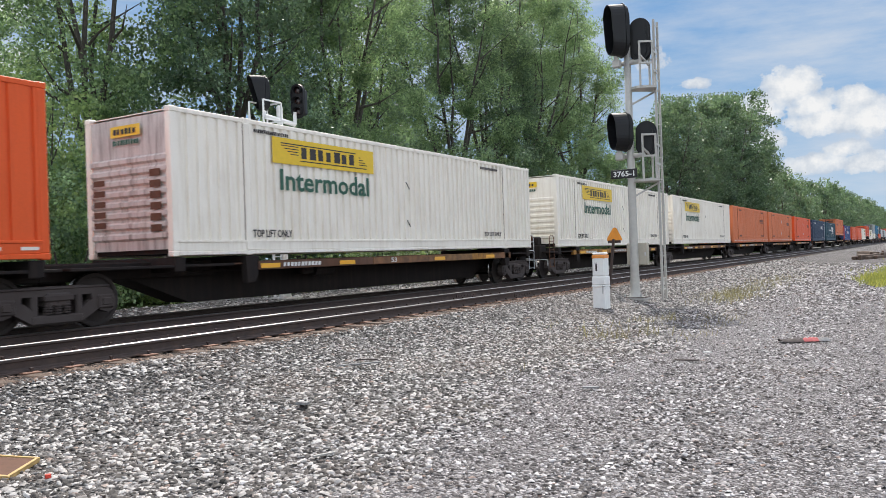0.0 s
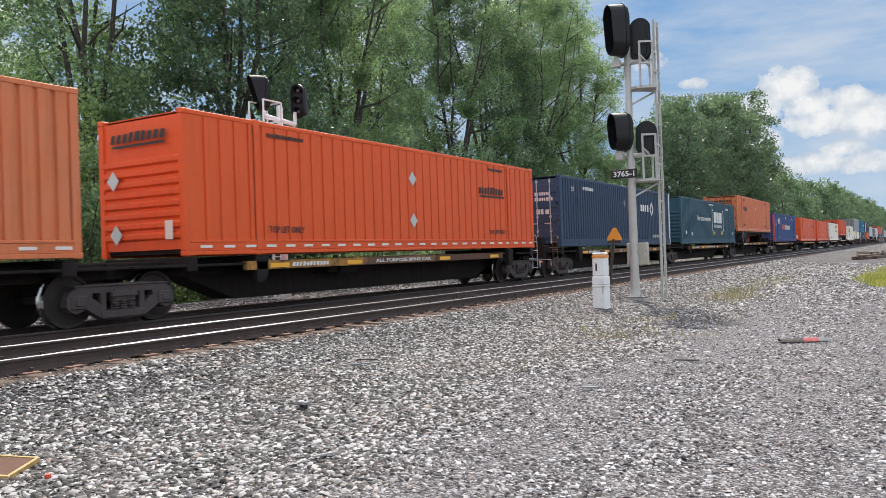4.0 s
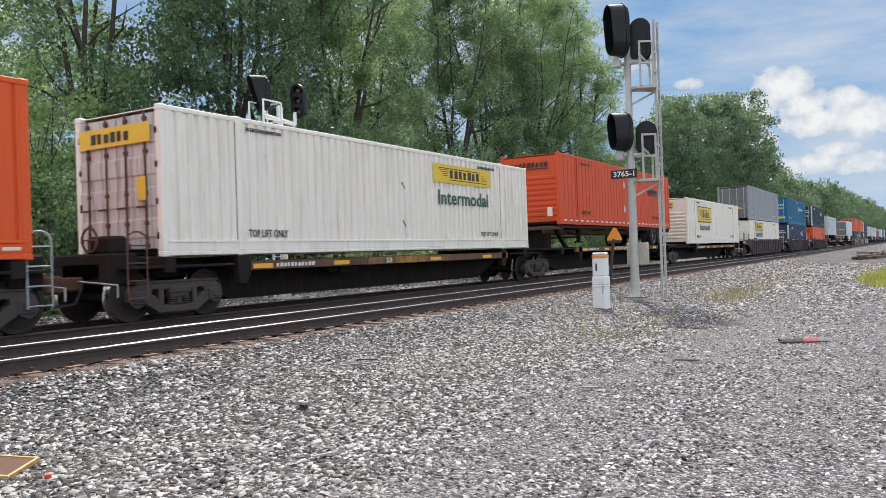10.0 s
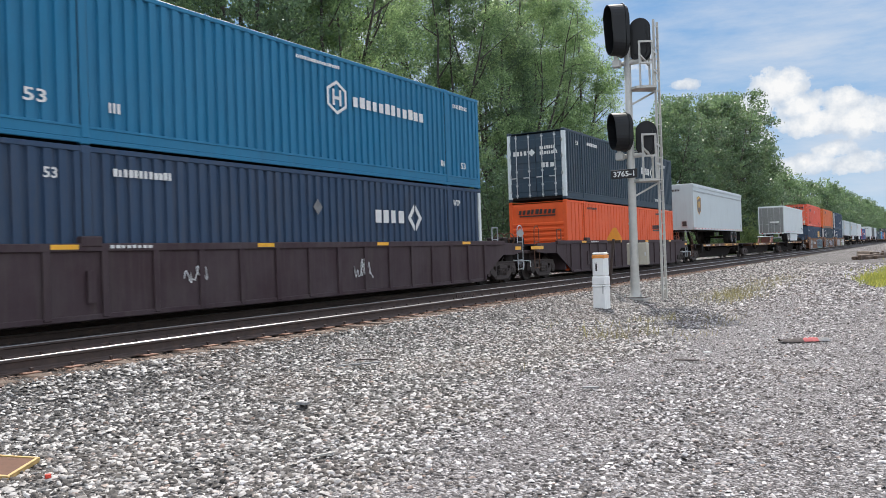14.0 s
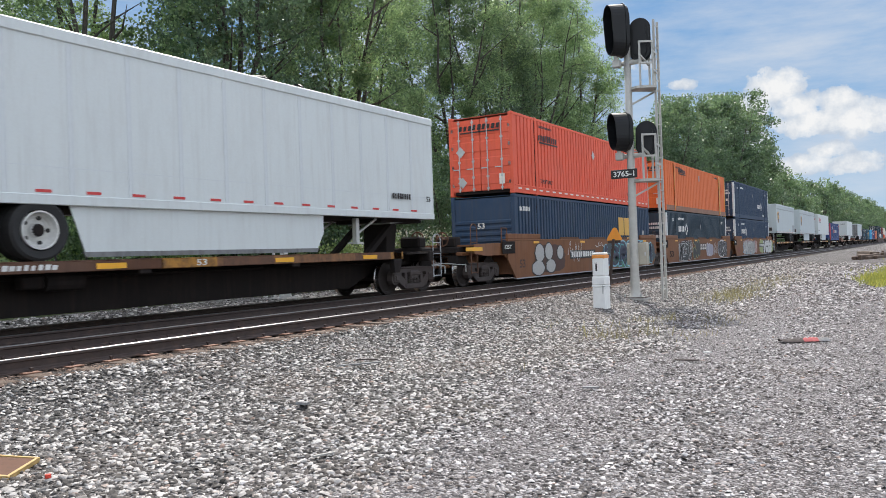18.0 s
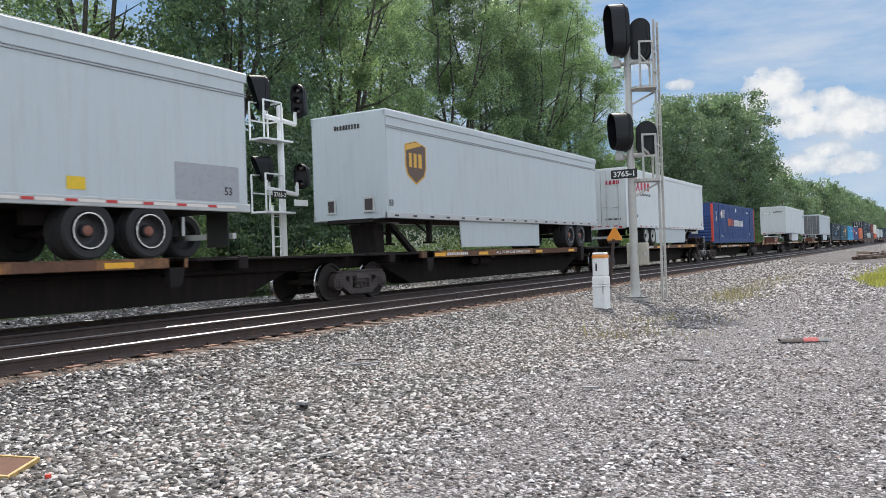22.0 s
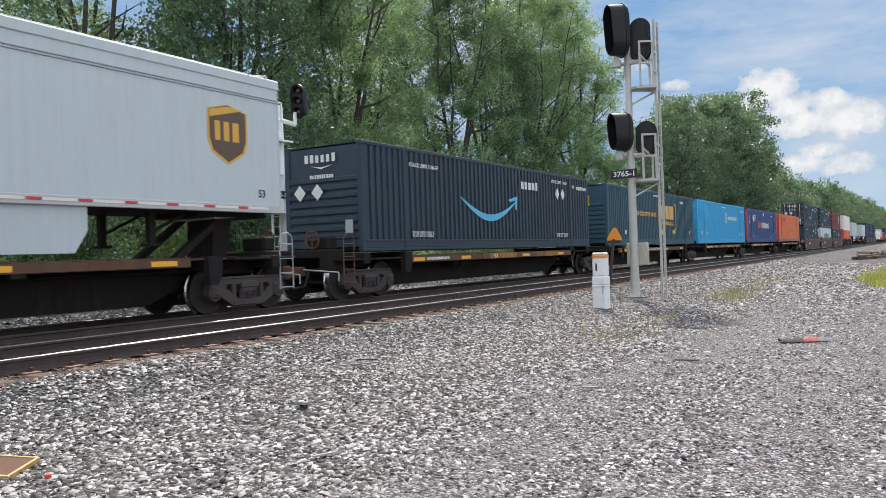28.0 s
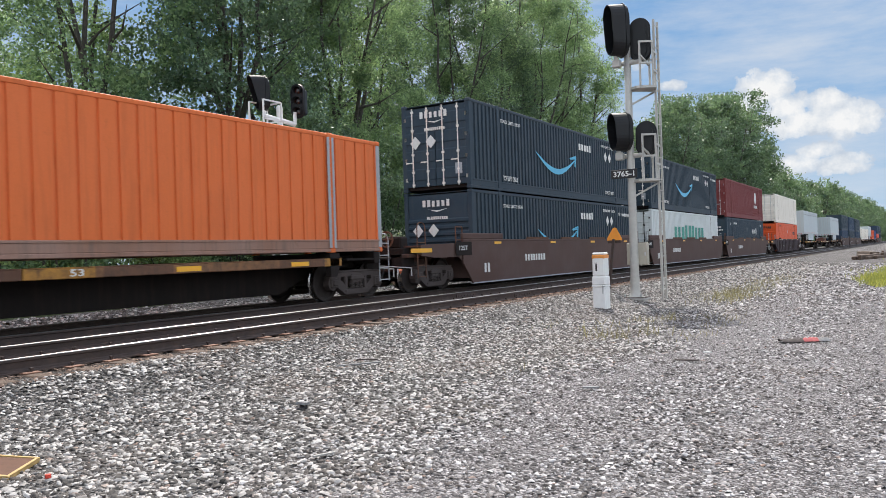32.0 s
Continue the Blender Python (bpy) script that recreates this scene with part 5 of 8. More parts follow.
FORMS = (((0.92, 0.86), (0.5, 0.98), (0.16, 0.78), (0.5, 0.52), (0.84, 0.3), (0.5, 0.06), (0.06, 0.16)), ((0.10, 0.98), (0.22, 0.5), (0.44, 0.05), (0.66, 0.5), (0.92, 0.98)),
         ((0.14, 0.02), (0.10, 0.5), (0.28, 0.94), (0.72, 0.9), (0.82, 0.6), (0.46, 0.44), (0.9, 0.04)), ((0.9, 0.9), (0.3, 0.92), (0.14, 0.5), (0.3, 0.08), (0.92, 0.12)),
         ((0.12, 0.04), (0.18, 0.96), (0.5, 0.4), (0.8, 0.96), (0.88, 0.04)), ((0.08, 0.92), (0.85, 0.9), (0.2, 0.1), (0.95, 0.08)), ((0.16, 0.98), (0.12, 0.3), (0.45, 0.05), (0.8, 0.25), (0.86, 0.98)))


def ribbon(pts, half, sub=4):
    """A band of even width along a smoothed line, as one outline."""
    p = [Vector(q) for q in pts]
    q = [p[0] * 2 - p[1]] + p + [p[-1] * 2 - p[-2]]
    line = []
    for i in range(1, len(q) - 2):
        for k in range(sub):
            t = k / sub
            line.append(0.5 * (2 * q[i] + (q[i + 1] - q[i - 1]) * t + (2 * q[i - 1] - 5 * q[i] + 4 * q[i + 1] - q[i + 2]) * t * t + (3 * q[i] - q[i - 1] - 3 * q[i + 1] + q[i + 2]) * t ** 3))
    line.append(p[-1])
    left, right = [], []
    for i, c in enumerate(line):
        d = (line[min(i + 1, len(line) - 1)] - line[max(i - 1, 0)]).normalized()
        e = c + d * half * (-0.8 if i == 0 else 0.8 if i == len(line) - 1 else 0)
        left.append((e.x - d.y * half, e.y + d.x * half))
        right.append((e.x + d.y * half, e.y - d.x * half))
    return left, right


def band(car, pts, half, mat, off, label="", sub=4):
    left, right = ribbon(pts, half, sub)
    n = len(left)
    geo = Geo().add([(x, y, 0.0) for x, y in left + right], [(i, n + i, n + i + 1, i + 1) for i in range(n - 1)])
    part("graffiti", geo, mat, car, label, at=face_m("s", off))


def graffiti(car, u0, v0, w, h, n, mats, seed, off=0.112, fat=0.15, rim=0.05, lean=0.0):
    """Sprayed bands like fat bent strokes: an outline, the fill on it, a thin inner line."""
    rng = random.Random(seed)
    off += 0.006
    step = w / n
    pick = list(range(len(FORMS)))
    rng.shuffle(pick)
    for i in range(n):
        form = FORMS[pick[i % len(FORMS)]]
        hh = h * rng.uniform(0.92, 1.0)
        pts = [(u0 + step * (i + 0.02 + 0.96 * x) + lean * y, v0 + fat + (hh - 2 * fat) * y + rng.uniform(-0.03, 0.03)) for x, y in form]
        o = off + 0.0007 * i
        band(car, pts, fat + rim, mats[0], o, "sprayed graffiti outline")
        band(car, pts, fat, mats[1], o + 0.006, "sprayed graffiti fill")
        if mats[2] is not None:
            band(car, [(x - fat * 0.45, y + fat * 0.3) for x, y in pts[:4]], fat * 0.16, mats[2], o + 0.011)


def bubbles(car, spots, mat, line, off=0.112):
    """Round sprayed shapes, each with a pale outline: (u, v, half width, half height)."""
    off += 0.006
    for k, (u, v, a, b) in enumerate(spots):
        ring = [(u + a * math.cos(0.449 * i) * (1 + 0.06 * math.sin(3 * i + k)), v + b * math.sin(0.449 * i)) for i in range(14)]
        o = off + 0.0008 * k
        flat(car, "graffiti", [ring], line, off=o, thick=0.001)
        flat(car, "graffiti", [[(u + (x - u) * 0.88, v + (y - v) * 0.88) for x, y in ring]], mat, off=o + 0.008, thick=0.001, label="round sprayed graffiti shape")


def patch(car, u0, v0, u1, v1, mat, seed, off=0.108):
    """A cloudy sprayed ground with a ragged edge."""
    off += 0.004
    rng = random.Random(seed)
    n = 30
    c = ((u0 + u1) / 2, (v0 + v1) / 2)
    ring = []
    for i in range(n):
        a = 2 * math.pi * i / n
        k = rng.uniform(0.88, 1.0) / max(abs(math.cos(a)), abs(math.sin(a))) ** 0.75
        ring.append((c[0] + (u1 - u0) / 2 * k * math.cos(a), c[1] + min(1.0, k) * (v1 - v0) / 2 * math.sin(a)))
    flat(car, "graffiti", [ring], mat, off=off, thick=0.001, label="faded sprayed paint patch")


def scrawl(car, u0, v0, w, h, n, mat, seed, off=0.118):
    """One thin wandering sprayed line."""
    rng = random.Random(seed)
    pts = [(u0, v0 + h * 0.4)] + [(u0 + w * (i + 1) / n + rng.uniform(-0.08, 0.08), v0 + h * rng.uniform(0, 1)) for i in range(n)]
    band(car, pts, 0.013, mat, off, "thin sprayed scrawl", 3)


# ---- the make-up of the train, from its head end ----
# slot: kind, place of the load's leading end at the start (metres along the track), coupling behind it
ORDER = [("c0", -8.49, "S"), ("c1", 10.14, "D"), ("c2", 28.86, "S"), ("c3", 46.12, "S"), ("c4", 63.54, "S"), ("c5", 80.72, "S"), ("c6", 99.07, "D"),
         ("c7", 117.81, "S"), ("c8", 136.58, "S"), ("h9", 154.0, "D"), ("c10", 172.74, "S"), ("c11", 193.54, "S"), ("c12", 212.18, "D"),
         ("c13", 230.88, "S"), ("h14", 250.13, "S"), ("c15", 270.44, "D"), ("m16", 291.68, "D"), ("m17", 315.16, "D"), ("m18", 338.62, "D"),
         ("t19", 359.89, "S"), ("e", 379.83, "S"), ("t20", 399.77, "D"), ("b21", 421.29, "S"), ("b22", 440.93, "S"), ("b23", 460.58, "D"),
         ("t24", 479.49, "S"), ("t25", 500.71, "S"), ("t26", 520.99, "D"), ("c27", 539.96, "S"), ("e", 557.82, "S"), ("t28", 575.68, "S"), ("e", 593.14, "S"),
         ("t29", 610.6, "D"), ("c30", 629.71, "S"), ("c31", 648.32, "S"), ("c32", 665.63, "S"), ("c33", 683.09, "S"), ("c34", 700.73, "D"),
         ("d35", 721.85, "S"), ("d36", 741.7, "S"), ("d37", 761.12, "D"), ("m38", 785.06, "D"), ("t39", 808.06, "S"), ("e", 825.9, "S"), ("t40", 843.66, "D"),
         ("d41", 866.5, "S"), ("d42", 886.2, "S"), ("d43", 905.9, "D"), ("c44", 928.0, "S"), ("c45", 945.6, "S"), ("t46", 963.4, "S"), ("c47", 981.2, "S"), ("c48", 999.0, "D"), ("d49", 1021.0, "S"), ("d50", 1040.7, "D")]


TRUCK_AT = {"c0": 7.9, "c2": 45.3, "c3": 63.3, "c4": 80.3, "c5": 97.8, "c7": 135.0, "c8": 152.6, "c10": 190.9, "c11": 209.6, "c13": 248.2, "h14": 267.6, "t19": 377.9, "et20": 397.2,
            "t24": 499.7, "t25": 518.5, "c27": 557.1, "et28": 574.45, "c30": 646.75, "c31": 664.6, "c32": 681.7, "c33": 699.6, "b21": 439.3, "b22": 459.0}


def load(th, s, z):
    MOVERS.append((th, s, FACE_Y, z))
    return th


Z_SPINE, Z_WELL, Z_UP, Z_TRAILER = RAIL_FAR + DECK, 0.76, 0.76 + CH + 0.02, 1.70


def cargo(kind, s):
    i = int(kind[1:]) if kind[1:] else -1
    white_c = "white corrugated steel container with a yellow logo panel"
    orange_c = "bright orange corrugated steel container with dark lettering"
    if i in (1, 2, 3, 13, 15):
        th = container("intermodal_container", {1: "white ribbed container with a rust-stained end and a yellow panel", 13: "dirty white container with rust-stained doors and a yellow panel"}.get(i, white_c),
                       WHITE, "fine", "door" if i == 13 else "end", end_mat=STAINED if i in (1, 13) else None, bar=RUSTY if i == 13 else None)
        if i == 13:
            jb(th, 9.7, 2.02, 3.6, 0.55, (9.95, 1.36, 13.1, 1.8), 2.2, end=False, border=False)
            flat(th, "logo_panel", [rect(0.22, 2.2, 2.36, 2.58)], YELLOW, "e", 0.05, "yellow logo panel across the doors")
            flat(th, "logo_mark", blocks(0.6, 2.28, 1.8, 2.48, 6, seed=2), DARKTXT, "e", 0.056)
            flat(th, "notice", [rect(1.95, 1.1, 2.2, 1.55)], YELLOW, "e", 0.05)
        elif i == 15:
            jb(th, 2.72, 1.46, 3.75, 0.92, (3.2, 0.88, 5.97, 1.28))
        else:
            jb(th, border=False)
            if i == 1:
                flat(th, "rust_stain", [rect(0.25, 0.62 + 0.215 * k, 0.62, 0.74 + 0.215 * k) for k in range(5)] + [rect(1.98, 0.5 + 0.215 * k, 2.3, 0.64 + 0.215 * k) for k in range(6)], RUSTY, "e", 0.012, "dark rust stains between the ribs")
        load(th, s, Z_SPINE)
    elif i in (0, 4, 5, 6, 11, 12):
        mat = {0: ORANGE, 4: PALEOR, 5: PALEOR, 6: ORANGE}.get(i, ORANGE)
        th = container("intermodal_container", orange_c if mat is ORANGE else "sun-faded orange corrugated steel container with dark lettering", mat, "wide" if mat is ORANGE else "broad", "end")
        sn(th, placards=0 if i == 4 else 2)
        load(th, s, Z_SPINE)
    elif i in (7,):
        th = container("intermodal_container", "dark navy corrugated steel container with white end posts", NAVY, "fine", "door", right_post=CLEANW)
        um(th, 10.95, 1.7, 1.55)
        load(th, s, Z_SPINE)
    elif i in (8, 31):
        th = container("intermodal_container", "dark green corrugated container with a bracketed logo", GREENP, "fine", "end")
        cs(th, wmat=WHITETXT if i == 8 else GOLD)
        load(th, s, Z_SPINE)
    elif i in (9, 14):
        c2 = chassis("left" if i == 9 else "right")
        load(c2, s, Z_TRAILER)
        mat = PALEOR if i == 9 else BRICKP
        th = container("intermodal_container", "faded orange container carried on a wheeled chassis", mat, "broad" if i == 9 else "wide", "door" if i == 9 else "end", bar=RUSTY)
        if i == 9:
            sn(th, 1, u0=2.55, v0=1.75, w=1.6)
        else:
            sn(th, 2)
        load(th, s, Z_TRAILER + 0.92)
    elif i in (10, 27, 33):
        th = container("intermodal_container", "royal blue corrugated container with red corner posts", BLUEP, "broad", "end", post=REDPOST)
        pc(th)
        load(th, s, Z_SPINE)
    elif i in (30,):
        th = container("intermodal_container", "blue-black corrugated container with a cyan arrow logo", TEALP, "fine", "end")
        az(th)
        load(th, s, Z_SPINE)
    elif i == 32:
        th = container("intermodal_container", "sky blue corrugated steel container with white logo", SKYP, "fine", "door")
        ch(th)
        load(th, s, Z_SPINE)
    elif i == 34:
        th = container("intermodal_container", "amber orange container with a grey seam near one end", HORANGE, "wide", "end", post=REDPOST, right_post=GREYP, rail=WORNOR)
        flat(th, "logo_mark", blocks(2.8, 2.26, 4.5, 2.46, 9, seed=3) + [rect(2.85, 2.16, 4.5, 2.21)], DARKTXT, off=0.01)
        flat(th, "repair_strip", [rect(13.95, 0.12, 14.05, 2.79), rect(14.13, 0.12, 14.21, 2.79), rect(1.86, 0.12, 1.94, 2.79)], GREYP, off=0.032, label="bare grey scuffed post edge")
        load(th, s, Z_SPINE)
    elif i == 16:
        a = load(container("intermodal_container", white_c, WHITE, "fine", "end"), s, Z_WELL)
        jb(a, 2.55, 2.05, 3.72, 0.58, (2.78, 1.44, 6.05, 1.92))
        b = load(container("intermodal_container", "plain grey corrugated container stacked on top", GREYP, "fine", "door", end_mat=DGREY), s, Z_UP)
        word(b, "53", 0.75, 0.9, 1.05, 1.1, WHITETXT, "e", 0.05)
        flat(b, "notice", [rect(1.6, 0.9, 1.9, 1.1)], AMBER, "e", 0.05)
        small_print(b, WHITETXT, [(12.3, 0.5, 1.2, 0.12), (1.0, 0.6, 0.4, 0.2)])
    elif i == 17:
        um(load(container("intermodal_container", "dark navy corrugated steel container with white end posts", NAVY, "fine", "end", right_post=CLEANW, post=CLEANW), s, Z_WELL))
        ch(load(container("intermodal_container", "azure blue corrugated container stacked on top", CHRP, "fine", "door"), s, Z_UP))
    elif i == 18:
        sn(load(container("intermodal_container", orange_c, ORANGE, "wide", "end"), s, Z_WELL), tp=False)
        um(load(container("intermodal_container", "dark slate corrugated container stacked on top", SLATE, "fine", "door", post=CLEANW, right_post=SLATE), s, Z_UP))
    elif i == 21:
        a = load(container("intermodal_container", "dark navy corrugated container with gold lettering", NAVY, "fine", "end"), s, Z_WELL)
        flat(a, "logo_mark", [rect(11.2, 1.45, 11.95, 2.3), rect(12.05, 1.45, 12.75, 2.3), rect(12.85, 1.45, 13.6, 2.3)] + blocks(11.35, 1.18, 13.5, 1.36, 10), GOLD, off=0.01)
        small_print(a, WHITETXT, [(0.4, 2.3, 0.9, 0.16)])
        word(a, "53", 14.9, 1.5, 15.15, 1.7, WHITETXT, off=0.01)
        word(a, "53", 1.1, 1.7, 1.4, 1.9, WHITETXT, "e", 0.03)
        b = load(container("intermodal_container", "red-orange corrugated container stacked on top", REDP, "broad", "door"), s, Z_UP)
        sn(b, 1, u0=2.2, v0=2.0, w=1.8)
    elif i == 22:
        um(load(container("intermodal_container", "dark slate corrugated steel container with white end posts", SLATE, "fine", "end", post=CLEANW), s, Z_WELL), 2.85, 1.66)
        b = load(container("intermodal_container", "amber orange corrugated container stacked on top", HORANGE, "wide", "door", right_post=GOLD, rail=WORNOR), s, Z_UP)
        sn(b, 0, u0=2.9, v0=2.25, w=1.65, text=False, tp=False)
        flat(b, "repair_strip", [rect(13.92, 0.12, 14.04, 2.79), rect(14.14, 0.12, 14.26, 2.79), rect(1.85, 0.12, 1.93, 2.79)], GOLD, off=0.032, label="worn yellow repair strip")
        flat(b, "patch", [rect(7.96, 2.1, 8.2, 2.46)], GREYP, off=0.012)
    elif i == 23:
        um(load(container("intermodal_container", "dark navy corrugated steel container with white end posts", NAVY, "fine", "end", post=CLEANW, right_post=CLEANW), s, Z_WELL), 2.85, 1.66, text=False)
        um(load(container("intermodal_container", "dark navy corrugated container stacked on top", NAVY, "fine", "door", post=CLEANW, right_post=CLEANW), s, Z_UP), 10.6, 1.0 + 0.0, end=True)
    elif i in (19, 24, 25, 29, 39, 40, 46):
        nose_left = i in (19, 24, 25)
        grime = DGREY if i == 29 else None
        th = trailer("pale grey dry van semi-trailer with a brown shield logo", UPSW, CL if i != 24 else 13.65, "right" if nose_left else "left", 0.0 if i != 24 else 2.5,
                     skirt=None if i in (19, 24) else ((4.0, 10.0) if nose_left else (5.2, 11.4)), wheels={19: (11.9, 13.3), 24: (9.85, 11.1), 25: (12.9, 14.1)}.get(i, (2.5, 3.8)),
                     rim=DRIM if i in (19, 24, 25, 29) else RIM, marks="both" if i in (19, 24, 29) else ("dots" if i == 25 else "red"), dark_end=grime)
        c = {19: 1.55, 24: 3.85, 25: 1.48}.get(i, 14.62)
        z = 1.85
        sh = [(-0.55, 1.0), (0, 1.15), (0.55, 1.0), (0.55, 0.3), (0.45, 0.0), (0, -0.28), (-0.45, 0.0), (-0.55, 0.3)]
        if i < 39:
            flat(th, "shield_logo", [[(c + a, z + 0.28 + b * 0.87) for a, b in sh]], GOLD, off=-0.024, label="gold-edged shield logo")
            flat(th, "shield_logo", [[(c + a * 0.9, z + 0.32 + b * 0.82) for a, b in sh]], SHIELD, off=-0.02, label="brown shield logo")
            flat(th, "shield_logo", [[(c - 0.49, z + 0.98), (c + 0.42, z + 1.20), (c, z + 1.24), (c - 0.49, z + 1.13)]], GOLD, off=-0.017)
            flat(th, "shield_logo", blocks(c - 0.36, z + 0.52, c + 0.36, z + 0.92, 3), GOLD, off=-0.016)
        word(th, "53", 0.1 if i == 25 else 15.45, 1.25, 0.3 if i == 25 else 15.65, 1.42, DARKTXT, off=-0.02)
        if i == 24:
            flat(th, "notice", [rect(11.95, 1.2, 12.3, 1.42)], YELLOW, off=-0.022, label="small yellow sticker")
            flat(th, "repair_patch", [rect(14.2, 1.12, 15.85, 1.85)], GREYP, off=-0.025, label="grey repair patch")
        if nose_left:
            small_print(th, DARKTXT, [(0.85, 3.42, 0.9, 0.13)], "e")
            th.children[-1].location.x += 2.5 if i == 24 else 0
        load(th, s, Z_TRAILER)
    elif i == 20:
        th = trailer("white panelled dry van semi-trailer with bright steel rear doors", CLEANW, rear="left", panels=14, dark_end=STEELDOOR, wheels=(2.75, 4.03), skirt=(4.6, 11.2), skirt_mat=CLEANW)
        flat(th, "notice", [rect(1.15, 2.05, 2.1, 2.22)], POSTW, "e", 0.03)
        small_print(th, DARKTXT, [(1.2, 2.08, 0.85, 0.1), (1.4, 1.85, 0.5, 0.1)], "e")
        small_print(th, DARKTXT, [(14.0, 1.45, 0.9, 0.15)])
        word(th, "53", 15.75, 1.42, 15.95, 1.58, DARKTXT, off=-0.02)
        load(th, s, Z_TRAILER)
    elif i == 26:
        th = trailer("white smooth-sided dry van semi-trailer with crimson lettering", CLEANW, rear="left", wheels=(3.24, 4.45), skirt=(5.0, 11.6), skirt_mat=UPSW, marks="rail")
        x = 1.6
        flat(th, "logo_mark", [[(x, 2.78), (x + 0.2, 2.78), (x + 0.85, 3.45), (x + 0.65, 3.45)], [(x + 0.05, 3.45), (x + 0.25, 3.45), (x + 0.75, 2.78), (x + 0.55, 2.78)]] + blocks(x + 0.85, 2.85, 4.1, 3.28, 3, 0.03), REDTXT, off=-0.02, label="crimson word-mark blocks")
        word(th, "LEASE", 2.4, 2.58, 4.2, 2.70, DARKTXT, off=-0.02)
        small_print(th, DARKTXT, [(0.8, 1.45, 1.0, 0.11)])
        word(th, "53", 15.52, 1.20, 15.80, 1.42, DARKTXT, off=-0.02)
        for a in (0.25, 1.45):
            flat(th, "logo_mark", blocks(a + 0.1, 3.05, a + 0.85, 3.25, 4, 0.02), REDTXT, "e", 0.03)
            small_print(th, DARKTXT, [(a + 0.05, 1.3, 0.8, 0.08)], "e")
        load(th, s, Z_TRAILER)
    elif i == 28:
        th = trailer("white panelled dry van semi-trailer with a roll-up rear", CLEANW, rear="left", panels=13, wheels=(3.0, 4.25), skirt=(4.8, 10.7), skirt_mat=CLEANW, roll=True, marks="dots")
        flat(th, "notice", [rect(0.28, 3.0, 1.0, 3.32)], TEALTXT, "e", 0.03)
        flat(th, "notice", [rect(0.31, 3.03, 0.97, 3.29)], POSTW, "e", 0.034)
        small_print(th, TEALTXT, [(0.36, 3.12, 0.55, 0.1)], "e")
        small_print(th, DARKTXT, [(1.35, 3.2, 0.95, 0.13)], "e")
        small_print(th, TEALTXT, [(14.2, 2.9, 1.0, 0.2), (14.2, 3.2, 1.0, 0.06)])
        load(th, s, Z_TRAILER)
    elif i == 35:
        az(load(container("intermodal_container", "blue-black corrugated container with a cyan arrow logo", TEALP, "fine", "end"), s, Z_WELL))
        az(load(container("intermodal_container", "blue-black corrugated container stacked on top", TEALP, "fine", "door", bar=REFL), s, Z_UP))
    elif i == 36:
        a = load(container("intermodal_container", "white corrugated container with teal lettering", CLEANW, "fine", "door", bar=BLACK), s, Z_WELL)
        flat(a, "logo_mark", blocks(4.5, 1.2, 12.0, 2.1, 9, seed=3), TEALTXT, off=0.01)
        az(load(container("intermodal_container", "blue-black corrugated container stacked on top", TEALP, "fine", "door", bar=REFL), s, Z_UP))
    elif i == 37:
        um(load(container("intermodal_container", "dark slate corrugated steel container", SLATE, "fine", "end"), s, Z_WELL))
        b = load(container("intermodal_container", "maroon corrugated container stacked on top", MAROON, "fine", "door"), s, Z_UP)
        flat(b, "logo_mark", [disc(12.3, 1.9, 0.5)] + blocks(11.6, 1.0, 13.2, 1.25, 6), WHITETXT, off=0.01)
    elif i == 38:
        sn(load(container("intermodal_container", orange_c, ORANGE, "wide", "end"), s, Z_WELL))
        load(container("intermodal_container", "off-white corrugated container stacked on top", WHITE, "fine", "door"), s, Z_UP)
    elif kind[0] == "d":
        lo, hi = {41: (NAVY, SLATE), 42: (SLATE, NAVY), 43: (NAVY, TEALP), 49: (REDP, NAVY), 50: (TEALP, SLATE)}[i]
        load(container("intermodal_container", "dark corrugated steel container", lo, "fine", "end"), s, Z_WELL)
        load(container("intermodal_container", "dark corrugated container stacked on top", hi, "fine", "end"), s, Z_UP)
    elif kind[0] == "c":
        load(container("intermodal_container", "corrugated steel container far down the train", {44: WHITE, 45: WHITE, 47: ORANGE, 48: BLUEP}[i], "fine", "end"), s, Z_SPINE)


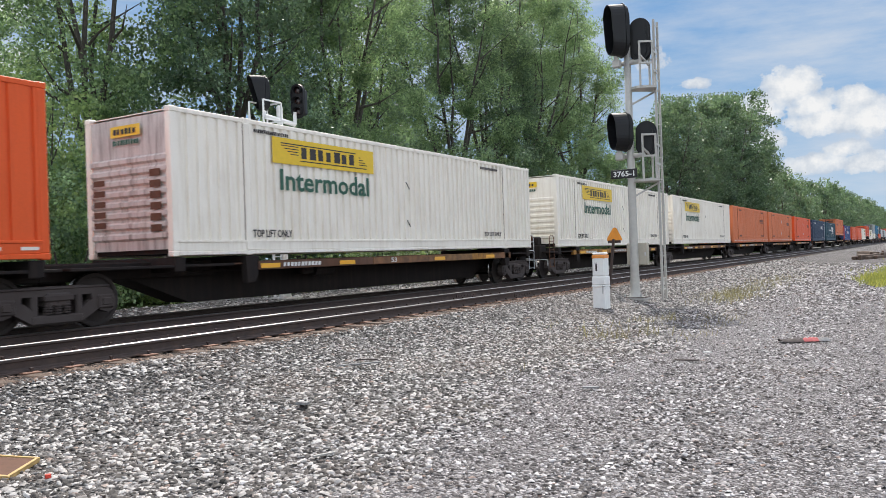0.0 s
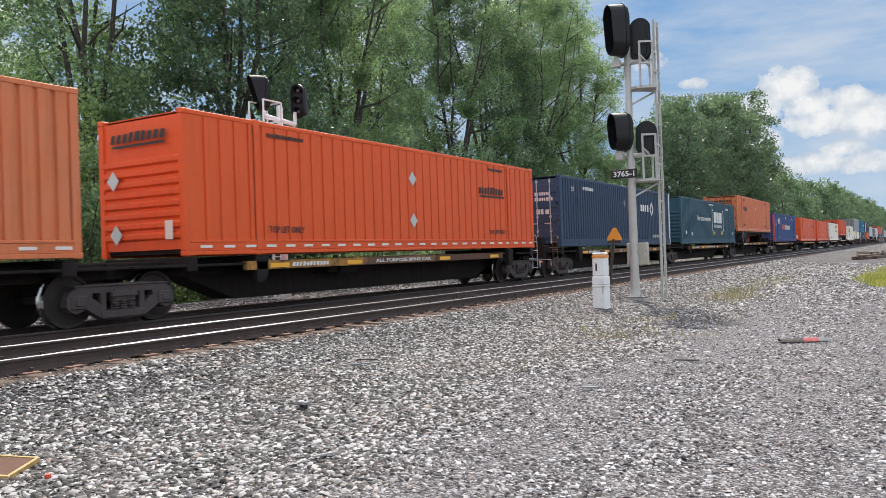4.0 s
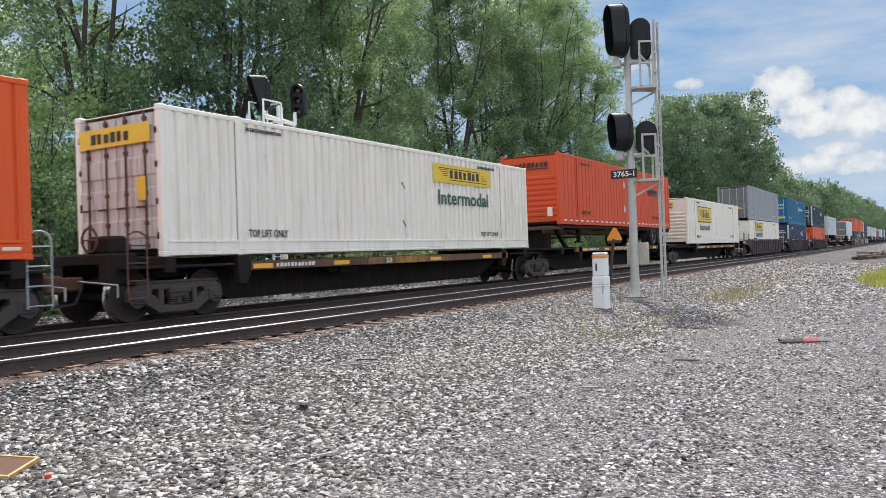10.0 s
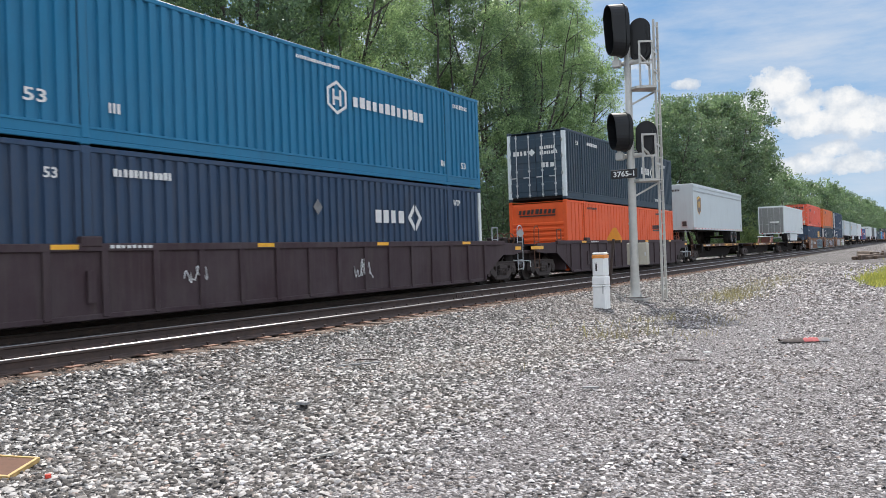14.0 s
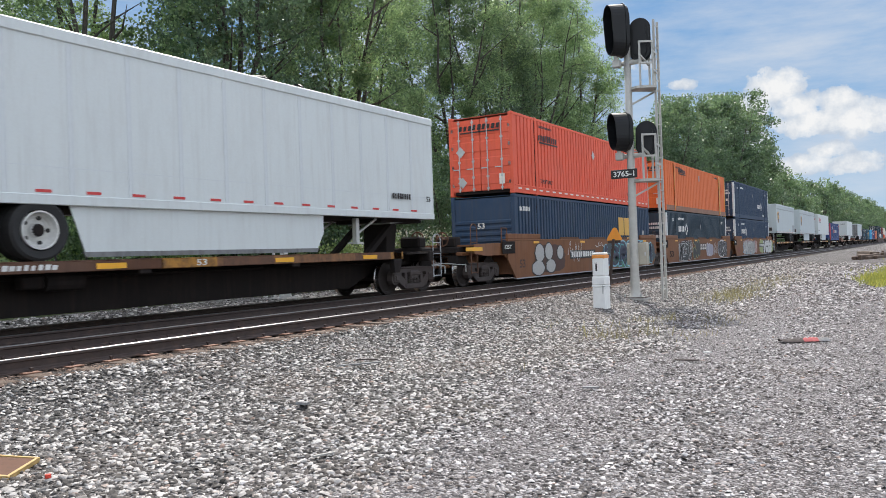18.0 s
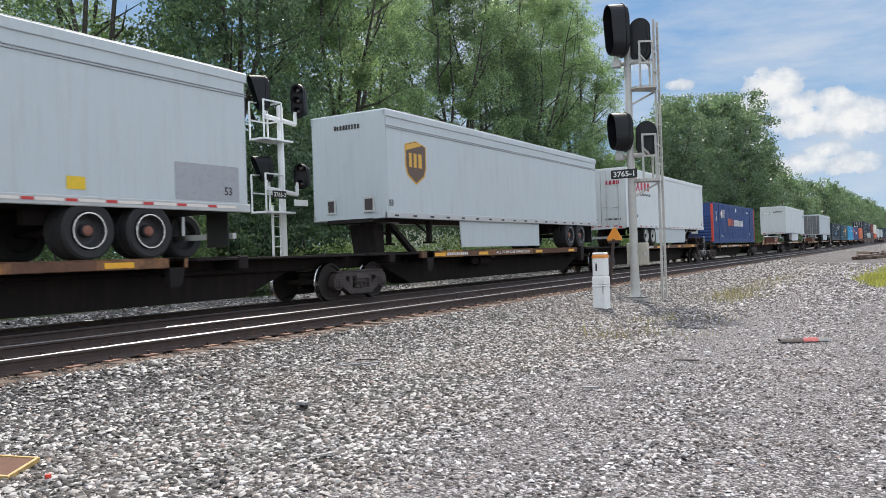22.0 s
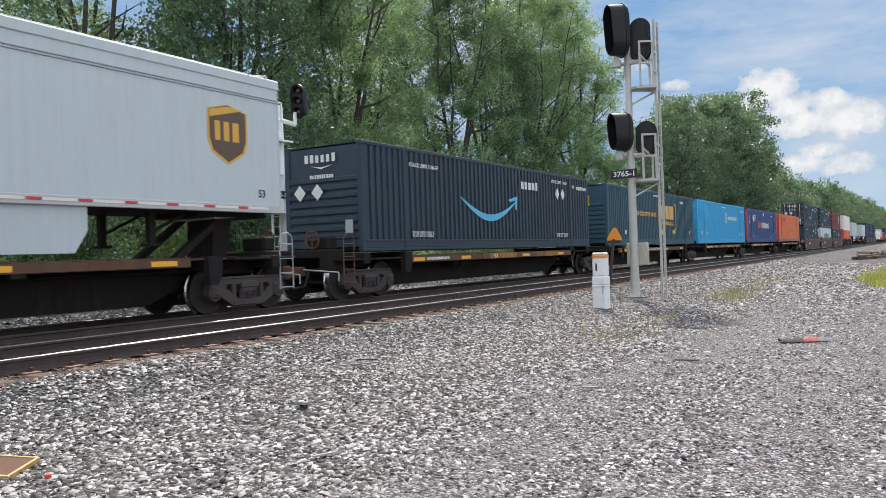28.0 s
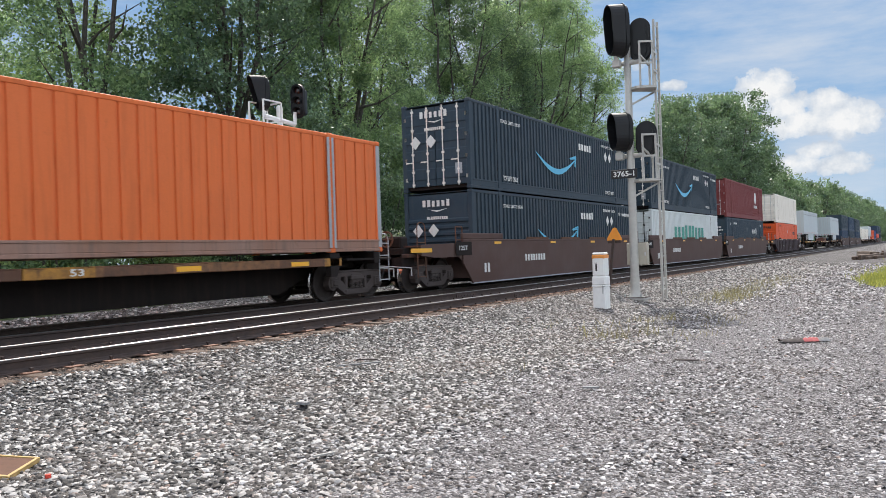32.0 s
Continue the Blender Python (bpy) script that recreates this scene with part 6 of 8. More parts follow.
def build_train():
    n = len(ORDER)
    # trucks: shared ones stand at TRUCK_AT or midway between two loads, own ones near the ends of the load
    lefts, rights = [], []
    for j, (kind, s, behind) in enumerate(ORDER):
        nxt = ORDER[j + 1][1] if j + 1 < n else s + 19
        well, nwell = kind[0] in "mbd", j + 1 < n and ORDER[j + 1][0][0] in "mbd"
        if behind == "S":
            c = TRUCK_AT.get(ORDER[j][0] if kind != "e" else "e" + ORDER[j + 1][0], (s + CL + nxt) / 2 - 0.3)
            rights.append(c)
            lefts.append(c)
        else:
            rights.append(s + CL + (1.75 if well else -0.9) + 1.35)
            lefts.append(nxt + (2.4 if ORDER[min(n - 1, j + 1)][0] == "t24" else (-2.05 if nwell else 0.5)) - 1.35)
    for j, (kind, s, behind) in enumerate(ORDER):
        left = ORDER[j - 1][2] if j else "D"
        a = (lefts[j - 1] if j else s - 1.4, rights[j])
        if kind[0] in "mbd":
            mat = {"m": WELLM, "b": WELLB, "d": WELLD}[kind[0]]
            car, u = well_unit(a, s, left, behind, mat, kind[0] == "m", j)
            if kind == "b21":
                patch(car, u + 8.3, 0.16, u + 17.0, 1.46, GRAF[8], 3)
                patch(car, u + 10.0, 0.16, u + 14.6, 0.55, GRAF[7], 6, 0.110)
                graffiti(car, u + 9.7, 0.22, 6.3, 1.24, 6, (GRAF[9], GRAF[1], GRAF[0]), 3, 0.114, 0.2, 0.075, 0.1)
                scrawl(car, u + 9.5, 0.2, 6.4, 0.45, 34, GRAF[7], 55, 0.134)
                patch(car, u + 1.2, 0.2, u + 4.3, 1.35, WELLD, 8)
                bubbles(car, [(u + 1.75, 1.0, 0.45, 0.38), (u + 2.6, 1.05, 0.4, 0.36), (u + 1.6, 0.45, 0.62, 0.3), (u + 2.75, 0.5, 0.5, 0.28), (u + 3.7, 1.0, 0.35, 0.3)], GRAF[10], GRAF[4], 0.112)
                flat(car, "number_panel", [rect(u + 4.7, 0.72, u + 7.6, 1.06)], BLACK, off=0.124)
                flat(car, "marking", blocks(u + 4.85, 0.78, u + 7.4, 1.0, 10, 0.03), WHITETXT, off=0.130)
                scrawl(car, u + 4.5, 0.5, 1.4, 0.95, 16, GRAF[3], 5, 0.134)
                scrawl(car, u + 7.7, 1.15, 1.1, 0.25, 14, GRAF[3], 15)
                bubbles(car, [(u + 9.0, 1.0, 0.25, 0.3), (u + 9.35, 0.6, 0.3, 0.3)], GRAF[1], GRAF[9], 0.113)
                word(car, "53", u + 0.05, 0.5, u + 0.5, 0.8, WELLD, off=0.115)
            elif kind == "b22":
                word(car, "53", u + 0.04, 0.48, u + 0.82, 0.82, UNDER, off=0.115)
                patch(car, u + 1.95, 0.16, u + 5.1, 1.46, WELLD, 4)
                graffiti(car, u + 2.05, 0.17, 2.95, 1.28, 4, (GRAF[3], GRAF[4], GRAF[3]), 8, 0.112, 0.17, 0.03)
                scrawl(car, u + 4.7, 0.6, 0.6, 0.8, 18, GRAF[3], 9, 0.134)
                bubbles(car, [(u + 5.9, 1.28, 0.3, 0.18), (u + 6.35, 1.1, 0.34, 0.32), (u + 6.9, 1.05, 0.38, 0.42), (u + 5.75, 0.62, 0.42, 0.4), (u + 6.45, 0.62, 0.36, 0.34), (u + 7.0, 0.7, 0.34, 0.32)], GRAF[4], GRAF[5], 0.112)
                flat(car, "number_panel", [rect(u + 7.3, 0.78, u + 9.1, 1.2)], BLACK, off=0.112)
                flat(car, "logo_mark", blocks(u + 7.35, 0.82, u + 9.0, 1.16, 3, 0.12), REFL, off=0.118)
                flat(car, "logo_mark", [rect(u + 7.35, 0.9 + 0.09 * k, u + 8.9, 0.93 + 0.09 * k) for k in range(3)], BLACK, off=0.122)
                patch(car, u + 8.95, 0.3, u + 11.2, 1.2, GRAF[6], 5, 0.112)
                bubbles(car, [(u + 9.35, 0.85, 0.3, 0.4), (u + 9.95, 0.8, 0.32, 0.42)], GRAF[6], GRAF[3], 0.116)
                scrawl(car, u + 11.25, 0.4, 1.2, 1.0, 26, GRAF[3], 7)
                patch(car, u + 12.45, 0.16, u + 15.6, 1.46, GRAF[3], 12)
                graffiti(car, u + 12.6, 0.2, 2.9, 1.22, 5, (GRAF[4], GRAF[4], GRAF[6]), 9, 0.112, 0.13, 0.02, 0.15)
            elif kind == "b23":
                word(car, "53", u - 0.04, 0.48, u + 0.8, 0.82, MAROON, off=0.115)
                patch(car, u + 2.1, 0.16, u + 7.8, 1.46, GRAF[9], 21)
                patch(car, u + 2.4, 0.7, u + 7.4, 1.46, GRAF[11], 22, 0.110)
                graffiti(car, u + 2.5, 0.17, 5.0, 1.27, 5, (GRAF[1], GRAF[10], GRAF[3]), 12, 0.113, 0.24, 0.035, 0.08)
                patch(car, u + 7.6, 0.25, u + 8.9, 1.4, GRAF[11], 24, 0.109)
                scrawl(car, u + 7.75, 0.4, 0.9, 0.8, 30, GRAF[3], 15, 0.12)
                word(car, "8", u + 9.1, 0.78, u + 9.3, 1.0, UNDER, off=0.115)
                patch(car, u + 9.9, 0.2, u + 12.6, 1.46, GRAF[5], 25)
                patch(car, u + 16.0, 0.2, u + 17.5, 1.42, GRAF[5], 26)
                patch(car, u + 11.7, 0.16, u + 16.6, 1.46, GRAF[4], 27, 0.110)
                graffiti(car, u + 12.0, 0.18, 4.6, 1.24, 4, (GRAF[4], GRAF[3], GRAF[10]), 30, 0.114, 0.23, 0.04, 0.1)
                flat(car, "number_panel", [rect(u + 9.75, 0.75, u + 12.2, 1.08)], BLACK, off=0.136)
                flat(car, "marking", blocks(u + 9.9, 0.81, u + 12.3, 1.02, 10, 0.03), WHITETXT, off=0.142)
            elif kind[0] == "d":
                flat(car, "marking", blocks(u + 3.6, 0.75, u + 5.4, 0.98, 8) + blocks(u + 0.5, 0.45, u + 0.95, 0.75, 2), WHITETXT, off=0.115)
            else:
                scrawl(car, u + 3.9, 0.65, 0.6, 0.35, 16, GRAF[3], j)
                scrawl(car, u + 9.2, 0.45, 0.7, 0.6, 20, GRAF[3], j + 1)
        else:
            hitch = None
            if kind[0] == "e":
                hitch = (CL - 0.6, 1, 1.72)
            elif kind[0] in "th":
                i = int(kind[1:])
                hitch = (CL - 1.2, 1, 1.98) if i not in (14, 19, 24, 25) else ((1.0 if i != 24 else 3.4), -1, 1.98)
            spine_unit(a, s, s + CL, left, behind, YELLOWR, hitch, j, {"c": 0.11, "e": 0.04}.get(kind[0], 0.0))
        if kind != "e":
            cargo(kind, s)


build_train()


# ================= ground and tracks =================
def ground_z(x, y):
    pts = ((-60, 0.0), (0, 0.0), (5.6, 0.03), (7.0, 0.12), (7.95, 0.40), (11.2, 0.40), (11.6, 0.33), (15.3, 0.33), (19.6, 0.33), (21.0, 0.1), (26, 0.2), (60, 0.4))
    if y <= pts[0][0]:
        return 0.0
    for (a, za), (b, zb) in zip(pts, pts[1:]):
        if y <= b:
            return za + (zb - za) * (y - a) / (b - a)
    return 0.2


def axis_steps(vals):
    out = []
    for a, b, n in vals:
        out += list(np.linspace(a, b, n, endpoint=False))
    return out


def build_ground():
    xs = axis_steps([(-4000, -400, 8), (-400, -20, 14), (-20, 60, 170), (60, 200, 70), (200, 900, 30), (900, 4000, 8)]) + [4000]
    ys = axis_steps([(-4000, -400, 6), (-400, -10, 10), (-10, 20, 90), (20, 60, 12), (60, 600, 10), (600, 4000, 5)]) + [4000]
    v = []
    for x in xs:
        for y in ys:
            z = ground_z(x, y)
            if -20 < x < 200 and -10 < y < 20:
                k = 0.35 if 7.9 < y < 16 else 1.0
                z += k * (0.05 * noise.noise((x * 0.25, y * 0.25, 0)) + 0.025 * noise.noise((x * 1.1, y * 1.1, 3.0)))
            v.append((x, y, z))
    n = len(ys)
    f = [(i * n + j, (i + 1) * n + j, (i + 1) * n + j + 1, i * n + j + 1) for i in range(len(xs) - 1) for j in range(n - 1)]
    me = bpy.data.meshes.new("ground")
    me.from_pydata(v, [], f)
    me.shade_smooth()
    me.materials.append(GROUND)
    return tagged(new("ground", me), "grey crushed-stone yard rising to railway ballast", "ground", kind="structure")


build_ground()


def rail_geo(x0, x1, part_of):
    if part_of == "head":
        return Geo().prism([(-0.031, -0.013), (0.031, -0.013), (0.028, -0.005), (0.018, 0.0), (-0.018, 0.0), (-0.028, -0.005)], x0, x1, "x")
    return Geo().prism([(-0.075, -0.17), (0.075, -0.17), (0.075, -0.158), (0.02, -0.14), (0.009, -0.12), (0.009, -0.05), (0.036, -0.038), (0.036, -0.012),
                        (-0.036, -0.012), (-0.036, -0.038), (-0.009, -0.05), (-0.009, -0.12), (-0.02, -0.14), (-0.075, -0.158)], x0, x1, "x")


def build_track(name, yc, zr, label):
    th = thing(name, label, "track", (0, yc, zr), kind="structure")
    for s in (-0.7525, 0.7525):
        r = part("rail", lambda: rail_geo(-400, 1800, "web"), RAILM, th, at=(0, s, 0), key="rail_web", label="rust-brown rail")
        part("rail_head", lambda: rail_geo(-400, 1800, "head"), RAILTOP if yc < 11 else RAILFAR, r, key="rail_head", label="polished rail head")
    return th


near_track = build_track("railway_track", NEAR_TRACK_Y, RAIL_NEAR, "empty near track of rust-brown rails on wooden ties")
far_track = build_track("railway_track", MID_Y, RAIL_FAR, "far track of polished rails that carries the train")


def joint_bars():
    for x, s in ((17.7, -0.7525), (17.4, 0.7525)):
        part("joint_bar", Geo().prism([(-0.03, -0.045), (-0.012, -0.045), (-0.018, -0.135), (-0.045, -0.14)], 0, 0.95, "x"), RAILM, near_track, at=(x, s, 0), label="bolted joint bar")
        for k in range(6):
            part("bolt", lambda: Geo().cyl((0, -0.055, 0), (0, -0.02, 0), 0.018, 6), RAILM, near_track, at=(x + 0.08 + 0.155 * k, s, -0.09), key="bolt")


joint_bars()

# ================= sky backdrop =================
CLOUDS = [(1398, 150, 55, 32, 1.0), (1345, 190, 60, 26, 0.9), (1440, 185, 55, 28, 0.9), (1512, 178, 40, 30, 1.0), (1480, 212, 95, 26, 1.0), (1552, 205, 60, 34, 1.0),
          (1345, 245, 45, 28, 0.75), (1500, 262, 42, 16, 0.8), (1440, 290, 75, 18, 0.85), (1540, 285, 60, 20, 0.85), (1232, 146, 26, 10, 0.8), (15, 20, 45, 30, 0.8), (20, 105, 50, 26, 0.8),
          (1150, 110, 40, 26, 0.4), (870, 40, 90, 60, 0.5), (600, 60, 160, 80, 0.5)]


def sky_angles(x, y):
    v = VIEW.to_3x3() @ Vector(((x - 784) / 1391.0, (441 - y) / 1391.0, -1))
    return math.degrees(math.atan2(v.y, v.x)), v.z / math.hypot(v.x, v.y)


def sky_backdrop_mat(nt):
    v = node(nt, "ShaderNodeTexCoord").outputs["Object"]
    sep = node(nt, "ShaderNodeSeparateXYZ", {0: v})
    azm = math_n(nt, "MULTIPLY", math_n(nt, "ARCTAN2", sep.outputs[1], sep.outputs[0]), 57.2958)
    el = math_n(nt, "MULTIPLY", math_n(nt, "MULTIPLY", sep.outputs[2], 1 / 2400.0), 57.2958)
    q = node(nt, "ShaderNodeCombineXYZ", {0: azm, 1: el, 2: 0.0}).outputs[0]
    warp = math_n(nt, "SUBTRACT", noise_n(nt, q, 0.95, 9, 0.6), 0.5)
    warp2 = math_n(nt, "SUBTRACT", noise_n(nt, mapped(nt, q, (1, 1, 1), (31, 7, 3)), 0.8, 8, 0.6), 0.5)
    dens = None
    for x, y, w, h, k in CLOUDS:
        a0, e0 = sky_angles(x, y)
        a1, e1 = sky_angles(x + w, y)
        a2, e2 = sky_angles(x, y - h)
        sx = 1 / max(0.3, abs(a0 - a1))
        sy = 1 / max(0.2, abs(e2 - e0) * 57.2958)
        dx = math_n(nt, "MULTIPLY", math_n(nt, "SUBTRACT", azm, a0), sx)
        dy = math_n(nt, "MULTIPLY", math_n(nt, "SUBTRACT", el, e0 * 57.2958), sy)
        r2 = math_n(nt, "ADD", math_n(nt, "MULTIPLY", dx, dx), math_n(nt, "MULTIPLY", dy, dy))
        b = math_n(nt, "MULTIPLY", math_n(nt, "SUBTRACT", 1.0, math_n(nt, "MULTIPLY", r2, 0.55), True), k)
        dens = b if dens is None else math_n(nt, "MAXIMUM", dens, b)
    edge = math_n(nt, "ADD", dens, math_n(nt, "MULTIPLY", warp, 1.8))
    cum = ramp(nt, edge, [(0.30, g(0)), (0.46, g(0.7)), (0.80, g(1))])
    thin = ramp(nt, noise_n(nt, mapped(nt, q, (0.25, 1.0, 1)), 0.22, 7, 0.62), [(0.33, g(0.0)), (0.66, g(0.85))])
    haze = ramp(nt, el, [(0.0, g(0.75)), (0.12, g(0.35)), (0.35, g(0.0))])
    blue = ramp(nt, math_n(nt, "MULTIPLY", el, 0.04), [(0.0, (0.46, 0.66, 0.85)), (0.35, (0.24, 0.47, 0.78)), (1.0, (0.19, 0.38, 0.72))])
    c = mixc(nt, thin, blue, (0.70, 0.76, 0.85))
    shade = ramp(nt, math_n(nt, "ADD", warp2, math_n(nt, "MULTIPLY", dens, 0.35)), [(0.05, (0.60, 0.67, 0.77)), (0.24, (0.80, 0.84, 0.89)), (0.40, (0.97, 0.975, 0.98))])
    c = mixc(nt, cum, c, shade)
    e = node(nt, "ShaderNodeEmission", {"Color": c, "Strength": 0.66})
    out = nt.nodes.new("ShaderNodeOutputMaterial")
    nt.links.new(e.outputs[0], out.inputs[0])


def build_sky():
    v, f = [], []
    angs = np.linspace(-30, 100, 66)
    zs = (-40, 200, 500, 800, 1080)
    for a in angs:
        for z in zs:
            v.append((2400 * math.cos(radians(a)), 2400 * math.sin(radians(a)), z))
    n = len(zs)
    for i in range(len(angs) - 1):
        for j in range(n - 1):
            f.append((i * n + j, i * n + j + 1, (i + 1) * n + j + 1, (i + 1) * n + j))
    me = bpy.data.meshes.new("sky_backdrop")
    me.from_pydata(v, [], f)
    me.shade_smooth()
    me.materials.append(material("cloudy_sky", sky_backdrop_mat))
    return tagged(new("sky_backdrop", me), "blue summer sky with white drifting cumulus clouds", "sky", kind="structure")


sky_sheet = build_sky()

# ================= trees =================


def leaf_cloud(rng, centres, radii, per, size, squash=0.8, spray=10):
    """Leaves in sprays: each mass holds a shell of twigs whose leaves turn the same way, upwards and outwards."""
    k = max(1, per // spray)
    c = np.repeat(centres, k, 0)
    r = np.repeat(radii, k)[:, None]
    d = rng.normal(size=(len(c), 3))
    d /= np.linalg.norm(d, axis=1)[:, None]
    d *= rng.uniform(0.25, 1.0, len(c))[:, None] ** 0.6
    d[:, 2] *= squash
    tip = c + d * r * 0.85
    lean = d * 0.35 + rng.normal(size=d.shape) * 0.7 + np.array([0, 0, 0.25])
    m = len(tip) * spray
    p = np.repeat(tip, spray, 0) + rng.normal(size=(m, 3)) * np.array([1.0, 1.0, 0.6]) * (0.9 * size + 0.09)
    nor = np.repeat(lean, spray, 0) + rng.normal(size=(m, 3)) * 0.55
    nor /= np.linalg.norm(nor, axis=1)[:, None]
    a = np.cross(nor, rng.normal(size=(m, 3)))
    a /= np.linalg.norm(a, axis=1)[:, None]
    b = np.cross(nor, a)
    s = size * rng.uniform(0.7, 1.3, m)[:, None]
    return np.stack([p - a * s * 0.55, p + b * s * 0.46 - a * s * 0.08, p + a * s * 0.6, p - b * s * 0.46 - a * s * 0.08], 1).reshape(-1, 3)


def quads_mesh(name, v, mat):
    me = bpy.data.meshes.new(name)
    n = len(v) // 4
    me.vertices.add(len(v))
    me.vertices.foreach_set("co", np.asarray(v, np.float32).ravel())
    me.loops.add(4 * n)
    me.loops.foreach_set("vertex_index", np.arange(4 * n, dtype=np.int32))
    me.polygons.add(n)
    me.polygons.foreach_set("loop_start", np.arange(0, 4 * n, 4, dtype=np.int32))
    me.update(calc_edges=True)
    me.materials.append(mat)
    return me


def limb(geo, pts, r0, r1, n=7):
    for i in range(len(pts) - 1):
        a = r0 + (r1 - r0) * i / (len(pts) - 1)
        b = r0 + (r1 - r0) * (i + 1) / (len(pts) - 1)
        geo.cyl(pts[i], pts[i + 1], a, n, b, caps=(i == len(pts) - 2))


def make_tree(seed, h, r, z0, clumps, per, size, mat, label="tall leafy cottonwood tree beyond the tracks", crad=(0.7, 1.5), gap=0.07):
    """A trunk that forks into rising limbs, under a broad uneven crown of leaf masses."""
    rng = np.random.default_rng(seed)
    t = thing("tree", label, "tree", (0, 0, 0), "trees beyond the tracks")
    geo = Geo()
    fork = np.array([rng.normal() * 0.3, rng.normal() * 0.3, h * rng.uniform(0.20, 0.27)])
    limb(geo, [(0, 0, -0.4), (0.05, 0.02, 0.5), tuple(fork * 0.5 + np.array([0.1, -0.08, 0])), tuple(fork)], 0.0175 * h, 0.0125 * h, 10)
    a0 = rng.uniform(0, 6.28)
    n = 5
    for k in range(n):
        a = a0 + k * 6.28 / n + rng.uniform(-0.3, 0.3)
        out = r * rng.uniform(0.45, 0.9) if k else r * 0.15
        tip = np.array([fork[0] + out * math.cos(a), fork[1] + out * math.sin(a), h * rng.uniform(0.78, 0.95)])
        mid = fork + (tip - fork) * 0.45 + np.array([math.cos(a), math.sin(a), 0]) * r * 0.12
        pts = [fork * (1 - f) ** 2 + 2 * mid * f * (1 - f) + tip * f * f + rng.normal(size=3) * 0.1 * (0 < f < 1) for f in np.linspace(0, 1, 7)]
        limb(geo, [tuple(p) for p in pts], 0.0065 * h, 0.02, 7)
        for j in range(1, 6):
            p = pts[j]
            a2 = a + rng.uniform(-1.3, 1.3)
            l = r * rng.uniform(0.4, 0.8) * (1.15 - j / 8)
            q = p + np.array([math.cos(a2) * l, math.sin(a2) * l, l * rng.uniform(0.25, 0.9)])
            m = (p + q) / 2 + rng.normal(size=3) * 0.15
            limb(geo, [tuple(p), tuple(m), tuple(q)], 0.0040 * h * (1.2 - j / 7), 0.012, 5)
    part("trunk", geo, BARK, t, "grey-brown trunk with forking limbs", smooth=True)
    cs_, rs = [], []
    while len(cs_) < clumps:
        f = rng.uniform(0, 1)
        env = r * min(1.0, 0.62 + 1.1 * f) * math.sqrt(max(0.02, 1 - max(0, (f - 0.45) / 0.6) ** 2))
        a = rng.uniform(0, 6.28)
        env *= 1 + 0.25 * noise.noise((2.2 * math.cos(a) + seed, 2.2 * math.sin(a), f * 5))
        d = env * math.sqrt(rng.uniform(0.05, 1.0))
        p = np.array([fork[0] * 0.6 + d * math.cos(a), fork[1] * 0.6 + d * math.sin(a), z0 + (h - z0) * f])
        if noise.noise(tuple(p * 0.33 + seed)) + 0.6 * noise.noise(tuple(p * 0.8 + seed)) < gap:
            continue
        cs_.append(p)
        rs.append(rng.uniform(*crad))
    v = leaf_cloud(rng, np.array(cs_), np.array(rs), per, size)
    ob = new("crown", quads_mesh("crown", v, mat))
    ob.parent = t
    return t


def make_shrub(seed, h, r, clumps, per, size, mat):
    rng = np.random.default_rng(seed)
    t = thing("shrub", "dense green roadside shrub below the trees", "shrub", (0, 0, 0), "shrubs below the trees")
    geo = Geo()
    for k in range(5):
        a = rng.uniform(0, 6.28)
        limb(geo, [(0.2 * math.cos(a), 0.2 * math.sin(a), -0.2), (0.4 * r * math.cos(a), 0.4 * r * math.sin(a), 0.45 * h), (0.7 * r * math.cos(a), 0.7 * r * math.sin(a), 0.85 * h)], 0.05, 0.012, 5)
    part("stem", geo, BARK, t)
    c = rng.normal(size=(clumps, 3)) * np.array([r * 0.5, r * 0.5, h * 0.27]) + np.array([0, 0, h * 0.5])
    c[:, 2] = np.abs(c[:, 2])
    ob = new("foliage", quads_mesh("foliage", leaf_cloud(rng, c, rng.uniform(0.5, 0.95, clumps), per, size), mat))
    ob.parent = t
    return t


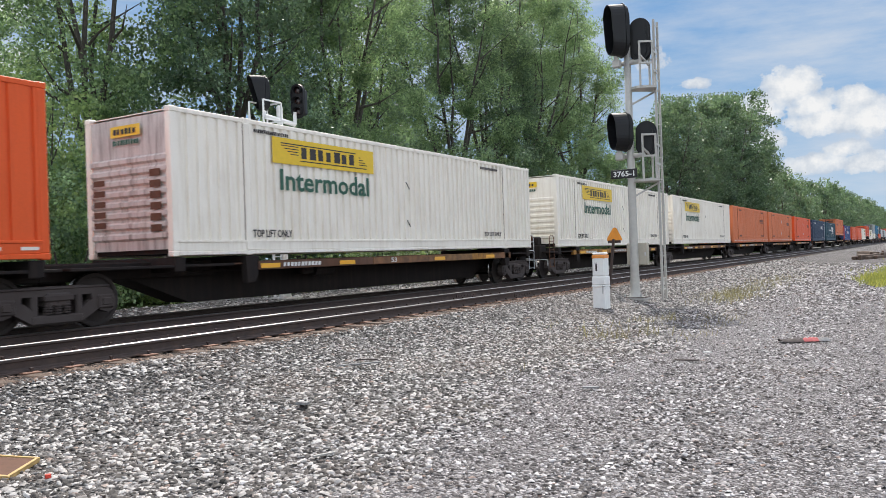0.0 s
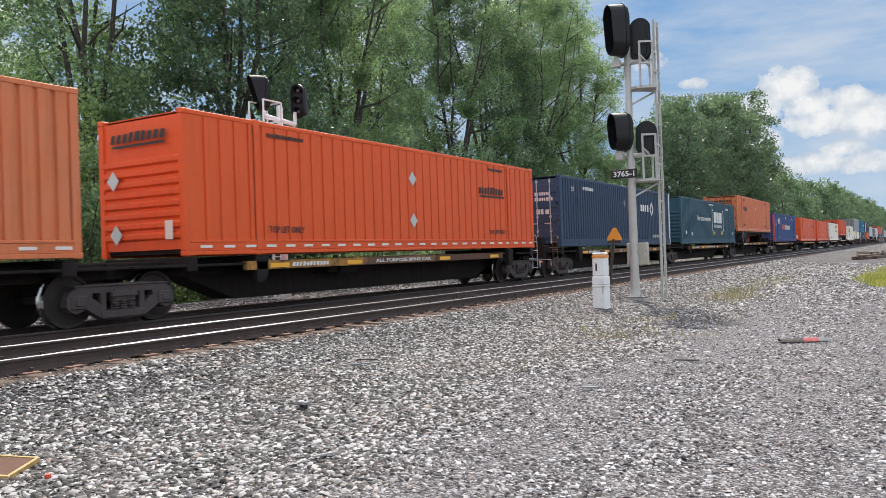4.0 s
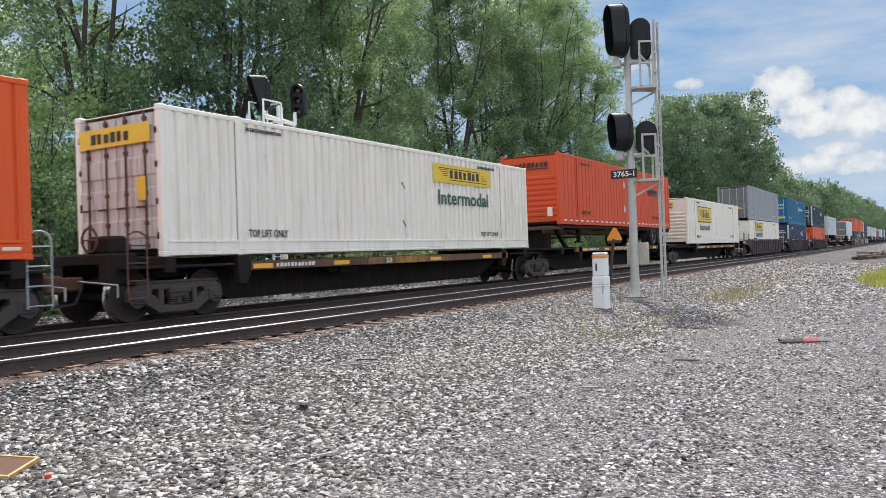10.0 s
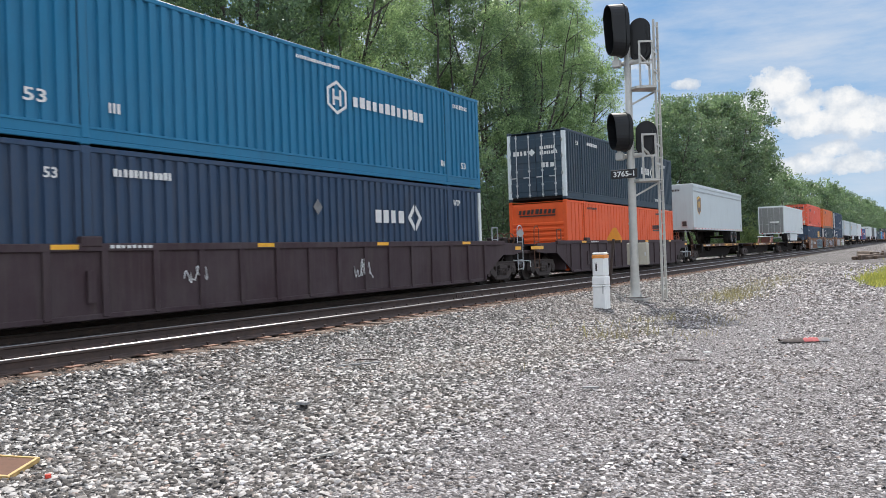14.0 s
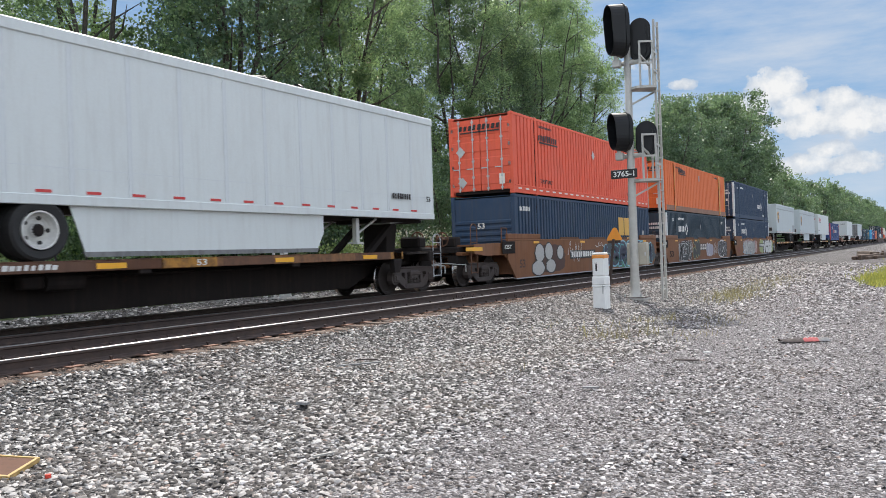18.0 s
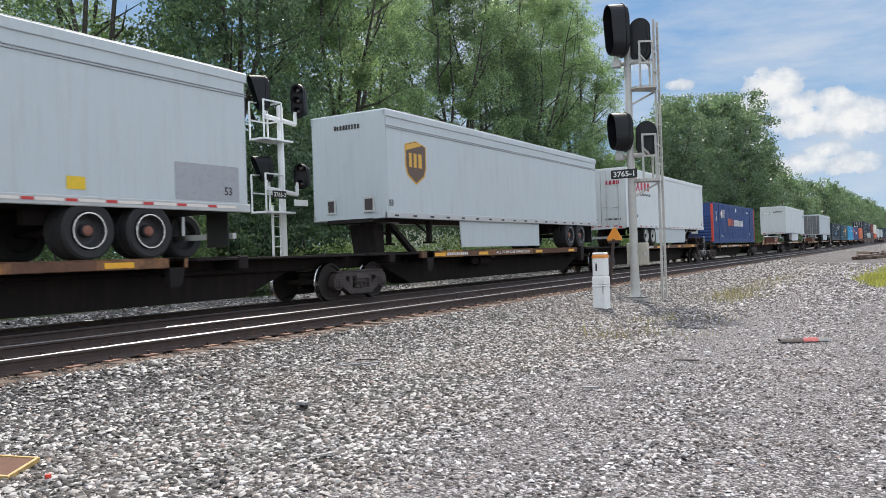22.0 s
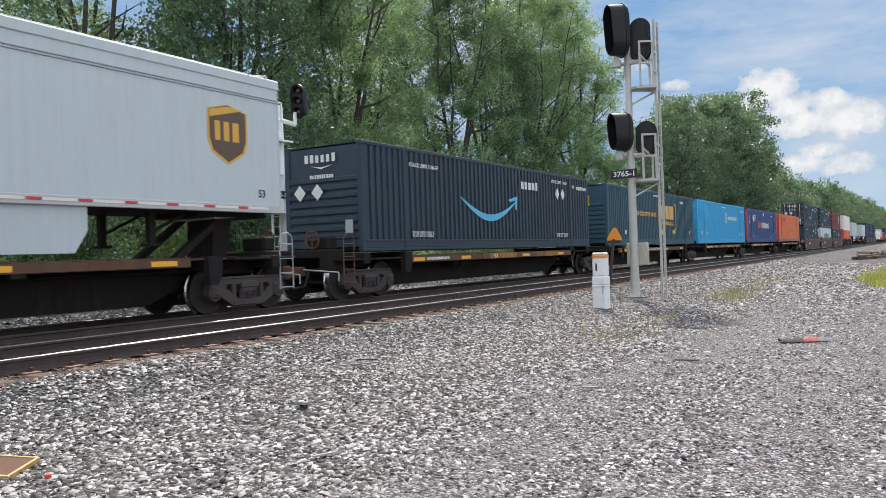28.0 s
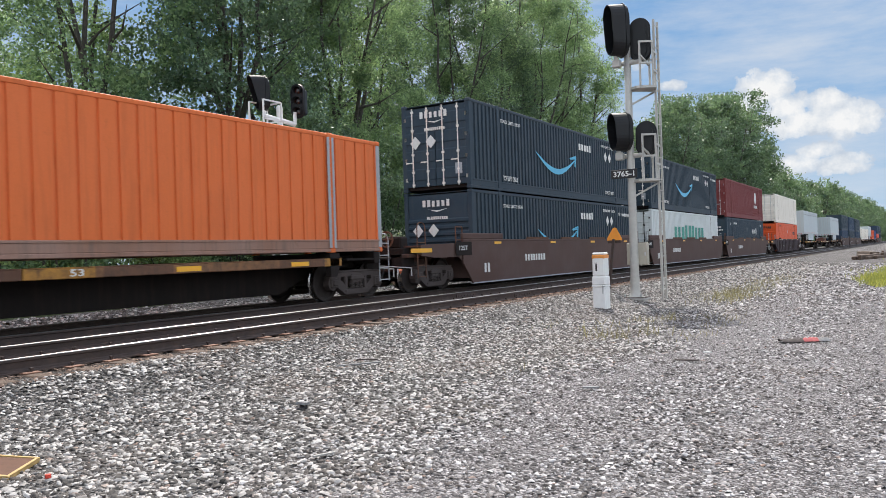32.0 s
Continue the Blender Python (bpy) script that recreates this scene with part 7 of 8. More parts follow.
def build_woods():
    rng = random.Random(5)
    near = [make_tree(11, 24.5, 5.0, 2.2, 250, 230, 0.128, LEAF_A, gap=0.16), make_tree(12, 26.5, 5.3, 2.6, 265, 230, 0.128, LEAF_A, gap=0.16), make_tree(13, 22.5, 4.8, 1.2, 290, 230, 0.128, LEAF_D, gap=0.02),
            make_tree(14, 25.0, 5.0, 7.6, 255, 210, 0.128, LEAF_A, gap=0.05)]
    mid = [make_tree(21, 22.5, 5.2, 1.0, 190, 80, 0.27, LEAF_D), make_tree(22, 24.0, 5.4, 1.0, 190, 80, 0.27, LEAF_D)]
    far = [make_tree(31, 23, 5.4, 0.8, 110, 40, 0.50, LEAF_D, crad=(1.2, 2.0), gap=-0.12), make_tree(32, 21, 5.2, 0.8, 105, 40, 0.50, LEAF_D, crad=(1.2, 2.0), gap=-0.12)]
    shrubs = [make_shrub(41, 4.4, 2.3, 46, 130, 0.105, LEAF_B), make_shrub(42, 3.0, 2.0, 42, 130, 0.10, LEAF_C), make_shrub(43, 6.2, 2.6, 60, 150, 0.105, LEAF_C), make_shrub(44, 6.8, 2.7, 64, 140, 0.11, LEAF_D)]
    used = set()

    def put(ob, x, y, s, rot):
        m = Matrix.Translation((x, y, ground_z(x, y))) @ Euler((0, 0, rot)).to_matrix().to_4x4()
        if ob.name not in used:
            used.add(ob.name)
            t = ob
            t.matrix_basis = m
        else:
            t = copy_thing(ob, m)
        t.scale = (s, s, s)
        return t

    # the near belt; one tree at its open end stands on a bare trunk, the next is dense down to the ground
    spots = [(20.8, 28.2, 3, 0.93), (27.6, 26.6, 2, 1.12), (31.8, 28.5, 0, 1.0), (36.0, 26.8, 1, 0.95), (41.0, 29.5, 0, 0.95), (49.5, 27.2, 1, 0.96), (55.5, 29.0, 2, 1.12),
             (61.0, 27.0, 0, 1.02), (67.0, 28.0, 1, 0.98), (72.5, 27.2, 0, 1.08), (78.0, 29.0, 1, 0.95), (52.0, 36.0, 5, 0.95)]
    for x, y, k, s in spots:
        put((near + mid)[k], x, y + 1.2, s, rng.uniform(0, 6.28))
    put(near[3], 26.2, 46.0, 0.64, 1.0)
    for x, y, s, rot in ((14.6, 25.6, 0.9, 0.4), (16.4, 25.0, 1.05, 2.2), (18.3, 26.2, 1.2, 3.9), (19.6, 24.2, 0.75, 5.0), (15.6, 27.5, 1.3, 1.3), (17.6, 28.0, 1.35, 0.2), (24.6, 25.4, 1.0, 2.9)):
        put(shrubs[2 if x < 24 else 3], x, y, s, rot)
    # beyond a notch the tops rise again and then sink towards the distance
    for x, k, top in ((91, 0, 15), (97, 1, 17.5), (103, 0, 20), (109, 1, 22), (115, 0, 23), (122, 1, 24), (129, 0, 24.5), (137, 1, 26.5), (145, 0, 28), (153, 1, 29.5), (161, 0, 30.5), (168, 1, 30), (178, 0, 20.5)):
        put(mid[k], x, 28 + rng.uniform(-1, 1.5), top / (22.5, 24.0)[k], rng.uniform(0, 6.28))
    x = 185.0
    while x < 1100:
        k = rng.randrange(2)
        top = float(np.interp(x, (184, 250, 300, 430, 650, 1000), (18.5, 19.5, 21.5, 24.5, 27.5, 29))) * rng.uniform(0.93, 1.06)
        put(far[k], x, 28.0 + rng.uniform(-2, 3), top / (23, 21)[k], rng.uniform(0, 6.28))
        x += rng.uniform(7.0, 10.0) * (1 + x / 420)
    for y0, y1, k in ((22.4, 24.0, 1.0), (25.5, 28.0, 1.3)):
        x = 11.0 + 4 * k
        while x < 150:
            pick = rng.choice((3, 3, 0)) if 22.5 < x < 60 else rng.randrange(3)
            s = rng.uniform(0.8, 1.2) * (1.0 if pick > 1 else k)
            if 20.5 < x < 23.0:
                s = min(s, 3.6 / (4.4, 3.0, 6.2, 6.8)[pick])
            put(shrubs[pick], x, rng.uniform(y0, y1), s, rng.uniform(0, 6.28))
            x += rng.uniform(2.4, 3.8) * (1 + x / 45)


build_woods()


# ================= signals and small things beside the track =================
def stadium(w, h, n=14):
    r = w / 2
    return [(r * math.cos(math.pi * i / n), h / 2 - r + r * math.sin(math.pi * i / n)) for i in range(n + 1)] + \
           [(-r * math.cos(math.pi * i / n), -h / 2 + r - r * math.sin(math.pi * i / n)) for i in range(n + 1)]


def signal_head(mast, x, y, z, w, h, k, lights, turn=0.0, hood=0.45, slant=0.65, deep_back=False):
    """A black signal head whose face looks along k * x."""
    m = Matrix.Translation((x, y, z)) @ Euler((0, 0, radians(turn))).to_matrix().to_4x4()
    head = part("signal_head", Geo().prism(stadium(w, h), -0.01, 0.02, "x"), SIGBLK, mast, "black oval signal target with hooded lights", at=m)
    back = Geo().prism(stadium(w * 0.86, h * 0.92), -k * 0.012, -k * 0.10, "x")
    if deep_back:
        back.box(min(-k * 0.09, -k * 0.46), -w * 0.36, -h * 0.36, max(-k * 0.09, -k * 0.46), w * 0.36, h * 0.38, 0.05)
    else:
        back.prism(stadium(w * 0.6, h * 0.75), -k * 0.10, -k * 0.16, "x")
    part("housing", back, SIGBLK, head)
    o, q = stadium(w * 0.98, h * 0.97), stadium(w * 0.92, h * 0.94)
    n = len(o)
    deep = [hood * (1 - slant + slant * (b / h + 0.5)) for a, b in o]
    v = [(k * 0.02, a, b) for a, b in o] + [(k * d, a * 0.9, b * 0.94 + 0.01 * h) for (a, b), d in zip(o, deep)] + [(k * d, a * 0.9, b * 0.94 + 0.01 * h) for (a, b), d in zip(q, deep)] + [(k * 0.02, a, b) for a, b in q]
    part("shroud", Geo().add(v, [(r * n + i, r * n + (i + 1) % n, (r + 1) * n + (i + 1) % n, (r + 1) * n + i) for r in range(3) for i in range(n)]), SIGBLK, head, "deep black hood round the lights")
    for i in range(lights):
        zz = h * (0.30 - 0.60 * i / max(1, lights - 1)) if lights > 1 else 0
        geo = Geo()
        n, r = 14, 0.15
        v = []
        for j in range(n + 1):
            a = -0.7 + (math.pi + 1.4) * j / n
            for d, rr in ((0.02, r), (0.2, r * 0.96)):
                v.append((k * d, rr * math.cos(a), zz + rr * math.sin(a)))
                v.append((k * d, (rr - 0.012) * math.cos(a), zz + (rr - 0.012) * math.sin(a)))
        f = []
        for j in range(n):
            o = 4 * j
            f += [(o, o + 4, o + 6, o + 2), (o + 1, o + 3, o + 7, o + 5), (o + 2, o + 6, o + 7, o + 3)]
        part("hood", geo.add(v, f), SIGBLK, head, "black light hood")
        part("lens", Geo().lathe((k * 0.02, 0, zz), (k, 0, 0), [(0.11, 0), (0.10, 0.015), (0.05, 0.03), (0.01, 0.034)], 14), LENS, head, "unlit dark lens")
    return head


def ladder(mast, x, y, z0, z1, w=0.36, along="y", name="ladder", mat=None):
    mat = mat or MASTM
    dx, dy = (0, w / 2) if along == "y" else (w / 2, 0)
    lad = part(name, Geo().bar((x - dx, y - dy, z0), (x - dx, y - dy, z1), 0.06).bar((x + dx, y + dy, z0), (x + dx, y + dy, z1), 0.06), mat, mast, "pale metal ladder")
    z = z0 + 0.3
    while z < z1 - 0.1:
        part("rung", lambda: Geo().cyl((-dx, -dy, 0), (dx, dy, 0), 0.014, 6), mat, lad, at=(x, y, z), key="rung" + along + str(w))
        z += 0.32


def cage(mast, x0, y0, z0, x1, y1, z1, mat):
    rods = [((a, b, z0), (a, b, z1)) for a, b in ((x0, y0), (x1, y0), (x1, y1), (x0, y1))]
    for z in (z1, (z0 + z1) / 2):
        rods += [((x0, y0, z), (x1, y0, z)), ((x0, y1, z), (x1, y1, z)), ((x1, y0, z), (x1, y1, z))]
    for p, q in rods:
        part("guard_rail", Geo().bar(p, q, 0.045), mat, mast)


def near_signal():
    bx, by, bz = 22.43, 7.04, 0.12
    m = thing("signal_mast", "pale metal railway signal mast with four black heads", "signal", (bx, by, bz))
    part("foundation", Geo().box(-0.36, -0.36, -0.35, 0.36, 0.36, 0.03, 0.03), CONCRETE, m)
    part("mast", Geo().lathe((0, 0, 0), (0, 0, 1), [(0.27, 0.03), (0.27, 0.06), (0.15, 0.09), (0.135, 0.3), (0.125, 0.8), (0.11, 3.6), (0.095, 7.4)], 18), MASTM, m, "round tapered mast", smooth=True)
    for i in range(4):
        a = math.pi / 4 + i * math.pi / 2
        part("bolt", lambda: Geo().cyl((0, 0, 0.02), (0, 0, 0.14), 0.025, 6), GALV, m, at=(0.42 * 0.8 * math.cos(a), 0.42 * 0.8 * math.sin(a), 0), key="anchor")
    signal_head(m, -0.13, 0.10, 7.78, 0.84, 1.58, -1, 3, -52, 0.44, 0.2)
    signal_head(m, 0.18, -0.34, 7.50, 0.60, 1.30, 1, 3, 12, 0.2, 0.1)
    signal_head(m, -0.13, 0.10, 4.84, 0.84, 1.16, -1, 2, -52, 0.44, 0.2)
    signal_head(m, 0.20, -0.42, 4.62, 0.60, 1.05, 1, 2, 12, 0.2, 0.1)
    for z in (6.85, 4.15):
        part("head_bracket", Geo().cyl((0, -0.42, z), (0, 0.34, z), 0.07, 10).cyl((-0.18, 0.28, z), (-0.18, 0.28, z + 0.3), 0.06, 10).box(-0.25, 0.16, z - 0.12, -0.05, 0.38, z + 0.10, 0.02), MASTM, m, "pipe bracket")
    lx, ly = 0.52, -0.70
    ladder(m, lx, ly, -0.05, 8.08, 0.38, "x")
    for z in (6.05, 3.38):
        part("platform", Geo().prism([(-0.22, -0.30), (0.1, 0.12), (lx + 0.2, ly + 0.1), (0.02, -0.82)], z, z + 0.07, "z").bar((0, 0, z - 0.45), (lx, ly, z), 0.05), MASTM, m, "small metal platform")
        p, q = (-0.16, -0.41), (0.03, -0.73)
        for a, b in (((*p, z), (*p, z + 1.36)), ((*q, z), (*q, z + 1.36)), ((*p, z + 1.33), (*q, z + 1.33)), ((*p, z + 0.72), (*q, z + 0.72)), ((*q, z + 1.05), (lx, ly, z + 1.05)),
                     ((*q, z + 0.5), (lx, ly, z + 0.5)), ((0.3, -0.55, z), (0.3, -0.55, z + 1.1)), ((*p, z + 0.95), (0.3, -0.55, z + 0.7))):
            part("guard_rail", Geo().bar(a, b, 0.05), MASTM, m)
        part("ladder_stay", Geo().bar((0.05, 0, z + 0.9), (lx, ly, z + 0.9), 0.04), MASTM, m)
    part("number_plate", Geo().box(-0.16, -0.22, 3.5, -0.13, 0.56, 3.76, 0.01), BLACK, m, "black signal number plate")
    ob = new("lettering", letters("3765-1", 1, WHITETXT))
    ob.parent = m
    ob.matrix_basis = Matrix.Translation((-0.166, 0.48, 3.55)) @ Matrix(((0, 0, -1, 0), (-1, 0, 0, 0), (0, 1, 0, 0), (0, 0, 0, 1))) @ Matrix.Diagonal((0.62, 0.16, 1, 1))
    box = part("junction_box", Geo().box(0.06, -0.36, 0.98, 0.30, 0.24, 1.62, 0.02), BOXG, m, "beige equipment box behind the mast")
    part("latch", Geo().box(0.05, -0.33, 1.24, 0.06, -0.29, 1.34), GALV, box)
    part("anchor_frame", Geo().box(-0.34, -0.34, 0.03, 0.34, 0.34, 0.055, 0.01), RAILM, m, "dark rusted base plate")


def far_signal():
    bx, by, bz = 19.1, 17.5, 0.33
    m = thing("signal_mast", "pale metal signal mast beyond the train with four black heads", "signal", (bx, by, bz))
    part("foundation", Geo().box(-0.4, -0.4, -0.4, 0.4, 0.4, 0.05, 0.03), CONCRETE, m)
    part("mast", Geo().lathe((0, 0, 0), (0, 0, 1), [(0.22, 0.03), (0.14, 0.3), (0.115, 2.0), (0.10, 6.2), (0.06, 6.24)], 16), MASTW, m, "round metal mast", smooth=True)
    signal_head(m, -0.60, 0.10, 6.55, 0.50, 1.18, -1, 3, -28, 0.5)
    signal_head(m, 0.62, -0.25, 6.45, 0.50, 1.15, -1, 3, 22, 0.12, 0.65, True)
    signal_head(m, -0.55, 0.10, 4.15, 0.50, 0.86, -1, 2, -28, 0.5)
    signal_head(m, 0.66, -0.25, 3.98, 0.50, 0.86, -1, 2, 22, 0.12, 0.65, True)
    for z in (5.72, 3.42):
        part("head_bracket", Geo().cyl((-0.65, 0.05, z + 0.12), (0.5, -0.2, z - 0.05), 0.075, 10).cyl((0.5, -0.2, z - 0.05), (0.5, -0.2, z + 0.35), 0.06, 10).cyl((-0.65, 0.05, z + 0.1), (-0.65, 0.05, z + 0.4), 0.06, 10), MASTW, m, "pipe bracket")
        cage(m, -1.0, -0.25, z - 0.62, -0.2, 0.35, z + 0.55, MASTW)
        part("platform", Geo().box(-1.02, -0.28, z - 0.68, 0.3, 0.38, z - 0.62), MASTW, m)
    ladder(m, -0.35, -0.05, 0.1, 3.0, 0.36, "x", mat=MASTW)
    part("number_plate", Geo().box(-0.75, -0.32, 3.2, -0.15, -0.29, 3.44), BLACK, m, "black signal number plate")
    ob = new("lettering", letters("3765-2", 1, WHITETXT))
    ob.parent = m
    ob.matrix_basis = Matrix.Translation((-0.72, -0.325, 3.25)) @ SIDE @ Matrix.Diagonal((0.54, 0.14, 1, 1))
    part("side_plate", Geo().box(0.25, -0.3, 3.0, 0.9, -0.26, 3.2), MASTW, m)


near_signal()
far_signal()


def pedestal():
    p = thing("cable_pedestal", "white plastic cable marker post with an orange band", "marker post", (18.9, 6.80, 0.05))
    part("lower_shell", Geo().box(-0.175, -0.175, -0.2, 0.175, 0.175, 0.62, 0.035), POSTW, p)
    part("upper_shell", Geo().box(-0.165, -0.165, 0.86, 0.165, 0.165, 1.36, 0.035), POSTW, p)
    part("middle_shell", Geo().box(-0.18, -0.18, 0.64, 0.18, 0.18, 0.87, 0.03), POSTW, p)
    part("band", Geo().box(-0.169, -0.169, 1.30, 0.169, 0.169, 1.40, 0.02), POSTO, p, "orange band")
    part("cap", Geo().box(-0.16, -0.16, 1.40, 0.16, 0.16, 1.46, 0.03), POSTW, p)
    part("collar", Geo().box(-0.183, -0.183, 0.60, 0.183, 0.183, 0.645, 0.01), POSTW, p)
    part("sticker", Geo().box(-0.169, 0.03, 1.0, -0.165, 0.075, 1.17).box(-0.169, 0.03, 1.19, -0.165, 0.09, 1.205), DARKTXT, p)
    part("hasp", Geo().box(-0.195, -0.12, 0.44, -0.178, -0.09, 0.64).box(-0.195, -0.16, 0.60, -0.178, -0.09, 0.63), GALV, p)


def triangle_sign():
    t = thing("triangle_sign", "orange triangular marker sign on a leaning dark pole", "sign", (22.9, 7.9, 0.38))
    part("pole", Geo().bar((0, 0.12, -0.3), (0.0, -0.10, 1.50), 0.07), RAILM, t, "dark leaning pole")
    part("backing", Geo().prism([(0.10, 1.38), (-0.30, 1.38), (-0.30, 1.46), (0.10, 1.46)], 0.05, 0.06, "x"), RAILM, t)
    part("plate", Geo().prism([(0.12, 1.45), (-0.34, 1.45), (-0.33, 1.52), (-0.18, 1.82), (-0.13, 1.85), (-0.06, 1.82), (0.12, 1.53)], 0.06, 0.075, "x"), ORSIGN, t, "faded orange triangle plate")


def debris():
    d = thing("rag", "crumpled red and grey rag lying on gravel", "debris", (13.7, 1.57, 0.02))
    rng = random.Random(9)
    for mat, x0, x1 in ((TRUCKM, -0.40, -0.05), (RAGRED, -0.06, 0.18), (DGREY, 0.17, 0.36)):
        v, f = [], []
        for i in range(9):
            for j in range(5):
                s = x0 + (x1 - x0) * i / 8
                v.append((0.516 * s + 0.857 * (j - 2) * 0.05, -0.857 * s + 0.516 * (j - 2) * 0.05, (0.02 + 0.035 * rng.random()) * (1 if 0 < j < 4 else 0) + 0.004))
        f = [(i * 5 + j, (i + 1) * 5 + j, (i + 1) * 5 + j + 1, i * 5 + j + 1) for i in range(8) for j in range(4)]
        part("cloth", Geo().add(v, f), mat, d, "red cloth" if mat is RAGRED else "grey cloth", smooth=True)
    b = thing("wooden_board", "broken wooden board with a yellow edge lying on gravel", "board", Matrix.Translation((3.45, 6.15, 0.07)) @ Euler((0.05, 0.1, radians(-58))).to_matrix().to_4x4())
    part("plank", Geo().box(-0.75, -0.30, 0, 0.20, 0.12, 0.03, 0.006), RUSTY, b)
    part("edge_strip", Geo().box(-0.75, -0.33, 0.0, 0.225, -0.30, 0.04, 0.004).box(0.20, -0.30, 0.0, 0.225, 0.12, 0.038).box(-0.75, 0.12, 0.0, 0.225, 0.14, 0.038), EDGEY, b, "yellow-painted edge")
    s = thing("metal_strip", "bent dark grey metal strip lying on ballast", "debris", Matrix.Translation((8.55, 6.55, 0.13)) @ Euler((0, 0, radians(-48))).to_matrix().to_4x4())
    part("strip", Geo().prism([(-0.3, 0), (0.3, 0.02), (0.32, 0.035), (-0.3, 0.015)], -0.03, 0.03, "y"), DGREY, s)


def scraps():
    c = thing("bottle_cap", "small red plastic cap lying on ballast", "debris", (3.42, 5.50, 0.06))
    part("cap", Geo().cyl((0, 0, 0), (0, 0, 0.025), 0.022, 12), REDPOST, c)
    s = thing("flat_slab", "dark flat slab of stone on the ballast", "stone", Matrix.Translation((6.35, 5.62, 0.06)) @ Euler((0.05, 0.12, 0.6)).to_matrix().to_4x4())
    part("slab", Geo().prism([(-0.13, -0.05), (0.02, -0.07), (0.14, -0.02), (0.1, 0.06), (-0.06, 0.07)], 0.0, 0.025, "z"), DGREY, s)
    for x, y, l, rot, mat, lab in ((11.68, 2.64, 0.16, 0.9, POSTW, "crumpled white paper scrap on the gravel"), (10.81, 2.72, 0.36, -0.9, TRUCKM, "dark splinter of wood on the gravel"),
                                   (8.35, 3.17, 0.22, -0.7, DGREY, "flat grey shard of stone on the gravel"), (8.97, 6.72, 0.3, -0.8, TRUCKM, "dark bent bark strip on the ballast")):
        m = thing("scrap", lab, "debris", Matrix.Translation((x, y, ground_z(x, y) + 0.035)) @ Euler((0.05, 0.06, rot)).to_matrix().to_4x4())
        part("piece", Geo().prism([(-l / 2, -0.02), (l * 0.2, -0.035), (l / 2, -0.005), (l * 0.3, 0.03), (-l * 0.4, 0.025)], 0.0, 0.016, "z"), mat, m)
    w = thing("wood_sliver", "grey wooden sliver lying in the yard", "debris", Matrix.Translation((4.85, 4.1, 0.03)) @ Euler((0, 0.05, -0.2)).to_matrix().to_4x4())
    part("sliver", Geo().prism([(-0.1, 0), (0.1, 0.0), (0.12, 0.012), (-0.1, 0.014)], -0.012, 0.012, "y"), CONCRETE, w)


scraps()


def fallen_post():
    rng = random.Random(4)
    for i, (x, y, l, rot) in enumerate(((78, 3.3, 9, 6), (84, 2.4, 8, -3), (90, 3.6, 10, 10), (96, 2.2, 7, 2), (74, 2.9, 6, -12))):
        t = thing("stacked_ties", "old dark timbers lying in the yard", "timber", Matrix.Translation((x, y, 0.0)) @ Euler((0, 0, radians(rot))).to_matrix().to_4x4(), "timbers lying in the yard")
        for j in range(3):
            part("timber", Geo().box(-l / 2 + rng.uniform(-1, 1), j * 0.4, 0.0, l / 2, j * 0.4 + 0.25, 0.25 + 0.2 * rng.random(), 0.02), TIEM, t)


pedestal()
triangle_sign()
debris()
fallen_post()


def blades(name, label, spots, mat, h, w, seed, kind="stuff", lift=0.0):
    rng = np.random.default_rng(seed)
    vs = []
    for x, y, rx, ry, n in spots:
        p = np.stack([rng.normal(x, rx, n), rng.normal(y, ry, n)], 1)
        for q in p:
            z = ground_z(q[0], q[1]) + lift * rng.uniform(0.55, 1.2)
            a = rng.uniform(0, 6.28)
            hh = h * rng.uniform(0.5, 1.2)
            lx, ly = rng.normal(0, 0.35, 2) * hh
            dx, dy = math.cos(a) * w, math.sin(a) * w
            vs += [(q[0] - dx, q[1] - dy, z), (q[0] + dx, q[1] + dy, z), (q[0] + lx * 0.6 + dx * 0.6, q[1] + ly * 0.6 + dy * 0.6, z + hh * 0.6), (q[0] + lx, q[1] + ly, z + hh)]
    ob = new(name, quads_mesh(name, np.array(vs), mat))
    return tagged(ob, label, "plants", kind=kind)


blades("grass", "yellow-green grass patch at the yard's edge", [(33.0, 1.0, 1.2, 0.22, 2500), (36.5, 0.85, 2.0, 0.45, 4500), (45, -0.2, 4.0, 0.9, 4500), (60, -2.0, 7.0, 1.4, 4000)], GRASSM, 0.2, 0.02, 3)
blades("weeds", "sparse green weeds growing through the gravel", [(23.6, 4.4, 0.9, 0.25, 260), (14.0, 3.4, 0.5, 0.25, 26), (16.0, 3.7, 0.4, 0.3, 40), (12.8, 4.8, 0.3, 0.2, 14), (14.5, 6.4, 0.3, 0.2, 18), (17.5, 3.6, 0.5, 0.3, 40), (9.3, 4.4, 0.15, 0.1, 9)], DRYM, 0.13, 0.006, 4)
blades("dry_weeds", "dry brown weeds on the ballast shoulder", [(25.5, 4.9, 1.6, 0.4, 420), (33, 5.0, 3.0, 0.5, 380), (13.5, 4.7, 0.25, 0.2, 40), (14.2, 4.2, 0.3, 0.2, 30), (16.2, 4.9, 0.2, 0.15, 30), (17.0, 4.6, 0.2, 0.15, 26), (15.2, 5.2, 0.8, 0.3, 30)], DRYM, 0.2, 0.008, 5)
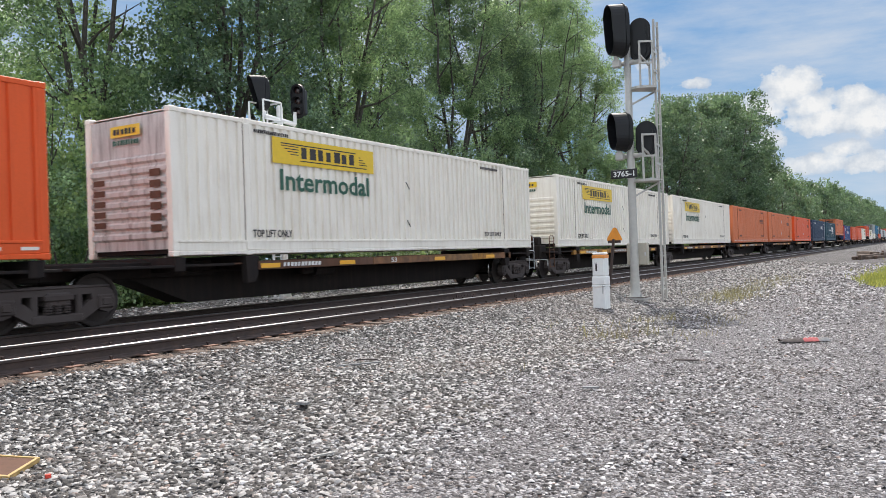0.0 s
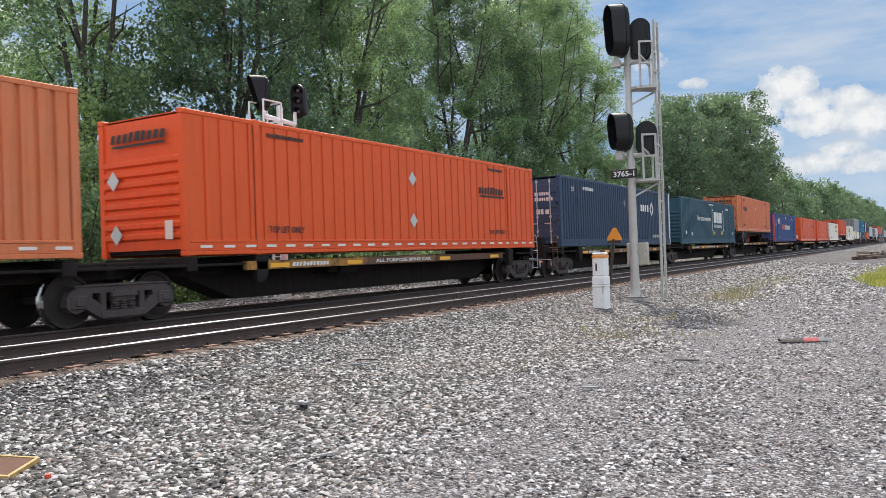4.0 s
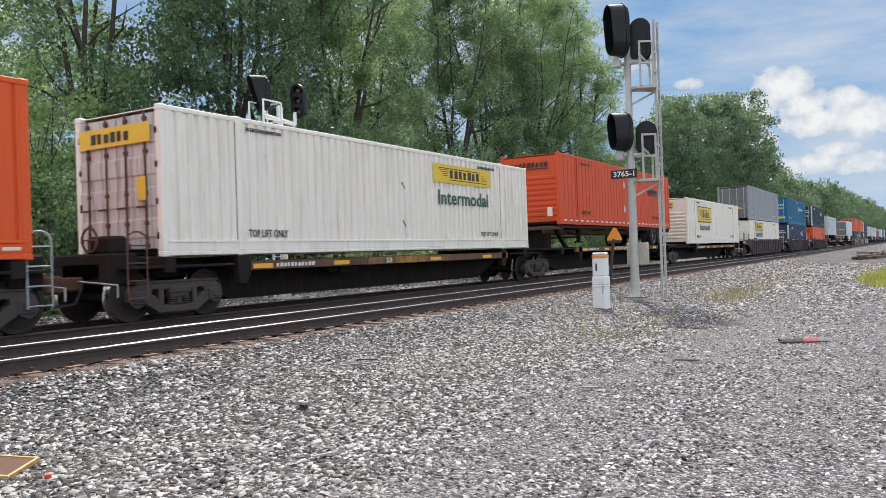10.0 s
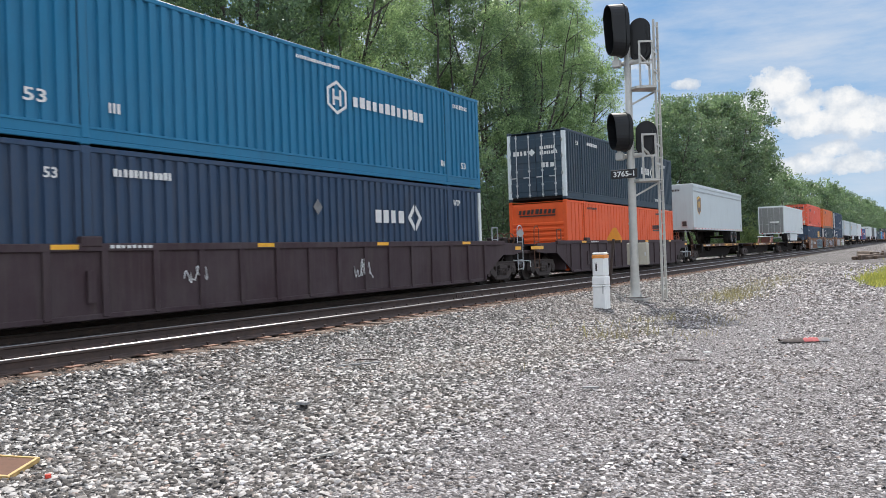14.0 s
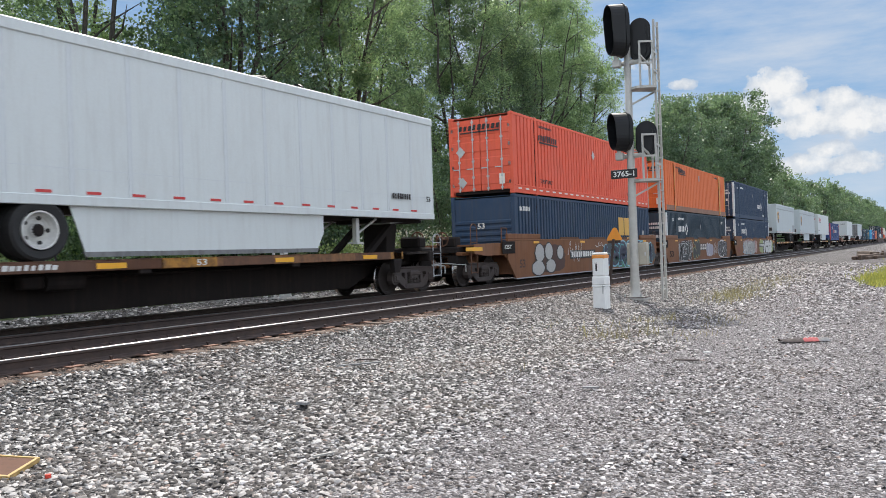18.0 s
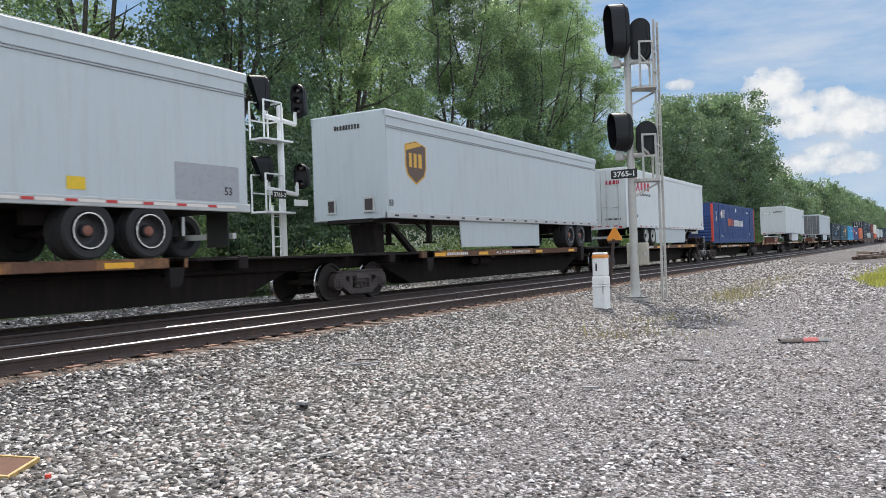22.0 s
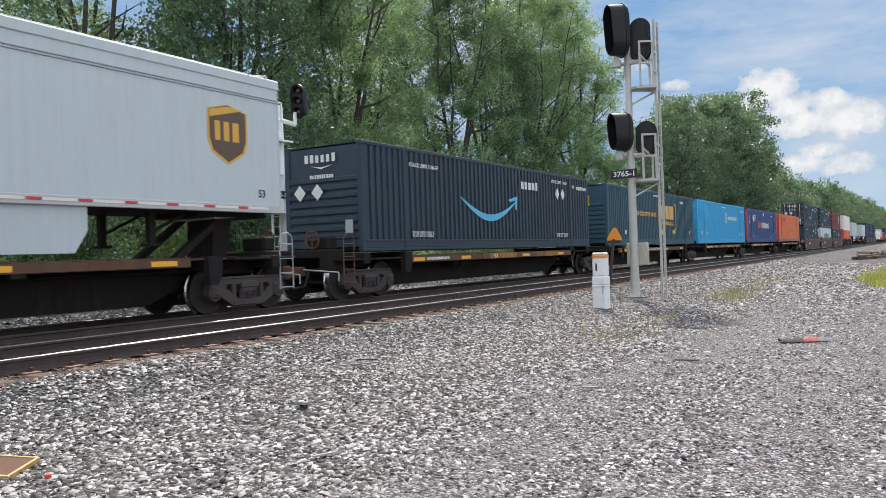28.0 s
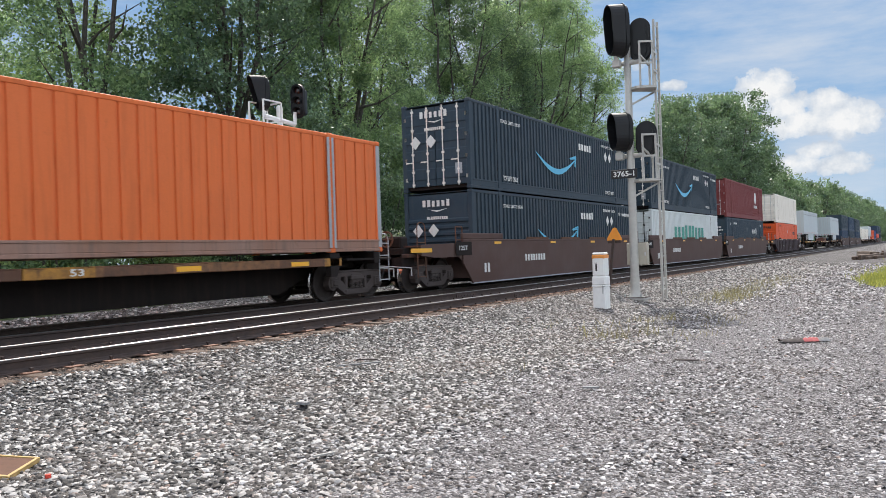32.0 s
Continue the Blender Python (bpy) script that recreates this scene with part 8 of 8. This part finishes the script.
def leafy_weeds():
    rng = np.random.default_rng(6)
    n = 520
    x, y = rng.uniform(25.0, 54.0, n), rng.normal(21.2, 0.55, n)
    z = np.array([ground_z(a, b) for a, b in zip(x, y)]) + rng.uniform(0.25, 1.0, n) * (2.0 + 0.6 * np.array([noise.noise((a * 0.5, b, 2.0)) for a, b in zip(x, y)]))
    v = leaf_cloud(rng, np.stack([x, y, z], 1), rng.uniform(0.3, 0.6, n), 40, 0.10)
    tagged(new("meadow", quads_mesh("meadow", v, MEADOWM)), "tall pale green leafy weeds below the trees", "plants", kind="stuff")


leafy_weeds()
blades("wildflowers", "white blossoms among the tall weeds", [(29.5, 20.6, 1.4, 0.4, 420), (32.5, 20.7, 1.4, 0.4, 420), (35.5, 20.8, 1.2, 0.4, 220)], FLOWER, 0.09, 0.045, 8, lift=2.2)

# ================= stones =================


def stones(name, label, mat, n, seed, sampler, size):
    rng = np.random.default_rng(seed)
    x, y = sampler(rng, n)
    n = len(x)
    base = np.array([(-1, -1, -0.6), (1, -1, -0.6), (1, 1, -0.6), (-1, 1, -0.6), (-0.62, -0.62, 0.8), (0.62, -0.62, 0.8), (0.62, 0.62, 0.8), (-0.62, 0.62, 0.8)])
    tri = np.array([(4, 5, 6), (4, 6, 7), (0, 1, 5), (0, 5, 4), (1, 2, 6), (1, 6, 5), (2, 3, 7), (2, 7, 6), (3, 0, 4), (3, 4, 7)])
    s = size(rng, x, y)
    j = base[None] * rng.uniform(0.5, 1.1, (n, 8, 1)) + rng.normal(0, 0.16, (n, 8, 3))
    j *= np.stack([rng.uniform(0.8, 1.3, n), rng.uniform(0.6, 0.95, n), rng.uniform(0.24, 0.5, n)], 1)[:, None]
    a = rng.uniform(0, 6.28, n)
    b = rng.normal(0, 0.22, n)
    ca, sa, cb, sb = np.cos(a), np.sin(a), np.cos(b), np.sin(b)
    X, Y, Z = j[..., 0], j[..., 1], j[..., 2]
    X, Z = X * cb[:, None] + Z * sb[:, None], -X * sb[:, None] + Z * cb[:, None]
    X, Y = X * ca[:, None] - Y * sa[:, None], X * sa[:, None] + Y * ca[:, None]
    z0 = np.array([ground_z(p, q) + 0.05 * noise.noise((p * 0.25, q * 0.25, 0)) * (0.35 if q > 7.9 else 1) + 0.025 * noise.noise((p * 1.1, q * 1.1, 3.0)) * (0.35 if q > 7.9 else 1) for p, q in zip(x, y)])
    v = np.stack([X * s[:, None] + x[:, None], Y * s[:, None] + y[:, None], Z * s[:, None] + (z0 + s * rng.uniform(-0.1, 0.45, n))[:, None]], 2).reshape(-1, 3)
    f = (tri[None] + 8 * np.arange(n)[:, None, None]).reshape(-1, 3)
    me = bpy.data.meshes.new(name)
    me.vertices.add(len(v))
    me.vertices.foreach_set("co", v.astype(np.float32).ravel())
    me.loops.add(3 * len(f))
    me.loops.foreach_set("vertex_index", f.astype(np.int32).ravel())
    me.polygons.add(len(f))
    me.polygons.foreach_set("loop_start", np.arange(0, 3 * len(f), 3, dtype=np.int32))
    me.update(calc_edges=True)
    me.materials.append(mat)
    return tagged(new(name, me), label, "gravel", kind="stuff")


def fan(rng, n, r0, r1, y0, y1, even):
    """Even near by, thinning out beyond r0; the edge towards y0 wavers."""
    m = n * 9
    x = np.where(rng.random(m) < even, rng.uniform(-1.5, r0, m), np.exp(rng.uniform(math.log(r0), math.log(r1), m)))
    y = rng.uniform(y0 - 0.8, y1, m)
    k = (y > y0 + 0.45 * np.sin(x * 0.9) + 0.3 * np.sin(x * 2.3 + 1) + rng.normal(0, 0.25, m)) & (y < 1.75 * x + 4.5 + rng.normal(0, 1.0, m)) & (rng.random(m) < (x + 1.5) / 4)
    return x[k][:n], y[k][:n]


stones("ballast", "grey angular ballast stones beside the rails", STONES, 96000, 21, lambda r, n: fan(r, n, 14.0, 62, 3.9, 8.1, 0.55), lambda r, x, y: (0.012 + 0.024 * r.random(len(x)) ** 1.4) * np.clip(np.hypot(x, y) / 22, 1, 2.2))
def lanes(rng, n):
    """Yard gravel: thin in the wheel lanes, heaped between them."""
    x, y = fan(rng, n, 11.0, 60, -2.5, 4.6, 0.55)
    k = np.array([0.55 * math.cos(2.73 * (q - 1.85 + 0.35 * noise.noise((p * 0.3, q * 0.3, 1.0)))) + 0.6 * noise.noise((p * 0.4, q * 1.6, 5.0)) for p, q in zip(x, y)])
    keep = rng.random(len(x)) < np.clip(0.62 + 0.8 * k, 0.3, 1.0)
    return x[keep], y[keep]


stones("gravel", "mixed grey and tan gravel of the yard", PEBBLES, 135000, 22, lanes, lambda r, x, y: (0.006 + 0.022 * r.random(len(x)) ** 2.0) * np.clip(np.hypot(x, y) / 14, 1, 2.6))
stones("ballast_between_tracks", "grey ballast stones between and under the tracks", STONES, 14000, 23, lambda r, n: (r.uniform(6, 70, n), r.uniform(15.0, 19.4, n)), lambda r, x, y: r.uniform(0.03, 0.06, len(x)))


stones("rusty_ballast", "rust-stained ballast stones along the near rail", RUSTSTONE, 7000, 24, lambda r, n: (r.uniform(2, 45, n) ** 1.0, r.uniform(7.95, 8.6, n)), lambda r, x, y: r.uniform(0.014, 0.032, len(x)))


# ---- ties: pieces of the two tracks ----
def ties():
    tie = mesh_of("tie", Geo().box(-0.115, -1.32, -0.36, 0.115, 1.32, -0.178, 0.012), TIEM)
    plate = mesh_of("tie_plate", Geo().box(-0.1, -0.19, -0.178, 0.1, 0.19, -0.162, 0.004), PLATEM)
    spike = mesh_of("spike", Geo().box(-0.012, -0.012, -0.17, 0.012, 0.012, -0.13).box(-0.02, -0.022, -0.135, 0.02, 0.022, -0.118), RAILM)
    rng = random.Random(2)
    for track, n, x0 in ((near_track, 150, 1.5), (far_track, 90, 4.0)):
        for i in range(n):
            x = x0 + i * 0.52 + rng.uniform(-0.03, 0.03)
            t = new("tie", tie)
            t.parent = track
            t.matrix_basis = Matrix.Translation((x, rng.uniform(-0.05, 0.05), rng.uniform(-0.012, 0.0))) @ Euler((0, 0, rng.uniform(-0.015, 0.015))).to_matrix().to_4x4()
            if track is near_track and i < 90:
                for s in (-0.7525, 0.7525):
                    p = new("tie_plate", plate)
                    p.parent = track
                    p.matrix_basis = Matrix.Translation((x, s, 0))
                    q = new("spike", spike)
                    q.parent = track
                    q.matrix_basis = Matrix.Translation((x + rng.uniform(-0.05, 0.05), s - 0.1, 0.0))


ties()


# ================= what moves =================
def motions():
    times = [0, 4, 8, 12, 16, 20, 24, 28, 32]
    for th, x, y, z in MOVERS:
        walk(th, [(t, Matrix.Translation((x - TRAVEL(t), y, z))) for t in times])
    spin = radians(86.0)
    for w, x, at in WHEELS:
        f0, f1 = (frame((x - d) / 22.1) for d in (62.0, 1.0))
        f0, f1 = max(1, f0), min(961, f1)
        if f1 <= f0:
            continue
        base = Matrix.Translation(at)
        rows = [(0.0, base)] if f0 > 1 else []
        rows += [((f - 1) / FPS, base @ Matrix.Rotation(-spin * (f - f0), 4, "Y")) for f in range(f0, f1 + 1)]
        if f1 < 961:
            rows.append((32.0, rows[-1][1]))
        walk(w, rows)
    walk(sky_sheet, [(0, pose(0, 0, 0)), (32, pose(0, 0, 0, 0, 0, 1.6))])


motions()
